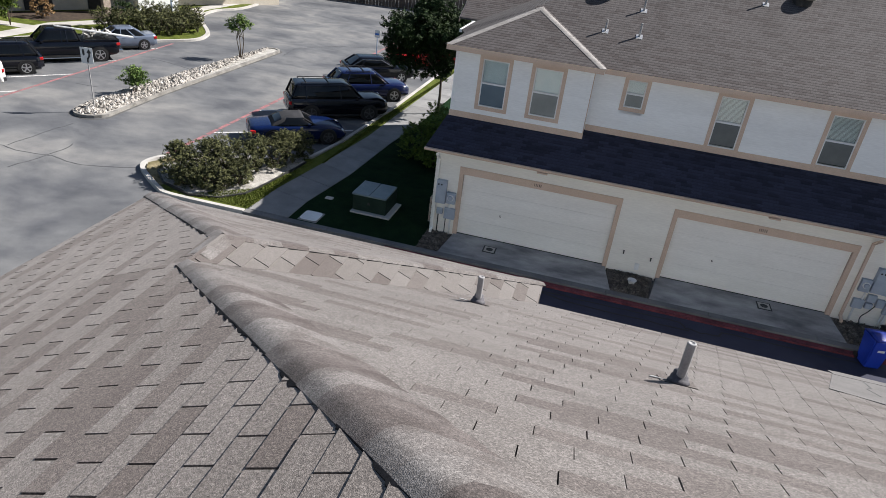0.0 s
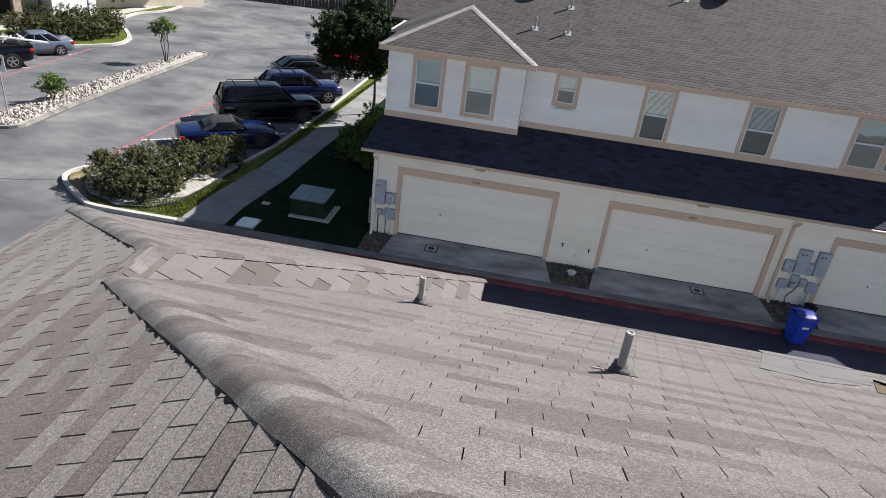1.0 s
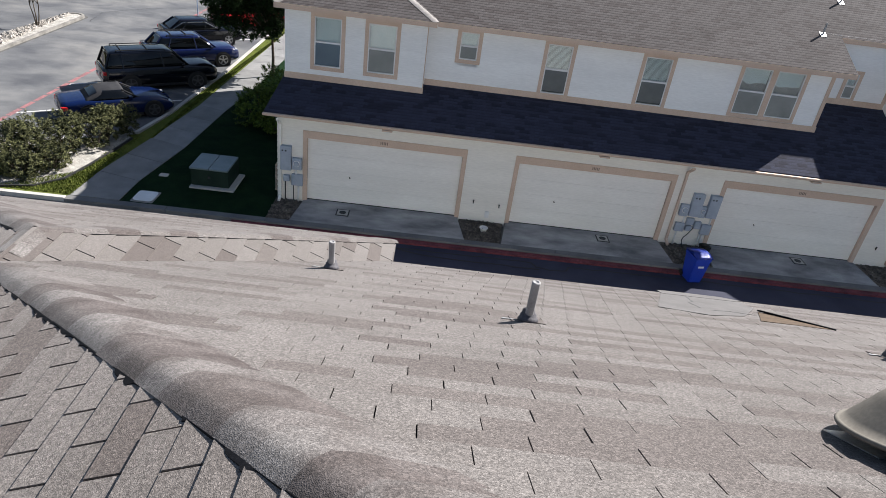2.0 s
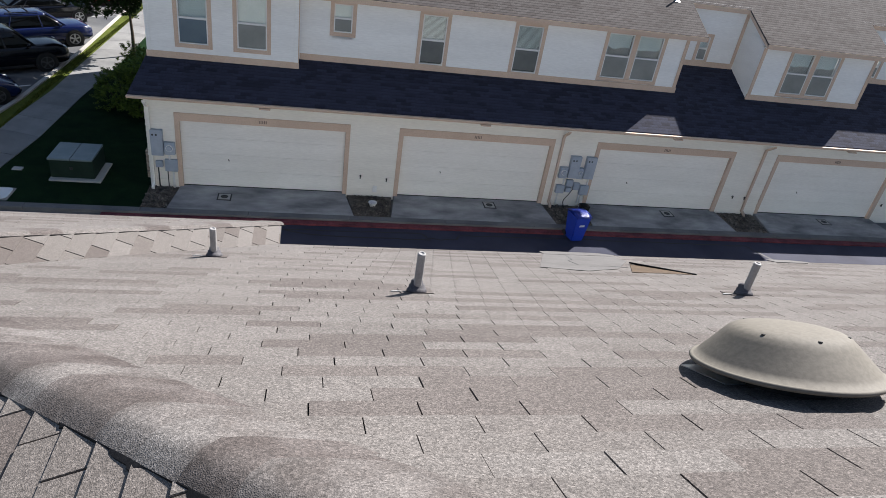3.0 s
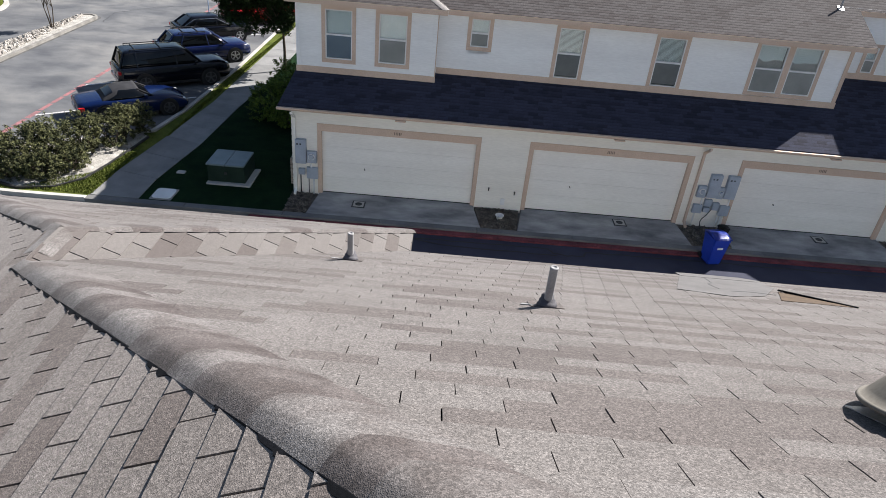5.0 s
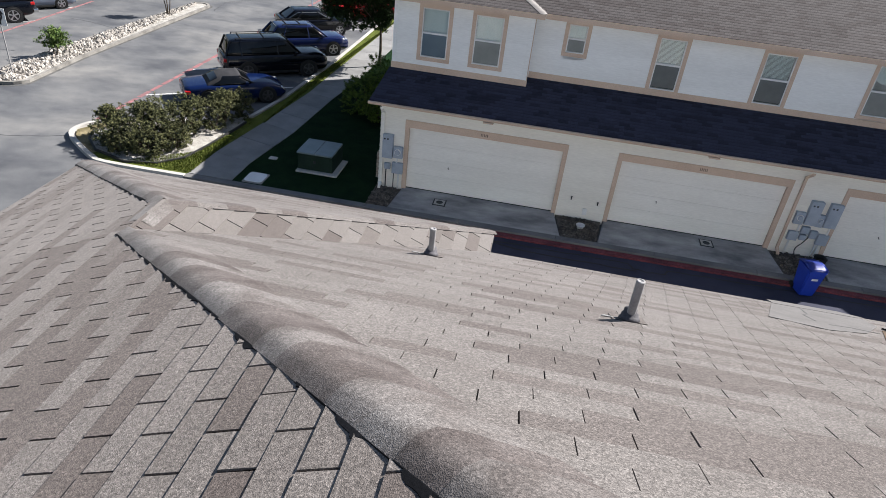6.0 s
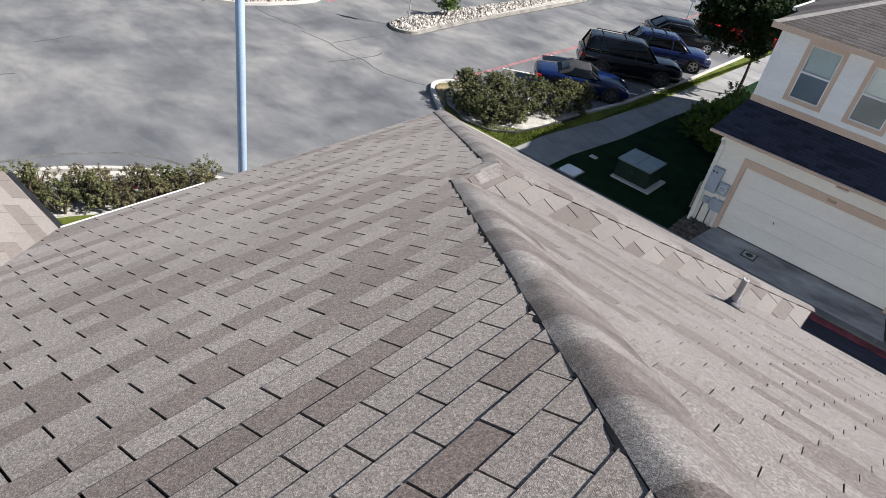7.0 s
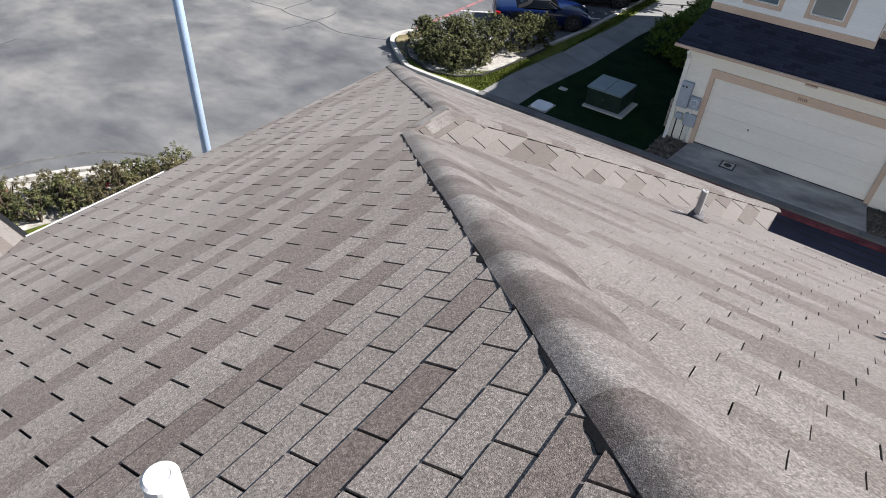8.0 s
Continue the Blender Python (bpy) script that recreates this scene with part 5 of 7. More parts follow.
for k, (x0, _, x1, _) in enumerate(beds):
    bm = bm_new()
    flat(bm, [(x0, -1.448), (x1, -1.448), (x1 + (0.15 if k else 0.15), -0.032), (x0 - (0.18 if k else 0), -0.032)], GZ - 0.05, KZ - 0.045)
    for i in range(520):
        px, py = rng.uniform(x0 + 0.02, x1 - 0.02), rng.uniform(-1.42, -0.06)
        s = rng.uniform(0.02, 0.045)
        r = bmesh.ops.create_icosphere(bm, subdivisions=1, radius=s, matrix=pose(px, py, KZ - 0.042 + s * 0.2, rng.uniform(0, 90), rng.uniform(0, 90), rng.uniform(0, 360)) @ Matrix.Diagonal((1.3, 1.0, 0.6, 1)))
    single("gravel_bed", bm, M["gravel"], "bed of dark gravel between two aprons", "gravel", kind="stuff")
for x, y in ((2.71, -0.62), (11.22, -0.36), (17.85, -0.38), (24.4, -0.46)):
    t = thing("utility_cover", "small square utility cover set in the apron", "utility cover", (x, y, -0.02), group="apron covers")
    z = -0.012 - 0.023 * (-y / 1.45)
    board(t, "cover_frame", x - 0.21, x + 0.21, y - 0.22, y + 0.22, z - 0.05, z + 0.006, "bar", "", 0.004)
    board(t, "cover_plate", x - 0.17, x + 0.17, y - 0.18, y + 0.18, z - 0.04, z + 0.010, "concrete_pale", "", 0.004)
    bm = bm_new()
    lathe(bm, [(0.11, 0.0), (0.11, 0.014), (0.09, 0.018), (0.001, 0.012)], (x, y, z), 20)
    part("cover_cap", bm, M["bar"], t)
# white pot in the gravel
bm = bm_new()
lathe(bm, [(0.09, 0.0), (0.11, 0.10), (0.14, 0.13), (0.14, 0.15), (0.11, 0.15), (0.09, 0.05), (0.001, 0.05)], (7.25, -0.72, KZ - 0.05), 20)
single("clean_out_cap", bm, M["pvc"], "white round pipe cap in the gravel bed", "pipe cap", smooth=True)

# downspouts
for x in (0.60, 13.42, 21.05):
    t = thing("downspout", "tan rainwater downspout with an elbow under the gutter", "downspout", (x, -0.1, 0), group="downspouts")
    bm = bm_new()
    box(bm, x - 0.04, x + 0.04, -0.10, -0.03, 0.05, LZ0 - 0.42, bevel=0.008)
    part("pipe", bm, M["siding_low" if x < 1 else "trim"], t)
    bm = bm_new()
    slab(bm, [(x - 0.04, -0.10, LZ0 - 0.38), (x + 0.04, -0.10, LZ0 - 0.38), (x + 0.04, -0.44, LZ0 - 0.14), (x - 0.04, -0.44, LZ0 - 0.14)], 0.07)
    part("elbow", bm, M["siding_low" if x < 1 else "trim"], t)
    bm = bm_new()
    slab(bm, [(x - 0.04, -0.07, 0.14), (x + 0.04, -0.07, 0.14), (x + 0.04, -0.30, 0.04), (x - 0.04, -0.30, 0.04)], 0.07)
    part("foot", bm, M["siding_low" if x < 1 else "trim"], t)
# small lamps under the gutter
for x in (3.9, 10.6, 17.3, 24.2):
    t = thing("eave_lamp", "small tan lamp hung under the gutter above a garage door", "lamp", (x, -0.3, LZ0 - 0.15), group="eave lamps")
    bm = bm_new()
    box(bm, x - 0.16, x + 0.16, -0.45, -0.30, LZ0 - 0.175, LZ0 - 0.131, bevel=0.01)
    part("housing", bm, M["trim"], t)
    part("lens", boxed(x - 0.10, x + 0.10, -0.43, -0.33, LZ0 - 0.20, LZ0 - 0.176, bevel=0.008), M["vinyl"], t)
# hose taps and pipe stubs between the doors
for x, z in ((6.85, 0.63), (7.70, 0.56), (20.45, 0.62), (20.95, 0.60), (27.0, 0.6)):
    t = thing("hose_tap", "small dark hose tap on the siding", "tap", (x, -0.03, z), group="hose taps")
    bm = bm_new()
    tube(bm, (x, 0.0, z), (x, -0.07, z), 0.015, n=8)
    tube(bm, (x, -0.07, z + 0.05), (x, -0.075, z - 0.05), 0.018, n=8)
    part("spout", bm, M["bar"], t)
    bm = bm_new()
    lathe(bm, [(0.03, 0), (0.03, 0.012), (0.001, 0.014)], (x, -0.07, z + 0.05), 10)
    part("wheel", bm, M["bar"], t)
tap_box = thing("wall_vent", "white square vent low on the siding", "vent", (7.35, 0, 0.25))
board(tap_box, "cover", 7.28, 7.42, -0.05, -0.012, 0.10, 0.32, "vinyl")


def meter_set(x, cabinets, meters, group):
    """Grey cabinets with meters, conduits down to the ground and cables."""
    for dx, z0, z1, w in cabinets:
        t = thing("electric_cabinet", "tall grey steel electric cabinet on the wall", "electric cabinet", (x + dx, -0.1, z0), group=group)
        board(t, "case", x + dx, x + dx + w, -0.17, -0.014, z0, z1, "box_grey", "", 0.012)
        board(t, "cover", x + dx + 0.015, x + dx + w - 0.015, -0.182, -0.171, z0 + 0.02, z1 - 0.02, "box_grey", "", 0.004)
        for k in range(2):
            board(t, "dark_bar", x + dx + 0.05 + k * 0.10, x + dx + 0.10 + k * 0.10, -0.186, -0.183, z1 - 0.16, z1 - 0.11, "bar", "", 0)
    for dx, z0, z1, w in meters:
        t = thing("electric_meter", "grey meter box with a round glass meter", "electric meter", (x + dx, -0.1, z0), group=group)
        board(t, "case", x + dx, x + dx + w, -0.14, -0.014, z0, z1, "box_grey", "", 0.012)
        bm = bm_new()
        cx, cz = x + dx + w / 2, (z0 + z1) / 2 + 0.03
        tube(bm, (cx, -0.14, cz), (cx, -0.19, cz), w * 0.34, w * 0.34, 24)
        m_ob = part("meter_ring", bm, M["vinyl"], t)
        bm = bm_new()
        tube(bm, (cx, -0.19, cz), (cx, -0.235, cz), w * 0.29, w * 0.24, 24)
        part("meter_glass", bm, M["box_grey"], m_ob, "glass meter dome")
    return x


meter_set(0.62, [(0.0, 1.02, 1.82, 0.34)], [(0.36, 1.05, 1.44, 0.30)], "meters by the first garage")
meter_set(13.62, [(0.22, 1.05, 1.84, 0.36), (0.78, 1.05, 1.84, 0.36)], [(-0.08, 1.02, 1.42, 0.28), (0.56, 1.02, 1.42, 0.21)], "meters by the third garage")
for x, z0, z1, w, g in ((0.70, 0.62, 0.82, 0.20, 1), (0.96, 0.50, 0.88, 0.36, 1), (13.55, 0.45, 0.75, 0.30, 3), (13.88, 0.72, 0.96, 0.24, 3), (13.90, 0.5, 0.68, 0.2, 3), (14.16, 0.6, 0.86, 0.22, 3), (14.42, 0.42, 0.78, 0.32, 3)):
    t = thing("junction_box", "small grey junction box on the wall", "junction box", (x, -0.1, z0), group="wall junction boxes")
    board(t, "case", x, x + w, -0.13, -0.014, z0, z1, "box_grey", "", 0.015)
    board(t, "lid", x + 0.015, x + w - 0.015, -0.14, -0.131, z0 + 0.015, z1 - 0.015, "box_grey", "", 0.004)
for x, z1, m, r in ((0.76, 0.62, "bar", 0.018), (1.02, 0.5, "bar", 0.014), (1.18, 0.5, "vinyl", 0.03), (13.66, 0.45, "vinyl", 0.028), (14.55, 0.42, "vinyl", 0.028), (14.46, 0.42, "vinyl", 0.026), (13.78, 1.02, "vinyl", 0.028), (14.66, 1.02, "vinyl", 0.028), (1.1, 1.05, "vinyl", 0.03)):
    bm = bm_new()
    low = KZ - 0.05 if z1 < 1 else 0.7
    tube(bm, (x, -0.07, low), (x, -0.07, z1), r, n=10)
    single("conduit", bm, M[m], ("white plastic" if m == "vinyl" else "black") + " conduit running up the wall to a box", "conduit", group="conduits", smooth=True)
cu = bpy.data.curves.new("cable", "CURVE")
cu.dimensions, cu.bevel_depth, cu.bevel_resolution = "3D", 0.014, 2
sp = cu.splines.new("BEZIER")
sp.bezier_points.add(3)
for p, c in zip(sp.bezier_points, ((14.22, -0.09, 0.72), (14.05, -0.13, 0.42), (13.92, -0.12, 0.16), (13.96, -0.2, KZ - 0.03))):
    p.co, p.handle_left_type, p.handle_right_type = c, "AUTO", "AUTO"
cu.materials.append(M["bar"])
tagged(new("cable", cu), "loose black cable hanging below the boxes", "cable")
# meters of gas and the brick-edged screen at the corner
bm = bm_new()
for k in range(12):
    box(bm, 0.36, 0.47, 0.22 + 0.02 * (k % 2), 0.42 + 0.02 * (k % 2), 0.1 + k * 0.075, 0.165 + k * 0.075, bevel=0.006)
single("brick_quoin", bm, M["brick"], "stack of brown brick edging at the house corner", "brick edging", kind="structure")


def wheelie_bin(x, y, z, turn, body_mat, label, s=1.0):
    t = new("wheelie_bin")
    t.empty_display_size = 0.1
    tagged(t, label, "wheelie bin", group="wheelie bins")
    bm = bm_new()
    w0, w1, d0, d1, h = 0.22, 0.29, 0.24, 0.34, 0.98
    v = []
    for hw, hd, zz in ((w0, d0, 0.04), (w0 * 1.05, d0 * 1.05, 0.12), (w1 * 0.97, d1 * 0.97, h - 0.09), (w1, d1, h - 0.085), (w1, d1, h)):
        v.append([bm.verts.new(c) for c in ((-hw, -hd, zz), (hw, -hd, zz), (hw, hd, zz), (-hw, hd, zz))])
    for a, b in zip(v, v[1:]):
        for k in range(4):
            bm.faces.new((a[k], a[(k + 1) % 4], b[(k + 1) % 4], b[k]))
    bm.faces.new(v[0][::-1])
    bm.faces.new(v[-1])
    bmesh.ops.bevel(bm, geom=[e for e in bm.edges if abs(e.verts[0].co.z - e.verts[1].co.z) > 0.05], offset=0.03, segments=2, affect="EDGES")
    b_ob = part("body", bm, M[body_mat], t)
    bm = bm_new()
    n = 8
    rows = []
    for k in range(n + 1):
        yy = -0.37 + 0.74 * k / n
        zz = h + 0.01 + 0.07 * math.sin(math.pi * k / n) ** 0.7
        rows.append([bm.verts.new((sx * 0.31, yy, zz - 0.012 * (abs(sx) == 1))) for sx in (-1, -0.6, 0.6, 1)])
    for a, b in zip(rows, rows[1:]):
        for k in range(3):
            bm.faces.new((a[k], a[k + 1], b[k + 1], b[k]))
    r = bmesh.ops.solidify(bm, geom=bm.faces[:], thickness=0.02)
    part("lid", bm, M[body_mat], t, smooth=True)
    bm = bm_new()
    tube(bm, (-0.24, 0.40, h - 0.02), (0.24, 0.40, h - 0.02), 0.018, n=8)
    part("handle", bm, M[body_mat], t)
    for sx in (-1, 1):
        bm = bm_new()
        tube(bm, (sx * 0.20, 0.27, 0.11), (sx * 0.26, 0.27, 0.11), 0.11, n=18)
        part("wheel", bm, M["black"], t, "black rubber wheel")
    part("mark", boxed(-0.10, 0.10, -0.31, -0.292, 0.62, 0.74, bevel=0.004), M["vinyl"], t, "pale printed mark")
    t.matrix_basis = pose(x, y, z, 0, 0, turn) @ Matrix.Diagonal((s, s, s, 1))
    return t


wheelie_bin(13.66, -2.14, GZ, 10, "bin_blue", "blue plastic recycling bin standing by the kerb", 0.93)
wheelie_bin(14.40, -0.85, KZ - 0.03, 95, "black", "black plastic bin behind the blue one", 0.45)

# vents on the roof of the row
def far_pipe(x, y, high):
    b = Vector((x, y, up_z(y)))
    t = thing("far_vent_pipe", "small pale vent pipe on the roof of the row", "vent pipe", b, group="vent pipes on the row")
    bm = bm_new()
    tube(bm, b - Vector((0, 0, 0.05)), b + Vector((0, 0, high)), 0.033, n=12)
    part("pipe", bm, M["grey_pipe"], t)
    bm = bm_new()
    slab(bm, [(x + sx, y + sy, up_z(y + sy) + 0.02) for sx, sy in ((-0.10, -0.12), (0.10, -0.12), (0.10, 0.08), (-0.10, 0.08))], 0.015)
    part("flashing", bm, M["flashing"], t)


for x, y, h in ((4.80, 2.84, 0.36), (5.86, 2.82, 0.40), (5.86, 4.14, 0.36), (9.65, 5.40, 0.40), (17.52, 2.83, 0.36), (18.70, 4.62, 0.36)):
    far_pipe(x, y, h)
for x, y in ((4.62, 4.78), (10.8, 5.80)):
    b = Vector((x, y, up_z(y)))
    t = thing("far_attic_ventilator", "pale round attic ventilator dome on the roof of the row", "roof ventilator", b, group="domes on the row")
    bm = bm_new()
    lathe(bm, [(0.30, -0.1), (0.30, 0.10)], b, 28)
    part("throat", bm, M["black"], t)
    bm = bm_new()
    lathe(bm, [(0.38, 0.10), (0.39, 0.13), (0.34, 0.20), (0.22, 0.27), (0.001, 0.29)], b, 32)
    part("dome", bm, M["dome"], t, smooth=True)
# caps on the hips of the far bay
for lo, hi, e1, e2 in (((BX1, BY, BZ), peak, (1, 0, -UP), (0, -1, -UP)), ((BX0, BY, BZ), peak, (-1, 0, -UP), (0, -1, -UP))):
    cap_run(lo, hi, e1, e2, M["cap_pale"], row, step=0.14, profile=[(t * 1.35, z * 4) for t, z in CAP_EVEN])


# ---- car park ----
def paint_line(name, a, b, half, mat, label, lift=0.004):
    bm = bm_new()
    a, b = Vector(a), Vector(b)
    n = max(2, int((b - a).length / 0.9))
    side = Vector((-(b - a).y, (b - a).x)).normalized() * half
    for k in range(n):
        if rng.random() < 0.08:
            continue
        p, q = a.lerp(b, k / n), a.lerp(b, (k + 1) / n - 0.004)
        w = rng.uniform(0.85, 1.05)
        slab(bm, [(*(p - side * w), GZ + lift), (*(q - side * w), GZ + lift), (*(q + side * w), GZ + lift), (*(p + side * w), GZ + lift)], 0.003)
    single(name, bm, M[mat], label, "road marking", group="car park markings", kind="structure")


for y in (4.80, 8.75, 12.85, 17.0, 21.1):
    paint_line("stall_line", (-10.65, y), (-5.65, y + 3.65), 0.055, "white_paint", "worn white stall line on the asphalt")
paint_line("fire_lane_line", (-10.75, 1.7), (-10.75, 30.0), 0.10, "red_paint", "faded red fire lane line")
for y in (4.98, 8.77, 12.56, 16.35):
    x = -20.86 - 0.069 * (y - 2.78)
    paint_line("stall_line", (x, y), (x - 3.4, y - 4.35), 0.055, "white_paint", "worn white stall line on the asphalt")
paint_line("fire_lane_line", (-23.28, -16.2), (-23.08, -14.2), 0.09, "red_paint", "faded red fire lane line")
paint_line("fire_lane_line", (-20.8, 3.2), (-22.0, 18.2), 0.085, "red_paint", "faded red fire lane line")


def crack(points, half=0.022, mat="tar_grey"):
    bm = bm_new()
    line = []
    for a, b in zip(points, points[1:]):
        n = max(3, int(math.dist(a, b) / 0.35))
        for k in range(n):
            f = k / n
            line.append((a[0] + (b[0] - a[0]) * f + rng.uniform(-0.05, 0.05), a[1] + (b[1] - a[1]) * f + rng.uniform(-0.03, 0.03)))
    line.append(points[-1])
    strip(bm, line, half, GZ - 0.01, GZ + 0.003)
    single("sealed_crack", bm, M[mat], "thin dark sealed crack in the asphalt", "crack", group="asphalt cracks", kind="structure")


for c in (((-21.5, -0.66), (-20.7, -0.94), (-19.9, -0.88), (-19.1, -0.76), (-18.0, -0.5)), ((-17.75, -0.8), (-17.0, -0.73), (-16.1, -0.6), (-15.4, -0.75), (-14.4, -0.63), (-14.0, -0.57), (-12.8, -0.78), (-12.2, -0.62), (-11.5, -0.35), (-10.85, -0.02)), ((-16.05, -0.5), (-16.05, 0.7), (-15.95, 2.7)), ((-14.4, -2.1), (-14.2, -0.6), (-14.1, 0.1), (-14.3, 0.8)), ((-20.0, 7.5), (-18.8, 7.6)), ((-20.6, 14.0), (-19.2, 13.85), (-17.5, 13.3)), ((-17.5, -17.4), (-18.1, -15.6), (-18.26, -14.37), (-18.0, -13.3), (-17.8, -12.3)), ((-20.15, -10.8), (-20.36, -9.4)), ((-15.15, 19.9), (-15.6, 22.4), (-14.0, 25.0), (-11.0, 27.0)), ((3.5, -2.22), (8.68, -2.21), (8.78, -2.44), (9.24, -2.55), (9.7, -2.45), (9.8, -2.24), (13.2, -2.2), (19.9, -2.25), (20.2, -2.6), (20.6, -3.4)), ((4.5, -2.24), (5.35, -2.47), (6.67, -2.56), (8.9, -2.57))):
    crack(c, 0.03 if c[0][0] > 0 else 0.022, "tar" if c[0][0] > 0 else "tar_grey")
# lane of the alley, the row's shade put into its asphalt colour
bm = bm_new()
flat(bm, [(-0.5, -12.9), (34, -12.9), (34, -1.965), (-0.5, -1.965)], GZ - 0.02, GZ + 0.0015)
single("alley_road", bm, M["asphalt_shaded"], "asphalt lane of the alley, darkened and blued for shade", "road", kind="structure")


def rocks(name, label, outline, count, z, lo, hi, mat="rock", heap=0.12):
    """A heap of rounded stones inside a convex plan outline, as one object."""
    xs, ys = [p[0] for p in outline], [p[1] for p in outline]
    cx, cy = sum(xs) / len(xs), sum(ys) / len(ys)
    ring = outline if area2(outline) > 0 else outline[::-1]
    bm = bm_new()
    done = 0
    while done < count:
        x, y = rng.uniform(min(xs), max(xs)), rng.uniform(min(ys), max(ys))
        edge = min(((b[0] - a[0]) * (y - a[1]) - (b[1] - a[1]) * (x - a[0])) / max(1e-6, math.dist(a, b)) for a, b in zip(ring, ring[1:] + ring[:1]))
        if edge < 0.05:
            continue
        s = rng.uniform(lo, hi)
        m = pose(x, y, z + s * 0.3 + heap * min(1, edge / 0.5) * rng.random(), rng.uniform(0, 360), rng.uniform(0, 360), rng.uniform(0, 360)) @ Matrix.Diagonal((1.45, 1.0, 0.62, 1))
        r = bmesh.ops.create_icosphere(bm, subdivisions=1, radius=s, matrix=m)
        for v in r["verts"]:
            v.co += Vector((rng.uniform(-1, 1), rng.uniform(-1, 1), rng.uniform(-1, 1))) * s * 0.24
        done += 1
    single(name, bm, M[mat], label, "rocks", kind="stuff")


def island(name, outline, label, count, lo=0.07, hi=0.15, mat="rock"):
    ring = outline if area2(outline) > 0 else outline[::-1]
    bm = bm_new()
    strip(bm, ring + ring[:1], 0.075, GZ - 0.05, GZ + 0.13)
    single(name, bm, M["kerb_worn" if "long" in label else "concrete_pale"], label, "kerb", kind="structure")
    if "long" in label:
        bm = bm_new()
        mid = Vector((sum(p[0] for p in ring) / len(ring), sum(p[1] for p in ring) / len(ring)))
        line = [(p[0] + math.copysign(0.14, p[0] - mid.x), p[1] + (0.14 if p[1] > 20 else -0.14 if p[1] < 4.5 else 0)) for p in ring]
        strip(bm, line + line[:1], 0.06, GZ - 0.02, GZ + 0.004)
        single("gutter_grime", bm, M["kerb_grime"], "dark grime at the foot of the island kerb", "stain", kind="structure")
    bm = bm_new()
    flat(bm, ring, GZ - 0.05, GZ + 0.09)
    single("island_bed", bm, M["white_gravel"], "pale gravel bed inside a kerbed island", "gravel", kind="structure")
    rocks("river_rocks", "heap of tan and white river rocks in a kerbed island", ring, count, GZ + 0.08, lo, hi, mat)


ISLAND = arc(-16.35, 20.3, 0.55, 0.75, 0, 180, 8) + [(-17.05, 16.0), (-17.25, 10.0), (-17.3, 5.4)] + arc(-16.25, 4.5, 0.85, 0.95, 200, 340, 8) + [(-15.72, 8.0), (-15.75, 14.0)]
island("kerb_island", ISLAND, "scuffed grey kerb of a long rock-filled island", 2500, 0.035, 0.095)
island("kerb_island_2", [(-22.45, 3.38), (-24.05, 1.25), (-25.7, -1.3), (-25.2, -2.7), (-24.0, -3.2), (-22.6, -2.5), (-21.6, -1.3), (-21.2, -0.1), (-20.93, 1.4), (-20.90, 2.45), (-21.12, 2.95), (-21.6, 3.32)], "white kerb of a rounded rock island", 1500, 0.04, 0.09, "rock_pink")
island("kerb_island_3", [(-22.98, -13.96), (-23.03, -13.5), (-23.34, -13.06), (-24.27, -12.07), (-25.2, -11.44), (-27.0, -11.5), (-28.5, -13.0), (-28.7, -15.5), (-27.0, -16.9), (-24.7, -15.33), (-23.5, -14.53)], "white kerb of a rounded rock island", 1500, 0.04, 0.09, "rock_pink")
island("kerb_island_4", arc(-19.0, -18.1, 1.7, 1.6, 0, 360, 18)[:-1], "white kerb of a small rounded island", 120)


# ---- plants ----
def leaves(bm, centre, radii, count, size, seed, shell=0.55, spray=11):
    """Sprays of small folded leaves on short twigs, scattered through an uneven ellipsoid with gaps."""
    r = random.Random(seed)
    lobes = [Vector((r.gauss(0, 1), r.gauss(0, 1), r.gauss(0, 0.8))).normalized() for _ in range(9)]
    c = Vector(centre)
    for _ in range(max(1, count // spray)):
        d = Vector((r.gauss(0, 1), r.gauss(0, 1), r.gauss(0.15, 1))).normalized()
        bulge = 0.74 + 0.36 * max(0.0, max(d.dot(q) for q in lobes)) ** 6
        rad = (shell + (1 - shell) * r.random() ** 0.6) * bulge
        p = c + Vector((d.x * radii[0], d.y * radii[1], d.z * radii[2])) * rad
        grow = (d + Vector((r.gauss(0, 0.5), r.gauss(0, 0.5), r.gauss(0.35, 0.45)))).normalized()
        cross = grow.cross(Vector((r.gauss(0, 1), r.gauss(0, 1), r.gauss(0, 1)))).normalized()
        other = grow.cross(cross)
        reach = size * r.uniform(1.8, 4.2)
        for j in range(spray):
            f, a = j / spray, j * 2.4
            way = cross * math.cos(a) + other * math.sin(a)
            q = p + grow * reach * f + way * size * (0.75 - 0.35 * f)
            out = (grow * 0.5 + Vector((0, 0, 0.7)) + Vector((r.gauss(0, 0.45), r.gauss(0, 0.45), r.gauss(0, 0.45)))).normalized()
            along = (way - out * way.dot(out)).normalized()
            side = out.cross(along)
            s = size * r.uniform(0.6, 1.25) * (1.05 - 0.3 * f)
            v = [bm.verts.new(q + w) for w in (along * -s, side * s * 0.46 + out * s * 0.15, along * s - out * s * 0.12, side * -s * 0.46 + out * s * 0.15)]
            bm.faces.new(v)


def stems(bm, base, tips, r0, r1):
    for t in tips:
        b, t = Vector(base), Vector(t)
        mid = b.lerp(t, 0.5) + Vector((rng.uniform(-0.1, 0.1), rng.uniform(-0.1, 0.1), 0)) * (t - b).length
        tube(bm, b, mid, r0, (r0 + r1) / 2, 7)
        tube(bm, mid, t, (r0 + r1) / 2, r1, 7)


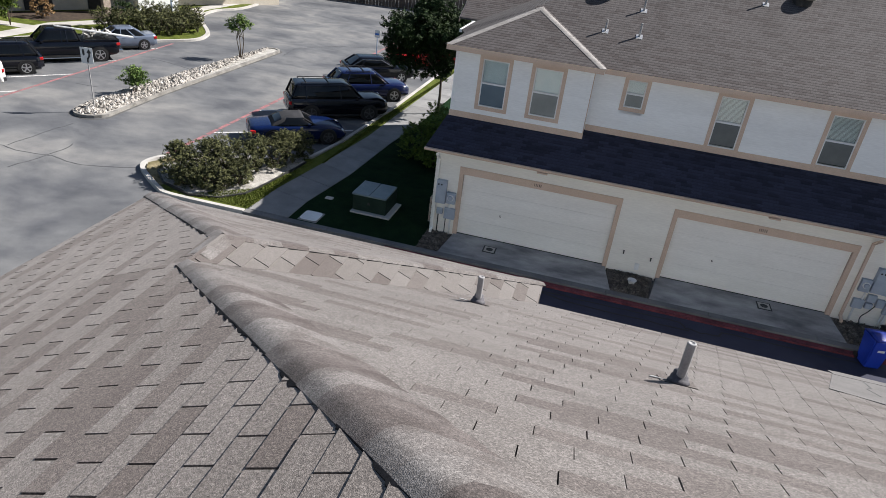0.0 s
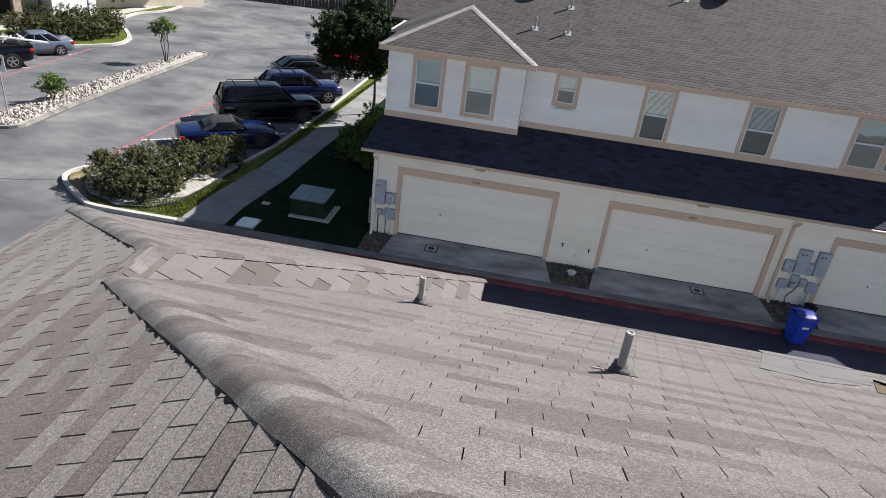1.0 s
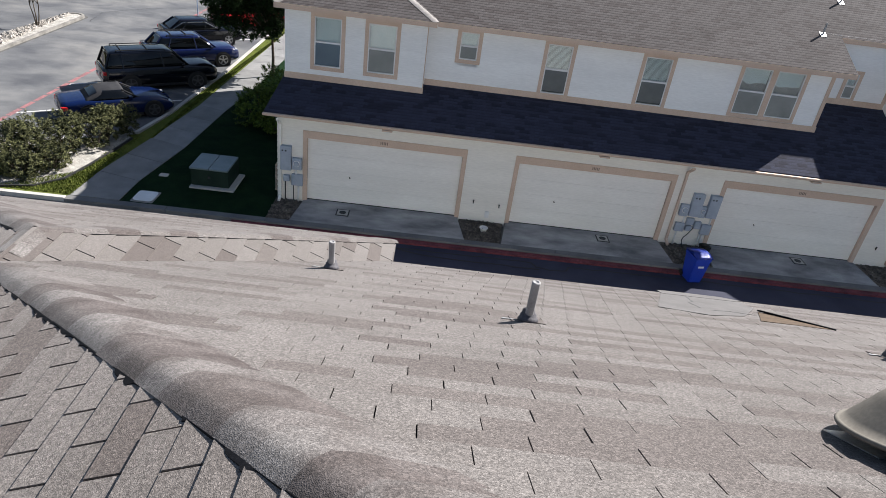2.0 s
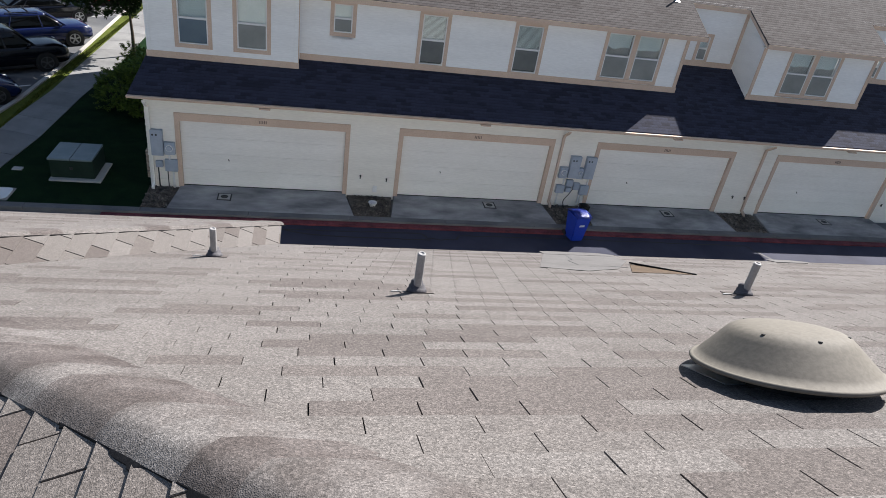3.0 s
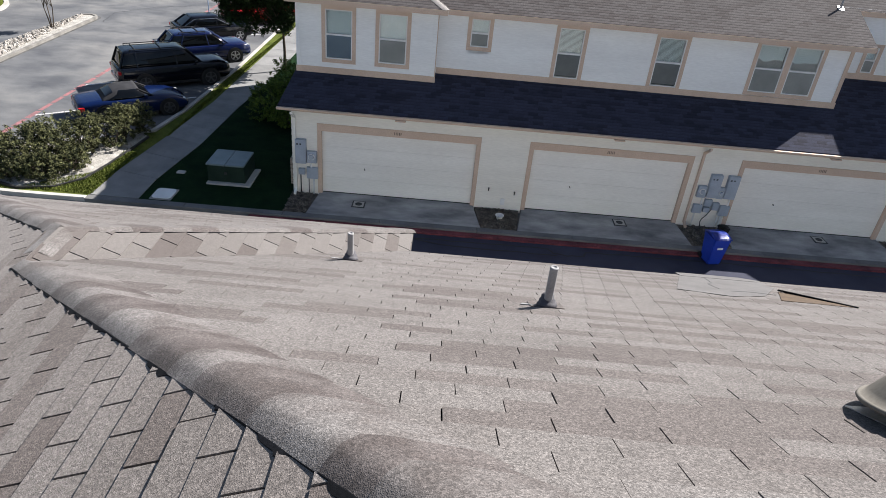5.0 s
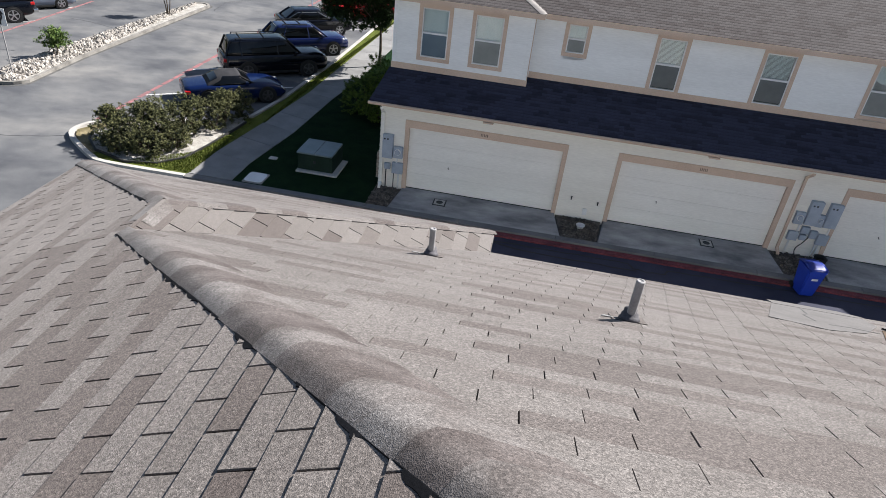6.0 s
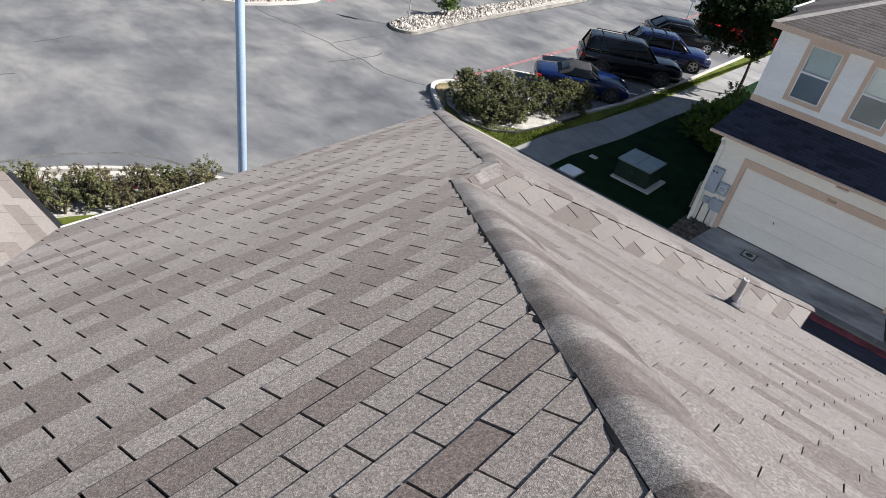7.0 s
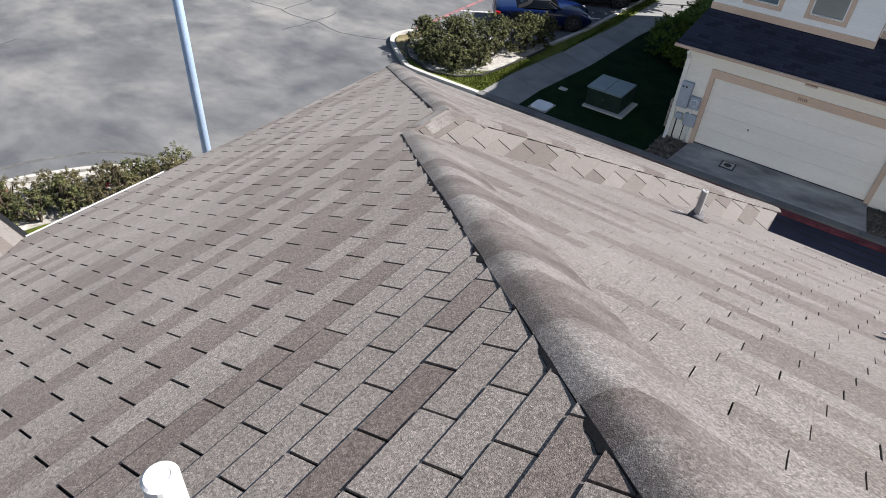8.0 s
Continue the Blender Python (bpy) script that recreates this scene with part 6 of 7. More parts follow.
def bush(name, label, clumps, leaf, count, size, seed, category="bush", group="", flowers=0):
    x, y, z = clumps[0][0]
    t = thing(name, label, category, (x, y, GZ + 0.05), group=group)
    bm = bm_new()
    for c, rad in clumps:
        stems(bm, (c[0], c[1], LZ - 0.02), [(c[0] + rad[0] * 0.5 * math.cos(a), c[1] + rad[1] * 0.5 * math.sin(a), c[2] + rad[2] * 0.3) for a in (0.3, 1.7, 2.9, 4.1, 5.4)], 0.022, 0.008)
        part("stem", bm, M["bark"], t)
        bm = bm_new()
    bm.free()
    bm = bm_new()
    for k, (c, rad) in enumerate(clumps):
        leaves(bm, c, rad, count, size, seed + k)
    part("foliage", bm, M[leaf], t)
    if flowers:
        r = random.Random(seed + 50)
        for k in range(flowers):
            c, rad = clumps[k % len(clumps)]
            a = r.uniform(0, 6.28)
            p = Vector((c[0] + rad[0] * 0.75 * math.cos(a), c[1] + rad[1] * 0.75 * math.sin(a), c[2] + rad[2] * r.uniform(0.3, 0.9)))
            bm = bm_new()
            leaves(bm, p, (0.03, 0.03, 0.02), 10, 0.05, seed + k, 0.5, 5)
            part("blossom", bm, M["flower"], t, "red blossom")
    return t


# the planted corner: pale gravel bed, dark edging and a wide dense shrub
bm = bm_new()
BED = [(-9.76, -0.2), (-9.02, -0.96), (-7.71, -1.42), (-6.7, -1.2), (-6.11, -0.47), (-5.9, 0.71), (-5.72, 2.12), (-5.62, 3.32), (-6.0, 3.75), (-6.9, 2.85), (-8.0, 2.35), (-9.6, 1.5), (-10.05, 0.6)]
flat(bm, BED, GZ, LZ + 0.012)
single("gravel_bed_corner", bm, M["white_gravel"], "pale gravel bed under the corner shrub", "gravel", kind="structure")
bm = bm_new()
strip(bm, BED[-1:] + BED[:8], 0.03, GZ, LZ + 0.07)
single("bed_edging", bm, M["bar"], "thin dark edging round the gravel bed", "edging", kind="structure")
bush("corner_shrub", "wide ragged olive-green shrub on pale gravel at the corner", [((-8.9, -0.05, 0.42), (0.75, 0.75, 0.6)), ((-8.1, -0.25, 0.5), (0.9, 0.8, 0.68)), ((-8.5, 0.7, 0.55), (0.85, 0.75, 0.65)), ((-7.5, 0.1, 0.55), (0.85, 0.85, 0.72)), ((-7.8, 1.15, 0.62), (0.9, 0.85, 0.72)), ((-6.9, 0.95, 0.58), (0.75, 0.85, 0.75)), ((-6.95, 1.95, 0.62), (0.85, 0.9, 0.75)), ((-6.4, 2.3, 0.58), (0.65, 0.9, 0.7)), ((-6.35, 3.1, 0.58), (0.6, 0.8, 0.72)), ((-6.05, 3.8, 0.5), (0.45, 0.5, 0.6)), ((-8.3, -0.75, 0.28), (0.75, 0.45, 0.4)), ((-7.35, -0.6, 0.32), (0.65, 0.5, 0.45)), ((-6.75, 0.2, 0.38), (0.5, 0.65, 0.5)), ((-7.9, 0.5, 1.0), (0.5, 0.45, 0.35)), ((-6.8, 1.5, 0.98), (0.45, 0.45, 0.32)), ((-6.3, 2.9, 0.95), (0.4, 0.4, 0.3)), ((-9.2, 0.25, 0.75), (0.35, 0.3, 0.4))], "leaf_bush", 2100, 0.050, 11)
bush("lawn_shrub", "large rounded green shrub beside the end house", [((-1.9, 6.4, 0.70), (1.0, 1.1, 0.95)), ((-1.3, 7.8, 0.80), (1.0, 1.2, 1.05)), ((-1.6, 9.2, 0.75), (0.95, 1.0, 1.0)), ((-1.0, 5.6, 0.5), (0.6, 0.7, 0.65))], "leaf_green", 2600, 0.065, 31)


def tree(name, label, base, trunk_h, crown, leaf, count, size, r0, seed, limbs=6, fork=1, category="tree"):
    t = thing(name, label, category, base)
    b = Vector(base)
    bm = bm_new()
    for k in range(fork):
        off = Vector((math.cos(k * 2.2) * 0.05, math.sin(k * 2.2) * 0.05, 0)) if fork > 1 else Vector()
        top = b + Vector((math.cos(k * 2.2) * 0.25 * (fork > 1), math.sin(k * 2.2) * 0.25 * (fork > 1), trunk_h))
        mid = (b + off).lerp(top, 0.5) + Vector((0.04, -0.03, 0))
        tube(bm, b + off, mid, r0, r0 * 0.8, 10)
        tube(bm, mid, top, r0 * 0.8, r0 * 0.6, 10)
        for j in range(limbs):
            c, rad = crown[(j + k) % len(crown)]
            q = Vector(c) + Vector((rng.uniform(-0.5, 0.5) * rad[0], rng.uniform(-0.5, 0.5) * rad[1], rng.uniform(-0.3, 0.4) * rad[2]))
            m2 = top.lerp(q, 0.5) + Vector((0, 0, 0.12))
            tube(bm, top, m2, r0 * 0.45, r0 * 0.3, 7)
            tube(bm, m2, q, r0 * 0.3, r0 * 0.12, 7)
    part("trunk", bm, M["bark"], t)
    bm = bm_new()
    for k, (c, rad) in enumerate(crown):
        leaves(bm, c, rad, count, size, seed + k, 0.35)
    part("crown", bm, M[leaf], t)
    return t


def clumps_in(centre, radii, count, lo, hi, seed):
    """Uneven clumps of a crown, some of them hanging clear of the rest."""
    r = random.Random(seed)
    out = []
    while len(out) < count:
        d = Vector((r.gauss(0, 1), r.gauss(0, 1), r.gauss(0, 1))).normalized() * r.uniform(0.45, 1.0)
        s = r.uniform(lo, hi)
        out.append(((centre[0] + d.x * radii[0], centre[1] + d.y * radii[1], centre[2] + d.z * radii[2]), (s, s, s * r.uniform(0.6, 0.85))))
    return out


tree("shade_tree", "dark broad-leaved tree on the lawn by the footpath", (-2.88, 13.2, LZ), 1.9, [((-3.5, 13.2, 3.7), (1.7, 1.5, 1.3))] + clumps_in((-3.65, 13.2, 3.75), (2.15, 1.7, 1.75), 34, 0.55, 0.95, 5), "leaf_tree", 900, 0.10, 0.085, 71, 9)
tree("island_sapling", "small bright green sapling in the rock island", (-16.52, 7.25, GZ + 0.1), 0.38, [((-16.72, 7.4, 0.78), (0.62, 0.60, 0.40))] + clumps_in((-16.72, 7.4, 0.78), (0.72, 0.68, 0.38), 9, 0.26, 0.38, 8), "leaf_light", 300, 0.065, 0.03, 91, 4, 2)
tree("island_tree", "slim many-stemmed young tree in the rock island", (-16.55, 17.1, GZ + 0.1), 1.15, [((-16.6, 17.1, 1.85), (0.52, 0.52, 0.42)), ((-16.3, 17.3, 2.0), (0.36, 0.36, 0.32)), ((-16.95, 17.0, 1.9), (0.36, 0.36, 0.32)), ((-16.6, 17.2, 2.2), (0.34, 0.34, 0.28))], "leaf_light", 420, 0.075, 0.035, 121, 4, 3)

# planting below the end slope of the near roof
bm = bm_new()
flat(bm, [(-6.0, -17.8), (0.6, -17.8), (0.6, -10.2), (-8.2, -10.6), (-9.4, -11.4), (-10.4, -12.4), (-11.0, -13.3), (-11.5, -14.9), (-11.7, -17.0), (-11.7, -18.6), (-6.0, -18.6)][::-1], GZ - 0.02, LZ - 0.03)
single("bed_front", bm, M["white_gravel"], "pale gravel ground before the near house", "gravel", kind="structure")
bm = bm_new()
strip(bm, eased([(-4.5, -10.0), (-8.3, -10.45), (-9.5, -11.35), (-10.5, -12.4), (-11.05, -13.25), (-11.45, -14.05), (-11.65, -15.0), (-11.8, -17.0), (-11.8, -18.6)]), 0.07, GZ - 0.05, KZ)
single("kerb_front", bm, M["concrete_pale"], "pale curved kerb before the near house", "kerb", kind="structure")
bm = bm_new()
strip(bm, eased([(-8.6, -9.9), (-10.15, -11.0), (-10.85, -11.4), (-11.4, -11.9), (-12.05, -13.0), (-12.4, -14.0), (-12.55, -15.0), (-12.7, -17.0)]), 0.06, GZ - 0.02, GZ + 0.004)
single("gutter_grime", bm, M["kerb_grime"], "dark curved grime line in the gutter", "stain", kind="structure")
bm = bm_new()
flat(bm, [(-9.45, -15.6), (-9.15, -14.5), (-8.55, -13.2), (-8.0, -13.4), (-8.6, -15.6)], GZ, LZ - 0.006)
single("grass_patch", bm, M["grass_dry"], "small patch of grass beside the rose bed", "lawn", kind="structure")
bm = bm_new()
flat(bm, [(-9.7, -16.6), (-8.6, -14.2), (-7.6, -11.8), (-7.4, -10.6), (-8.4, -10.7), (-9.3, -11.5), (-10.3, -12.5), (-11.2, -14.6), (-11.5, -16.6)], GZ, LZ - 0.012)
single("gravel_bed_front", bm, M["white_gravel"], "pale gravel bed under the rose bushes", "gravel", kind="structure")
bm = bm_new()
strip(bm, [(-9.5, -16.6), (-8.4, -14.2), (-7.4, -11.8), (-7.1, -10.5)], 0.04, GZ, LZ + 0.05)
single("bed_edging_front", bm, M["bar"], "dark edging board of the rose bed", "edging", kind="structure")
k = 0
for i in range(9):
    for j in range(3):
        f = i / 8
        x = -11.2 + 2.55 * f + j * 0.42 + rng.uniform(-0.2, 0.2)
        y = -15.6 + 4.4 * f - j * 0.28 + rng.uniform(-0.2, 0.2)
        s = rng.uniform(0.8, 1.2)
        clumps = [((x, y, 0.24 * s), (0.46 * s, 0.46 * s, 0.28 * s)), ((x + 0.15, y + 0.1, 0.42 * s), (0.32 * s, 0.32 * s, 0.24 * s))]
        if k % 6 == 2:
            clumps.append(((x - 0.05, y, 0.74 * s), (0.16, 0.16, 0.28)))
        bush("rose_bush", "leafy brownish-green rose bush with a few red blossoms", clumps, ("leaf_bush", "leaf_rose", "leaf_light")[int(rng.random() * 2.12)], 340, 0.044, 200 + 7 * k, group="rose bushes", flowers=1 if k % 13 == 7 else 0)
        k += 1
for x, y, seed in ((-22.56, 1.3, 131), (-24.65, -13.65, 141)):
    tree("island_tree", "slim grey many-stemmed tree in a rounded rock island", (x, y, GZ + 0.1), 1.7, [((x - 0.1, y, 2.6), (0.6, 0.6, 0.5)), ((x - 0.5, y + 0.2, 3.0), (0.6, 0.6, 0.5)), ((x + 0.2, y - 0.3, 3.1), (0.55, 0.55, 0.5))], "leaf_light", 420, 0.075, 0.05, seed, 4, 3)

# short grass on the verge, densest where the sun strikes it
bm = bm_new()
for _ in range(36000):
    y = rng.uniform(-1.4, 24) if rng.random() < 0.6 else rng.uniform(-1.4, 1.9)
    if y < 3.6:
        x = rng.uniform(-8.6, -5.4)
        if y > -0.7 + (x + 7) * 0.9 and x < -5.9:
            continue
    else:
        x = rng.uniform(max(-5.03, -5.25 + 0.05 * max(0.0, y - 6.4)), -4.9 + min(1, (y - 6) / 14) * 0.45)
    # fewer blades along the shaded stretch, thinned to make it read darker
    if 1.9 < y < 8.8 and rng.random() < 0.6:
        continue
    h, a = rng.uniform(0.04, 0.09), rng.uniform(0, 6.28)
    p = Vector((x, y, LZ - 0.01))
    d = Vector((math.cos(a), math.sin(a), 0))
    bm.faces.new([bm.verts.new(q) for q in (p - d * 0.018, p + d * 0.018, p + Vector((rng.uniform(-0.03, 0.03), rng.uniform(-0.03, 0.03), h)))])
single("grass_blades", bm, M["blade"], "short green grass blades on the verge", "grass", kind="stuff")

# ---- fittings on the lawn ----
t = thing("transformer", "green steel transformer cabinet on a concrete pad in the lawn", "transformer", (-1.75, 0.6, LZ))
part("pad", boxed(-2.36, -0.93, -0.06, 1.32, LZ - 0.1, LZ + 0.05, bevel=0.02), M["concrete_pale"], t)
part("cabinet", boxed(-2.33, -1.12, 0.10, 1.30, LZ + 0.05, LZ + 0.62, bevel=0.02), M["box_green"], t)
for x0, x1 in ((-2.36, -1.745), (-1.735, -1.13)):
    part("lid", boxed(x0, x1, 0.07, 1.31, LZ + 0.62, LZ + 0.68, bevel=0.02), M["box_lid"], t, "green lid, paled for the sky light on its top")
part("lock", boxed(-1.78, -1.70, 0.075, 0.10, LZ + 0.33, LZ + 0.41, bevel=0.004), M["bar"], t)
t = thing("meter_pit", "large pale rectangular pit lid flush in the lawn", "pit lid", (-3.35, -1.0, LZ))
part("rim", boxed(-3.70, -3.00, -1.40, -0.60, LZ - 0.1, LZ + 0.02, bevel=0.06), M["concrete"], t)
part("lid", flat(bm_new(), arc(-3.18, -0.80, 0.13, 0.13, 0, 90, 5) + arc(-3.52, -0.80, 0.13, 0.13, 90, 180, 5) + arc(-3.52, -1.20, 0.13, 0.13, 180, 270, 5) + arc(-3.18, -1.20, 0.13, 0.13, 270, 360, 5), LZ - 0.05, LZ + 0.04), M["sign_white"], t)
t = thing("valve_box", "small pale valve box in the lawn", "valve box", (-3.43, 0.65, LZ))
part("lid", boxed(-3.57, -3.29, 0.55, 0.76, LZ - 0.1, LZ + 0.03, bevel=0.02), M["concrete_pale"], t)

# ---- signs and pole ----
t = thing("light_pole", "tall round galvanised light pole before the house", "light pole", (-2.23, -14.37, LZ))
bm = bm_new()
tube(bm, (-2.23, -14.37, GZ), (-2.23, -14.37, 11.5), 0.068, 0.054, 28)
part("pole", bm, M["pole"], t, smooth=True)
bm = bm_new()
lathe(bm, [(0.16, 0), (0.16, 0.03), (0.10, 0.06)], (-2.23, -14.37, LZ - 0.03), 24)
part("base_plate", bm, M["pole"], t)
t = thing("traffic_sign", "white sign with a bent black arrow on a steel post", "road sign", (-16.29, 4.40, GZ + 0.1))
bm = bm_new()
tube(bm, (-16.29, 4.40, GZ), (-16.29, 4.40, 2.64), 0.026, n=12)
part("post", bm, M["grey_pipe"], t)
SQ = pose(-16.27, 4.365, 2.31, 0, 0, 12) @ Matrix.Diagonal((0.80, 1, 0.80, 1))


def on_plate(bm, pts, y0, y1):
    ring = [SQ @ Vector((x, y0, z)) for x, z in pts]
    low = [SQ @ Vector((x, y1, z)) for x, z in pts]
    a, b = [bm.verts.new(p) for p in ring], [bm.verts.new(p) for p in low]
    bm.faces.new(a)
    bm.faces.new(b[::-1])
    for k in range(len(a)):
        bm.faces.new((a[k], b[k], b[(k + 1) % len(a)], a[(k + 1) % len(a)]))
    return bm


plate = part("plate", on_plate(bm_new(), [(-0.33, -0.42), (0.33, -0.42), (0.33, 0.42), (-0.33, 0.42)], -0.006, 0.006), M["sign_white"], t)
part("island_mark", on_plate(bm_new(), [(-0.22, 0.05), (-0.16, -0.02), (-0.10, 0.05), (-0.10, 0.30), (-0.16, 0.34), (-0.22, 0.30)], -0.012, -0.007), M["bar"], plate, "black island mark")
part("arrow", on_plate(bm_new(), [(-0.02, -0.36), (0.06, -0.36), (0.07, -0.20), (0.18, -0.02), (0.18, 0.14), (0.27, 0.14), (0.14, 0.36), (0.01, 0.14), (0.10, 0.14), (0.10, 0.02), (-0.01, -0.16)], -0.012, -0.007), M["bar"], plate, "black bent arrow")
t = thing("parking_sign", "small blue and white parking sign on a thin post", "parking sign", (-9.48, 21.8, GZ))
bm = bm_new()
tube(bm, (-9.48, 21.8, GZ), (-9.48, 21.8, 2.05), 0.03, n=10)
part("post", bm, M["pole"], t)
part("plate", boxed(-9.66, -9.30, 21.745, 21.765, 1.58, 2.06, bevel=0.004), M["sign_white"], t)
part("panel", boxed(-9.62, -9.34, 21.736, 21.743, 1.74, 1.86, bevel=0.002), M["sign_blue"], t, "blue panel")
t = thing("thin_post", "thin grey lamp post behind the far hedge", "post", (-26.1, 24.0, GZ))
bm = bm_new()
tube(bm, (-26.1, 24.0, GZ), (-26.1, 24.0, 4.5), 0.06, n=12)
part("pole", bm, M["pole"], t)

# ---- far side of the car park ----
FAR_KERB = eased([(-27.9, 8), (-28.6, 11.0), (-28.5, 13.6), (-24.2, 16.3), (-22.7, 18.1), (-21.5, 19.8), (-21.7, 21.4), (-22.5, 22.8), (-24.4, 25.1), (-25.9, 27.1), (-26.6, 30.4), (-25.8, 34.0), (-27.5, 44)])
bm = bm_new()
flat(bm, [(-60, 8)] + FAR_KERB + [(-60, 50)], GZ - 0.05, LZ)
single("far_lawn", bm, M["grass_dry"], "sunlit lawn across the car park", "lawn", kind="structure")
bm = bm_new()
strip(bm, FAR_KERB, 0.13, GZ - 0.05, KZ)
single("far_kerb", bm, M["concrete_pale"], "sunlit pale kerb across the car park", "kerb", kind="structure")
bm = bm_new()
strip(bm, [(-38, 7.0), (-31.5, 10.0), (-29.9, 11.6), (-29.9, 14.2), (-30.1, 17.2), (-28.6, 20.5)], 0.62, GZ, LZ + 0.02)
strip(bm, [(-36.5, 15.9), (-33.2, 15.3), (-30.4, 15.6)], 0.5, GZ, LZ + 0.022)
strip(bm, [(-25.9, 26.0), (-27.6, 29.4), (-27.4, 34.8), (-29.0, 43.0)], 0.55, GZ, LZ + 0.024)
single("far_pavement", bm, M["concrete_pale"], "sunlit pale footpaths across the car park", "footpath", kind="structure")
bm = bm_new()
flat(bm, [(-36.0, 16.6), (-31.0, 17.6), (-29.6, 21.0), (-28.8, 24.6), (-30.6, 24.4)], GZ, LZ + 0.010)
single("far_mulch", bm, M["mulch"], "dark mulch bed along the far house", "mulch", kind="structure")
for k, (x, y) in enumerate(((-26.9, 18.3), (-25.6, 18.4), (-24.3, 18.9), (-23.3, 19.9), (-23.0, 21.3), (-23.9, 22.7), (-24.8, 21.2), (-26.0, 20.4), (-25.2, 23.6), (-26.6, 22.6))):
    bush("far_hedge", "loose olive-green hedge shrub inside the far kerb", [((x, y, 0.5), (0.85, 0.8, 0.62)), ((x - 0.6, y + 0.4, 0.65), (0.7, 0.7, 0.7)), ((x + 0.4, y + 0.5, 0.7), (0.45, 0.45, 0.65))], "leaf_bush", 520, 0.085, 400 + 5 * k, group="far hedge")
bush("rust_shrub", "round rust-coloured shrub on the far lawn", [((-32.1, 18.4, 0.55), (0.72, 0.72, 0.58))], "leaf_rust", 800, 0.075, 480)
bush("far_bush", "round dark green bush by the far house", [((-28.3, 21.6, 0.6), (0.9, 0.9, 0.75))], "leaf_tree", 800, 0.09, 485, group="far bushes")
bush("far_bush", "green bush beside the far footpath", [((-29.4, 31.5, 0.7), (1.1, 1.3, 0.9)), ((-29.2, 33.2, 0.6), (0.9, 0.9, 0.7))], "leaf_bush", 700, 0.10, 490, group="far bushes")
bush("far_bush", "tall green bush behind the brick column", [((-31.9, 13.6, 1.0), (0.8, 0.8, 1.2)), ((-32.0, 12.8, 1.9), (0.9, 0.9, 1.0)), ((-31.7, 14.5, 1.35), (0.8, 0.8, 0.8)), ((-31.5, 15.2, 1.7), (0.75, 0.7, 0.6)), ((-32.3, 13.6, 2.2), (1.0, 1.0, 0.8))], "leaf_green", 1300, 0.11, 495, group="far bushes")
tree("far_tree", "slim many-stemmed green tree near the brick column", (-29.15, 9.6, LZ), 2.0, [((-29.4, 9.7, 3.3), (1.4, 1.3, 0.9)), ((-30.6, 10.6, 3.0), (1.1, 1.1, 0.9)), ((-28.9, 8.8, 3.8), (1.1, 1.1, 0.9))], "leaf_bush", 1500, 0.10, 0.06, 500, 4, 3)
house2 = thing("far_house", "tan stucco house with a shaded porch across the car park", "house", (-30, 24.8, 0))
HM = pose(-30.0, 24.8, 0, 0, 0, 60)


def turned(*b, bevel=0.0):
    bm = boxed(*b, bevel=bevel)
    bmesh.ops.transform(bm, matrix=HM, verts=bm.verts)
    return bm


part("wall", turned(-16, 0, 1.2, 9, GZ, 5.6), M["stone_wall"], house2)
part("wall", turned(0.3, 3.4, -0.3, 9, GZ, 5.6), M["siding"], house2, "pale sunlit siding")
part("wall", turned(3.4, 14, 2.2, 9, GZ, 5.6), M["stone_wall"], house2)
part("porch_roof", turned(-16.4, 0.29, -0.9, 1.19, 2.75, 2.95), M["shingle_far_side"], house2)
part("roof", turned(-16.6, 14.5, -0.8, 9.6, 5.6, 5.8), M["shingle_far_side"], house2)
for x in (-12.0, -2.1):
    part("porch_column", turned(x - 0.25, x + 0.25, -0.75, -0.25, GZ, 2.75, bevel=0.02), M["brick"], house2)
for x, w in ((-13.5, 1.6), (-9.6, 1.0), (-6.0, 1.8), (-2.2, 1.1)):
    op = part("doorway", turned(x - w / 2, x + w / 2, 1.15, 1.198, 0.0, 2.2), M["black"], house2, "dark doorway")
    part("frame", turned(x - w / 2 - 0.1, x + w / 2 + 0.1, 1.12, 1.149, 2.2, 2.35), M["trim"], op)
for x, y in ((-29.25, 10.45), (-31.6, 8.6)):
    c = thing("brick_column", "square buff brick column with a stone cap", "brick column", (x, y, LZ), group="brick columns")
    for k in range(18):
        r = 0.25 + 0.004 * (k % 2)
        part("brick_course", boxed(x - r, x + r, y - r, y + r, LZ + k * 0.078, LZ + k * 0.078 + 0.068, bevel=0.006), M["brick"], c)
    part("cap", boxed(x - 0.30, x + 0.30, y - 0.30, y + 0.30, LZ + 18 * 0.078 - 0.01, LZ + 18 * 0.078 + 0.08, bevel=0.02), M["concrete_pale"], c)
wall_low = thing("garden_wall", "low sunlit buff brick wall behind the slim tree", "wall", (-32.2, 10.6, LZ))
WM = pose(-32.2, 10.6, LZ, 0, 0, 68)
for k in range(17):
    bm = boxed(-1.9, 1.3, -0.11 - 0.004 * (k % 2), 0.11, k * 0.078, k * 0.078 + 0.068, bevel=0.005)
    bmesh.ops.transform(bm, matrix=WM, verts=bm.verts)
    part("brick_course", bm, M["brick"], wall_low)
bm = boxed(-1.94, 1.34, -0.15, 0.15, 17 * 0.078 - 0.008, 17 * 0.078 + 0.06, bevel=0.015)
bmesh.ops.transform(bm, matrix=WM, verts=bm.verts)
part("coping", bm, M["concrete_pale"], wall_low)
fence = thing("far_fence", "long dark wooden fence at the end of the car park", "fence", (-15, 47, GZ))
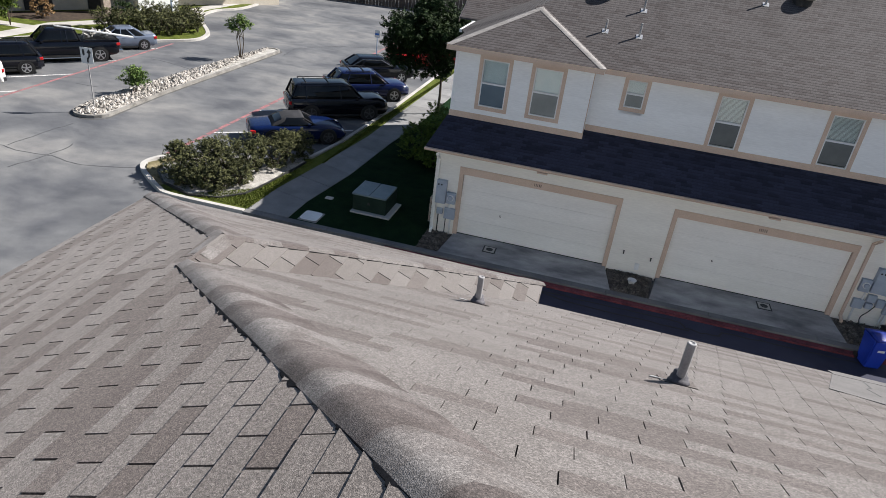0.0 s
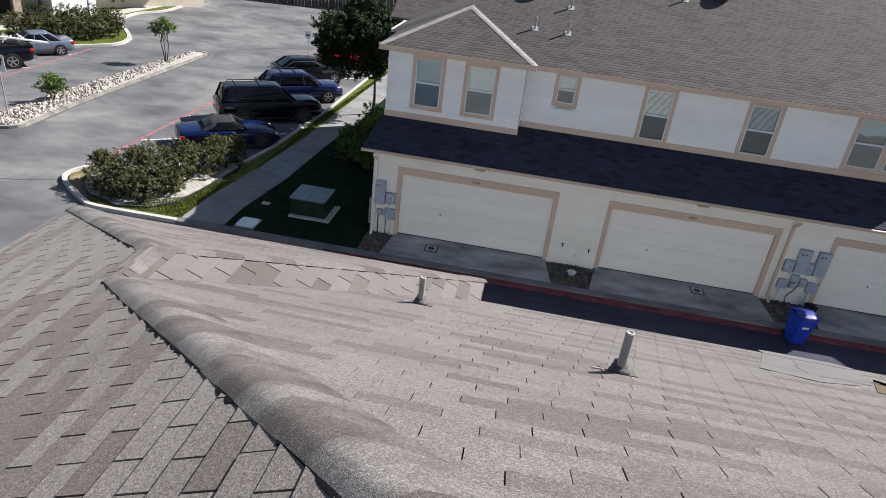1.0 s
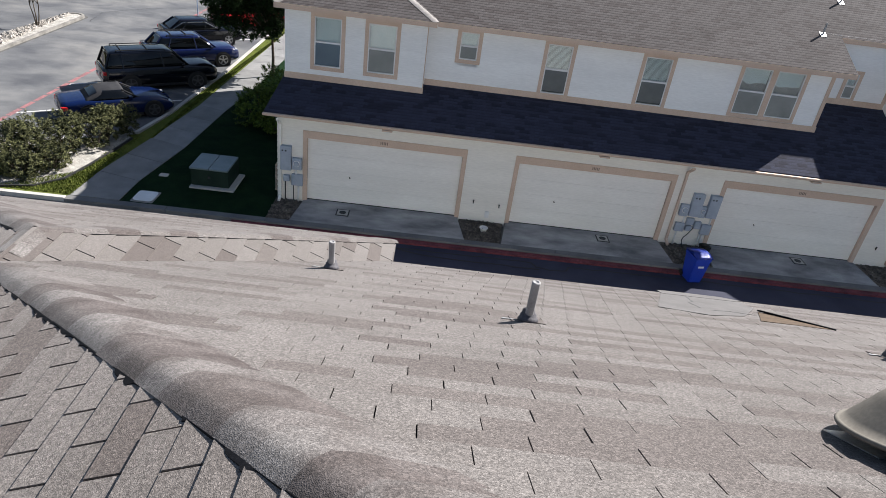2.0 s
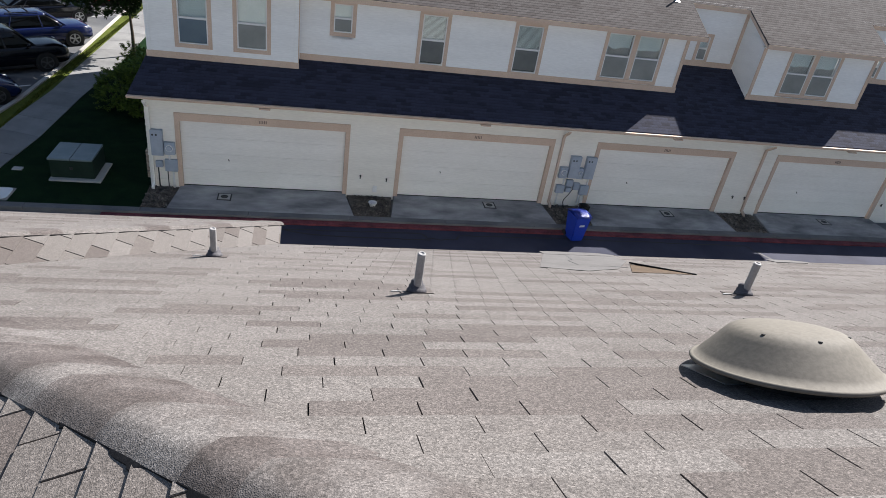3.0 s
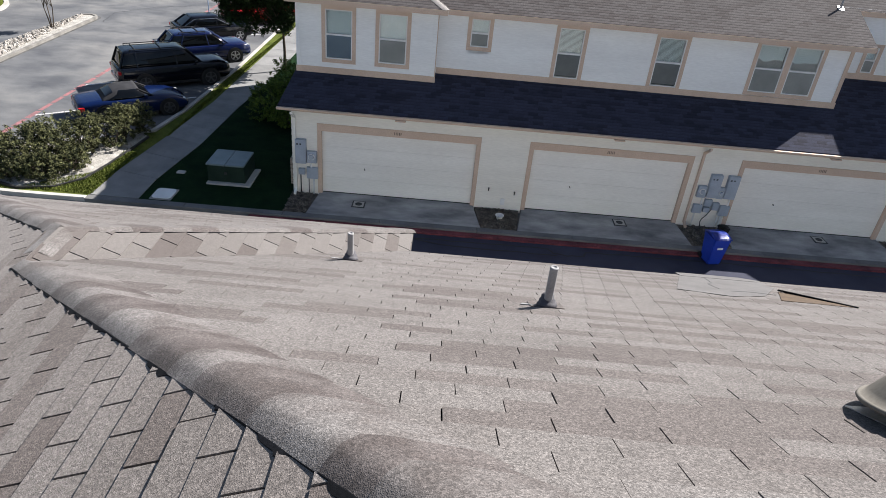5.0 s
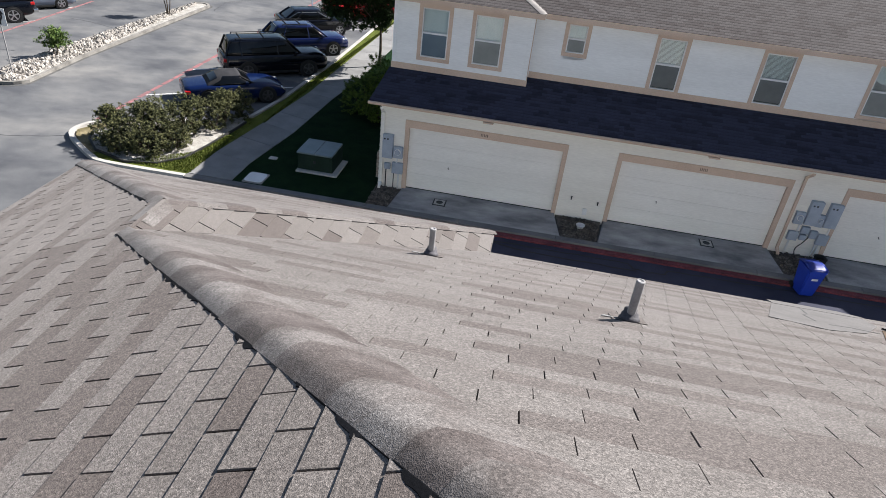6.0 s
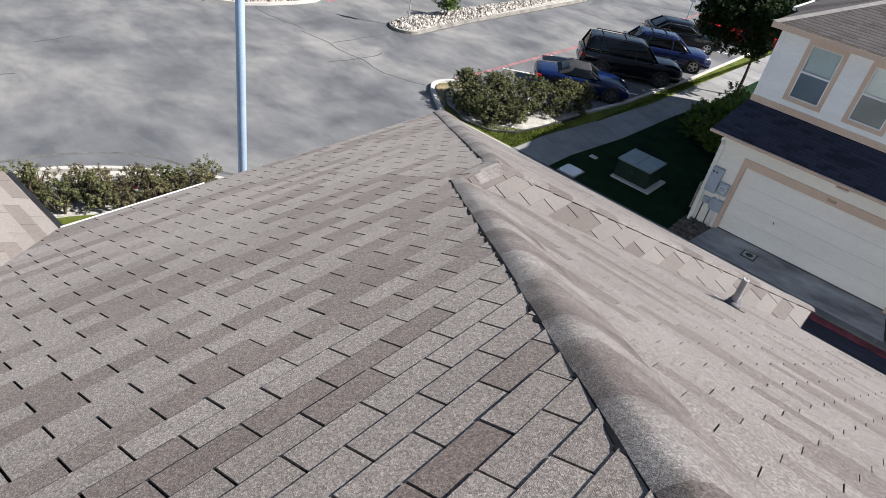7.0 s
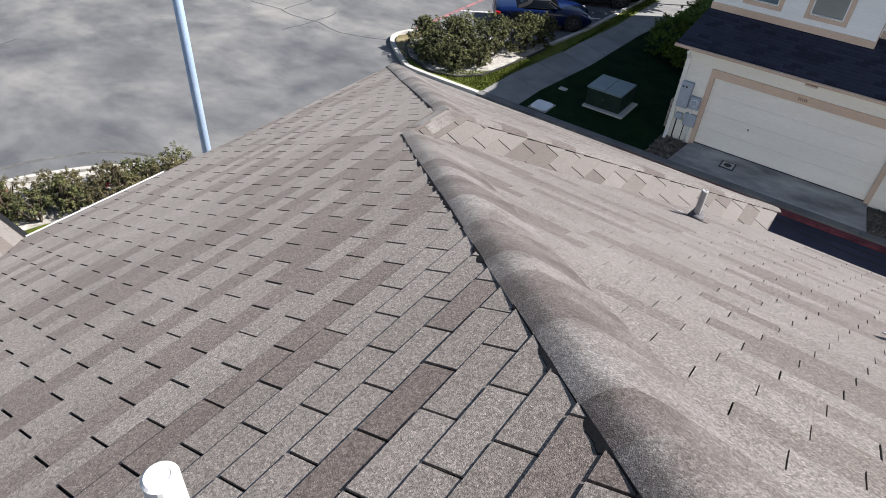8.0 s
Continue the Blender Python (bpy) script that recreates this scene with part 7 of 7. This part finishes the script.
for k in range(120):
    f = k / 120
    x, y = -31 + 40 * f, 44.5 + 6.5 * f
    part("board", boxed(x + 0.005, x + 0.325, y - 0.012 + 0.01 * (k % 2), y + 0.012 + 0.01 * (k % 2), GZ, 1.75 + 0.03 * rng.random()), M["fence"], fence)
for k in range(16):
    f = k / 16
    x, y = -31 + 40 * f, 44.5 + 6.5 * f
    part("post", boxed(x - 0.05, x + 0.05, y + 0.03, y + 0.13, GZ, 1.85), M["fence"], fence)
for k, (x, y) in enumerate(((-20, 50), (-11, 53), (-2, 54), (9, 30), (15, 26), (22, 22))):
    tree("backdrop_tree", "leafy green tree behind the fence and houses", (x, y, GZ), 2.5, [((x, y, 5.0), (2.8, 2.8, 2.4)), ((x + 2, y + 1, 4.4), (2.2, 2.2, 2.0)), ((x - 2, y, 4.2), (2.2, 2.2, 1.9))], "leaf_light" if k % 2 else "leaf_tree", 900, 0.2, 0.14, 600 + 5 * k, 4)


# ---- vehicles ----
def loft(bm, sections):
    rings = [[bm.verts.new(p) for p in s] for s in sections]
    n = len(rings[0])
    for a, b in zip(rings, rings[1:]):
        for k in range(n):
            bm.faces.new((a[k], a[(k + 1) % n], b[(k + 1) % n], b[k]))
    bm.faces.new(rings[0][::-1])
    bm.faces.new(rings[-1])
    bmesh.ops.recalc_face_normals(bm, faces=bm.faces)
    return bm


def section(x, w, zl, zb, crown=0.03):
    """A closed cross section: sill, swelling side, shoulder, crowned top."""
    half = [(0.80 * w, zl), (0.97 * w, zl + 0.10), (1.0 * w, zl + 0.45 * (zb - zl)), (0.985 * w, zb - 0.10), (0.93 * w, zb - 0.015), (0.6 * w, zb + crown * 0.6)]
    return [(x, -y, z) for y, z in half] + [(x, 0, zb + crown)] + [(x, y, z) for y, z in half[::-1]]


def rounded(ring, reach=0.17):
    """The plan ring with each corner eased by a small curve."""
    out = []
    n = len(ring)
    for k, p in enumerate(ring):
        p = Vector(p)
        a, c = Vector(ring[k - 1]) - p, Vector(ring[(k + 1) % n]) - p
        a, c = p + a * min(0.4, reach / a.length), p + c * min(0.4, reach / c.length)
        for f in (0.0, 0.33, 0.67, 1.0):
            out.append(tuple(a * (1 - f) ** 2 + p * 2 * f * (1 - f) + c * f * f))
    return out


def vehicle(name, label, category, length, width, height, belt, cabin, nose, tail, paint, wheel_r=0.36, axles=(1.42, -1.40), clear=0.24, rails=False, rim="rim", cloth=False, bed=False, glass_top=None, bright=False, strip_trim=False, group="parked vehicles"):
    """cabin: x of windscreen foot, windscreen head, rear screen head, rear screen foot; nose, tail: heights at the ends."""
    t = new(name)
    t.empty_display_size = 0.1
    tagged(t, label, category, group)
    w, h = width / 2, length / 2
    a, b, c, d = cabin
    part("body", loft(bm_new(), [
        section(-h, w * 0.80, clear + 0.22, tail - 0.10), section(-h + 0.06, w * 0.91, clear + 0.12, tail - 0.02), section(-h + 0.25, w * 0.975, clear + 0.04, tail), section(d if not bed else -h + 0.5, w, clear, belt if not bed else tail),
        section((c + d) / 2 if not bed else c - 0.12, w, clear, belt if not bed else tail), section(0, w, clear, belt), section(a - 0.1, w, clear, belt), section(a + 0.25, w, clear, belt - 0.02, 0.06), section((a + h) / 2 + 0.1, w * 0.985, clear, (belt + nose) / 2 + 0.02, 0.08),
        section(h - 0.28, w * 0.95, clear + 0.02, nose, 0.06), section(h - 0.08, w * 0.86, clear + 0.08, nose - 0.08, 0.03), section(h, w * 0.70, clear + 0.18, nose - 0.22, 0.01)]), M[paint], t, smooth=True)
    # glasshouse
    wb, wt = w * 0.91, w * 0.69
    z0, z1 = belt - 0.02, height
    foot = [(a, wb * 0.86), (a - 0.35, wb), (d + 0.25, wb), (d, wb * 0.88)]
    head = [(b, wt * 0.92), (b - 0.2, wt), (c + 0.2, wt), (c, wt * 0.93)]
    lo = rounded([(x, -y) for x, y in foot] + [(x, y) for x, y in foot[::-1]])
    hi = rounded([(x, -y) for x, y in head] + [(x, y) for x, y in head[::-1]])
    levels = []
    for f in (0.0, 0.25, 0.5, 0.75, 1.0):
        out = 1 + 0.035 * math.sin(math.pi * f)
        levels.append([(p[0] + (q[0] - p[0]) * f, (p[1] + (q[1] - p[1]) * f) * out, z0 + (z1 - 0.07 - z0) * f) for p, q in zip(lo, hi)])
    bm = loft(bm_new(), levels)
    part("cabin_glass", bm, M["car_glass"], t, "dark tinted glass", smooth=True)
    top = "cloth_top" if cloth else (glass_top or paint)
    if not cloth:
        mid = (b + c) / 2
        rows = []
        for f, dz in ((1.03, -0.13), (1.02, -0.085), (0.97, -0.045), (0.88, -0.012), (0.74, 0.010), (0.52, 0.026), (0.25, 0.036)):
            ring = [(x + (mid - x) * (1 - f) * 0.45, y * f) for x, y in [(x, -y) for x, y in head] + [(x, y) for x, y in head[::-1]]]
            rows.append([(x, y, z1 + dz) for x, y in rounded(ring)])
        part("roof", loft(bm_new(), rows), M[top], t, smooth=True)
    # pillars
    for sy in (-1, 1):
        ends = [(foot[0], head[0], 0.035), (foot[3], head[3], 0.05)][:1 if cloth else 2] + ([] if cloth else [((0.05, wb), (-0.02, wt), 0.035), ((d + 0.75, wb), (c + 0.5, wt), 0.04)])
        for (fx, fy), (hx, hy), r in ends:
            bm = bm_new()
            tube(bm, (fx, sy * fy, z0), (hx, sy * hy, z1 - 0.06), r, r * 0.9, 8)
            part("pillar", bm, M[top if cloth else paint], t)
    # wheels
    for x in axles:
        for sy in (-1, 1):
            y0, y1 = sy * (w - 0.24), sy * (w + 0.012)
            bm = bm_new()
            tube(bm, (x, y0, wheel_r), (x, sy * (w + 0.003), wheel_r), wheel_r * 1.17, n=28)
            part("wheel_arch", bm, M["black"], t)
            bm = bm_new()
            q = Vector((0, sy, 0)).to_track_quat("Z", "Y")
            lathe(bm, [(wheel_r * 0.9, -0.22), (wheel_r, -0.18), (wheel_r, -0.02), (wheel_r * 0.93, 0.012), (wheel_r * 0.68, 0.010), (wheel_r * 0.66, -0.05)], (x, sy * (w + 0.004), wheel_r), 28, q)
            wheel = part("wheel", bm, M["tyre"], t)
            bm = bm_new()
            for k in range(5):
                ang = k * 2 * math.pi / 5 + 0.3
                dx, dz = math.cos(ang), math.sin(ang)
                px, pz = -dz, dx
                slab(bm, [Vector((x + dx * 0.04 + px * s0, sy * (w + 0.012), wheel_r + dz * 0.04 + pz * s0)) if q0 else Vector((x + dx * wheel_r * 0.66 + px * s0 * 1.6, sy * (w + 0.006), wheel_r + dz * wheel_r * 0.66 + pz * s0 * 1.6)) for q0, s0 in ((1, -0.028), (0, -0.028), (0, 0.028), (1, 0.028))], 0.02, Vector((0, -sy, 0)))
            lathe(bm, [(wheel_r * 0.70, -0.015), (wheel_r * 0.70, 0.012), (wheel_r * 0.63, 0.012), (wheel_r * 0.62, -0.015)], (x, sy * (w + 0.004), wheel_r), 28, q)
            lathe(bm, [(0.07, -0.01), (0.07, 0.015), (0.03, 0.022)], (x, sy * (w + 0.004), wheel_r), 14, q)
            part("rim", bm, M[rim], wheel, "five-spoke alloy rim")
    for sy in (-1, 1):
        part("tail_lamp", boxed(-h - 0.005, -h + 0.24, sy * w * 0.84 - 0.12, sy * w * 0.84 + 0.12, tail - 0.27, tail - 0.10, bevel=0.04), M["lamp_red"], t, "red tail lamp")
        part("head_lamp", boxed(h - 0.42, h - 0.12, sy * w * 0.70 - 0.13, sy * w * 0.70 + 0.13, nose - 0.16, nose - 0.02, bevel=0.035), M["lamp_clear"], t, "clear head lamp")
        part("mirror", boxed(a - 0.42, a - 0.28, sy * (w + 0.02) - 0.09, sy * (w + 0.02) + 0.09, belt, belt + 0.14, bevel=0.03), M[paint], t)
        for x in (0.15, d + 0.95) if not cloth else (0.0,):
            part("door_handle", boxed(x - 0.35, x - 0.18, sy * w * 0.985 - 0.015, sy * w * 0.985 + 0.015, belt - 0.15, belt - 0.12, bevel=0.006), M[paint if rim == "rim" else "black"], t)
        part("sill", boxed(axles[1] + wheel_r * 1.3, axles[0] - wheel_r * 1.3, sy * w * 0.97 - 0.03, sy * w * 0.97 + 0.03, clear - 0.02, clear + 0.10, bevel=0.015), M["black"], t)
        if rails:
            bm = bm_new()
            tube(bm, (b - 0.35, sy * wt * 0.9, z1 + 0.05), (c + 0.3, sy * wt * 0.9, z1 + 0.05), 0.022, n=8)
            tube(bm, (b - 0.35, sy * wt * 0.9, z1 - 0.02), (b - 0.35, sy * wt * 0.9, z1 + 0.05), 0.02, n=8)
            tube(bm, (c + 0.3, sy * wt * 0.9, z1 - 0.02), (c + 0.3, sy * wt * 0.9, z1 + 0.05), 0.02, n=8)
            part("roof_rail", bm, M["black"], t)
    if cloth:
        def hood(u, q, out=0.0):
            """A point of the folding top: u from windscreen to tail deck, q round the arch."""
            x = b + 0.08 + (d - 0.12 - b - 0.08) * u
            crest = z1 + 0.01 - 0.05 * (1 - u) ** 2 - (z1 - z0 + 0.01) * max(0.0, (u - 0.30) / 0.70) ** 2.1
            hem = z0 + (z1 - 0.16 - z0) * max(0.0, 1 - u / 0.55) ** 0.8
            half = wt * 1.02 + (wb * 0.90 - wt) * min(1.0, u / 0.6)
            cq, sq = math.cos(q), math.sin(q)
            return (x - out * u, half * math.copysign(abs(cq) ** 0.55, cq), min(hem, crest) - 0.01 + (max(crest - hem, 0.0) + 0.01) * sq ** 0.7 + out)
        part("folding_top", loft(bm_new(), [[hood(k / 12, math.pi * j / 16) for j in range(17)] for k in range(13)]), M["cloth_top"], t, "rounded grey cloth top", smooth=True)
        bm = bm_new()
        grid = [[bm.verts.new(hood(0.66 + 0.05 * k, math.pi * (0.30 + 0.05 * j), 0.012)) for j in range(9)] for k in range(5)]
        for r0, r1 in zip(grid, grid[1:]):
            for j in range(8):
                bm.faces.new((r0[j], r0[j + 1], r1[j + 1], r1[j]))
        part("rear_window", bm, M["car_glass"], t, "small dark rear window", smooth=True)
    if strip_trim:
        for sy in (-1, 1):
            part("side_moulding", boxed(axles[1] + wheel_r * 1.4, axles[0] - wheel_r * 1.4, sy * w - 0.012, sy * w + 0.014, clear + 0.34, clear + 0.42, bevel=0.008), M["black"], t, "black plastic side moulding")
        part("bumper_cover", boxed(-h - 0.06, -h + 0.10, -w * 0.93, w * 0.93, clear + 0.12, clear + 0.30, bevel=0.03), M["rim_dark"], t, "dark plastic bumper cover")
    if bright:
        for sy in (-1, 1):
            bm = bm_new()
            line = [(foot[1][0], foot[1][1], z0 + 0.05), (head[1][0] - 0.05, head[1][1] + 0.03, z1 - 0.12), (head[2][0], head[2][1] + 0.03, z1 - 0.13), (foot[2][0], foot[2][1], z0 + 0.10)]
            for p, q in zip(line, line[1:]):
                tube(bm, (p[0], sy * p[1], p[2]), (q[0], sy * q[1], q[2]), 0.022, n=8)
            part("window_trim", bm, M["chrome"], t, "bright chrome window trim")
    if rails:
        for x in ((b + c) / 2 + 0.3, c + 0.55):
            bm = bm_new()
            tube(bm, (x, -wt * 0.9, z1 + 0.055), (x, wt * 0.9, z1 + 0.055), 0.02, n=8)
            part("cross_bar", bm, M["black"], t)
    part("rear_bumper", boxed(-h - (0.14 if bed else 0.03), -h + 0.12, -w * (0.95 if bed else 0.82), w * (0.95 if bed else 0.82), clear + 0.16, clear + 0.36, bevel=0.04), M["chrome" if bed else paint], t)
    part("plate", boxed(-h - 0.045, -h - 0.03, -0.16, 0.16, clear + 0.40, clear + 0.53, bevel=0.004), M["vinyl"], t, "blank pale plate")
    part("grille", boxed(h - 0.06, h + 0.015, -w * 0.45, w * 0.45, nose - 0.36, nose - 0.22, bevel=0.02), M["black"], t)
    if bed:
        part("bed_floor", boxed(-h + 0.10, c - 0.35, -w * 0.78, w * 0.78, tail + 0.012, tail + 0.05, bevel=0.01), M["black"], t)
        for sy in (-1, 1):
            part("bed_rail", boxed(-h + 0.06, c - 0.30, sy * w * 0.88 - 0.07, sy * w * 0.88 + 0.07, tail - 0.02, tail + 0.10, bevel=0.03), M[paint], t)
            part("side_step", boxed(axles[1] + 0.75, axles[0] - 0.62, sy * (w + 0.04) - 0.06, sy * (w + 0.04) + 0.06, clear - 0.06, clear - 0.01, bevel=0.02), M["chrome"], t, "bright metal side step")
            part("mud_flap", boxed(axles[1] - wheel_r - 0.12, axles[1] - wheel_r - 0.10, sy * (w - 0.14) - 0.13, sy * (w - 0.14) + 0.13, 0.10, 0.50, bevel=0.004), M["black"], t)
        part("tailgate", boxed(-h + 0.02, -h + 0.09, -w * 0.86, w * 0.86, tail - 0.3, tail + 0.09, bevel=0.02), M[paint], t)
    return t


def park(t, x, y, turn, s=1.05):
    t.matrix_basis = pose(x, y, GZ, 0, 0, turn) @ Matrix.Diagonal((s, s, s, 1))
    return t


park(vehicle("roadster", "dark blue two-seat roadster with a grey cloth top, parked", "car", 4.32, 1.82, 1.24, 0.86, (0.75, 0.15, -0.55, -1.15), 0.66, 0.80, "paint_navy", 0.34, (1.28, -1.18), 0.16, cloth=True, rim="rim_dark"), -7.36, 6.05, 36, 0.95)
park(vehicle("large_suv", "large black sport utility vehicle with roof rails, parked", "car", 5.25, 2.0, 1.84, 1.14, (1.25, 0.55, -2.25, -2.50), 1.06, 1.12, "paint_black", 0.40, (1.55, -1.50), 0.28, rails=True, rim="rim_dark"), -7.28, 10.17, 36, 0.925)
park(vehicle("blue_crossover", "deep blue crossover with roof bars, parked", "car", 4.75, 1.92, 1.60, 1.00, (1.15, 0.35, -1.65, -2.15), 0.92, 1.06, "paint_blue", 0.37, (1.40, -1.40), 0.24, rails=True), -7.23, 14.17, 36, 0.94)
park(vehicle("black_crossover", "black crossover in the stall by the tree, parked", "car", 4.75, 1.90, 1.52, 0.98, (1.15, 0.30, -1.45, -2.15), 0.92, 1.05, "paint_black", 0.36, (1.40, -1.40), 0.24, bright=True), -8.15, 18.4, 36, 0.90)
park(vehicle("red_car", "red car half hidden by the tree, parked", "car", 4.6, 1.8, 1.46, 0.95, (1.05, 0.35, -1.0, -1.65), 0.80, 0.98, "paint_red", 0.33, (1.35, -1.35), 0.18), -6.7, 23.6, 36)
park(vehicle("white_suv", "long white sport utility vehicle with dark windows, parked", "car", 5.85, 2.0, 1.90, 1.15, (1.30, 0.62, -2.50, -2.82), 1.05, 1.12, "paint_white", 0.38, (1.65, -1.60), 0.28, rails=True, strip_trim=True), -23.90, 3.70, 229, 0.87)
park(vehicle("black_suv", "compact black sport utility vehicle, parked", "car", 4.65, 1.87, 1.72, 1.03, (1.10, 0.45, -1.75, -2.15), 0.92, 1.05, "paint_black", 0.37, (1.38, -1.42), 0.22, rails=True), -24.13, 6.98, 230, 0.87)
truck = park(vehicle("pickup_truck", "black crew-cab pickup truck with boards in its bed, parked", "pickup truck", 6.3, 2.02, 1.92, 1.20, (1.45, 0.80, -0.75, -1.0), 1.12, 1.20, "paint_black", 0.42, (1.95, -1.95), 0.34, bed=True), -23.80, 10.90, 231, 0.90)
park(vehicle("silver_sedan", "silver-blue four-door saloon, parked", "car", 4.55, 1.80, 1.42, 0.93, (1.00, 0.30, -0.85, -1.55), 0.76, 0.98, "paint_silver", 0.33, (1.38, -1.38), 0.17), -23.49, 15.09, 232, 0.88)
# load on the pickup
TM = pose(-23.80, 10.90, GZ, 0, 0, 231) @ Matrix.Diagonal((0.90, 0.90, 0.90, 1))
bm = bm_new()
for k in range(3):
    q0, q1 = TM @ Vector((0.25, 0.25 + k * 0.10, 2.06 + 0.02 * k)), TM @ Vector((-4.0, 0.55 + k * 0.12, 1.40))
    side = TM.to_3x3() @ Vector((0, 0.045, 0))
    slab(bm, [q0 - side, q1 - side, q1 + side, q0 + side], 0.06)
single("long_boards", bm, M["vinyl"], "long white boards lying from the cab roof over the tailgate", "boards")
bm = bm_new()
for k in range(34):
    m = TM @ pose(-2.05 + rng.uniform(-0.85, 0.8), rng.uniform(-0.65, 0.65), 1.42 + rng.uniform(0, 0.18), rng.uniform(0, 60), rng.uniform(0, 60), rng.uniform(0, 360)) @ Matrix.Diagonal((rng.uniform(0.2, 0.5), rng.uniform(0.08, 0.2), rng.uniform(0.05, 0.12), 1))
    bmesh.ops.create_cube(bm, size=1.0, matrix=m)
single("bed_load", bm, M["concrete_pale"], "jumble of pale scrap in the pickup bed", "scrap", kind="stuff")
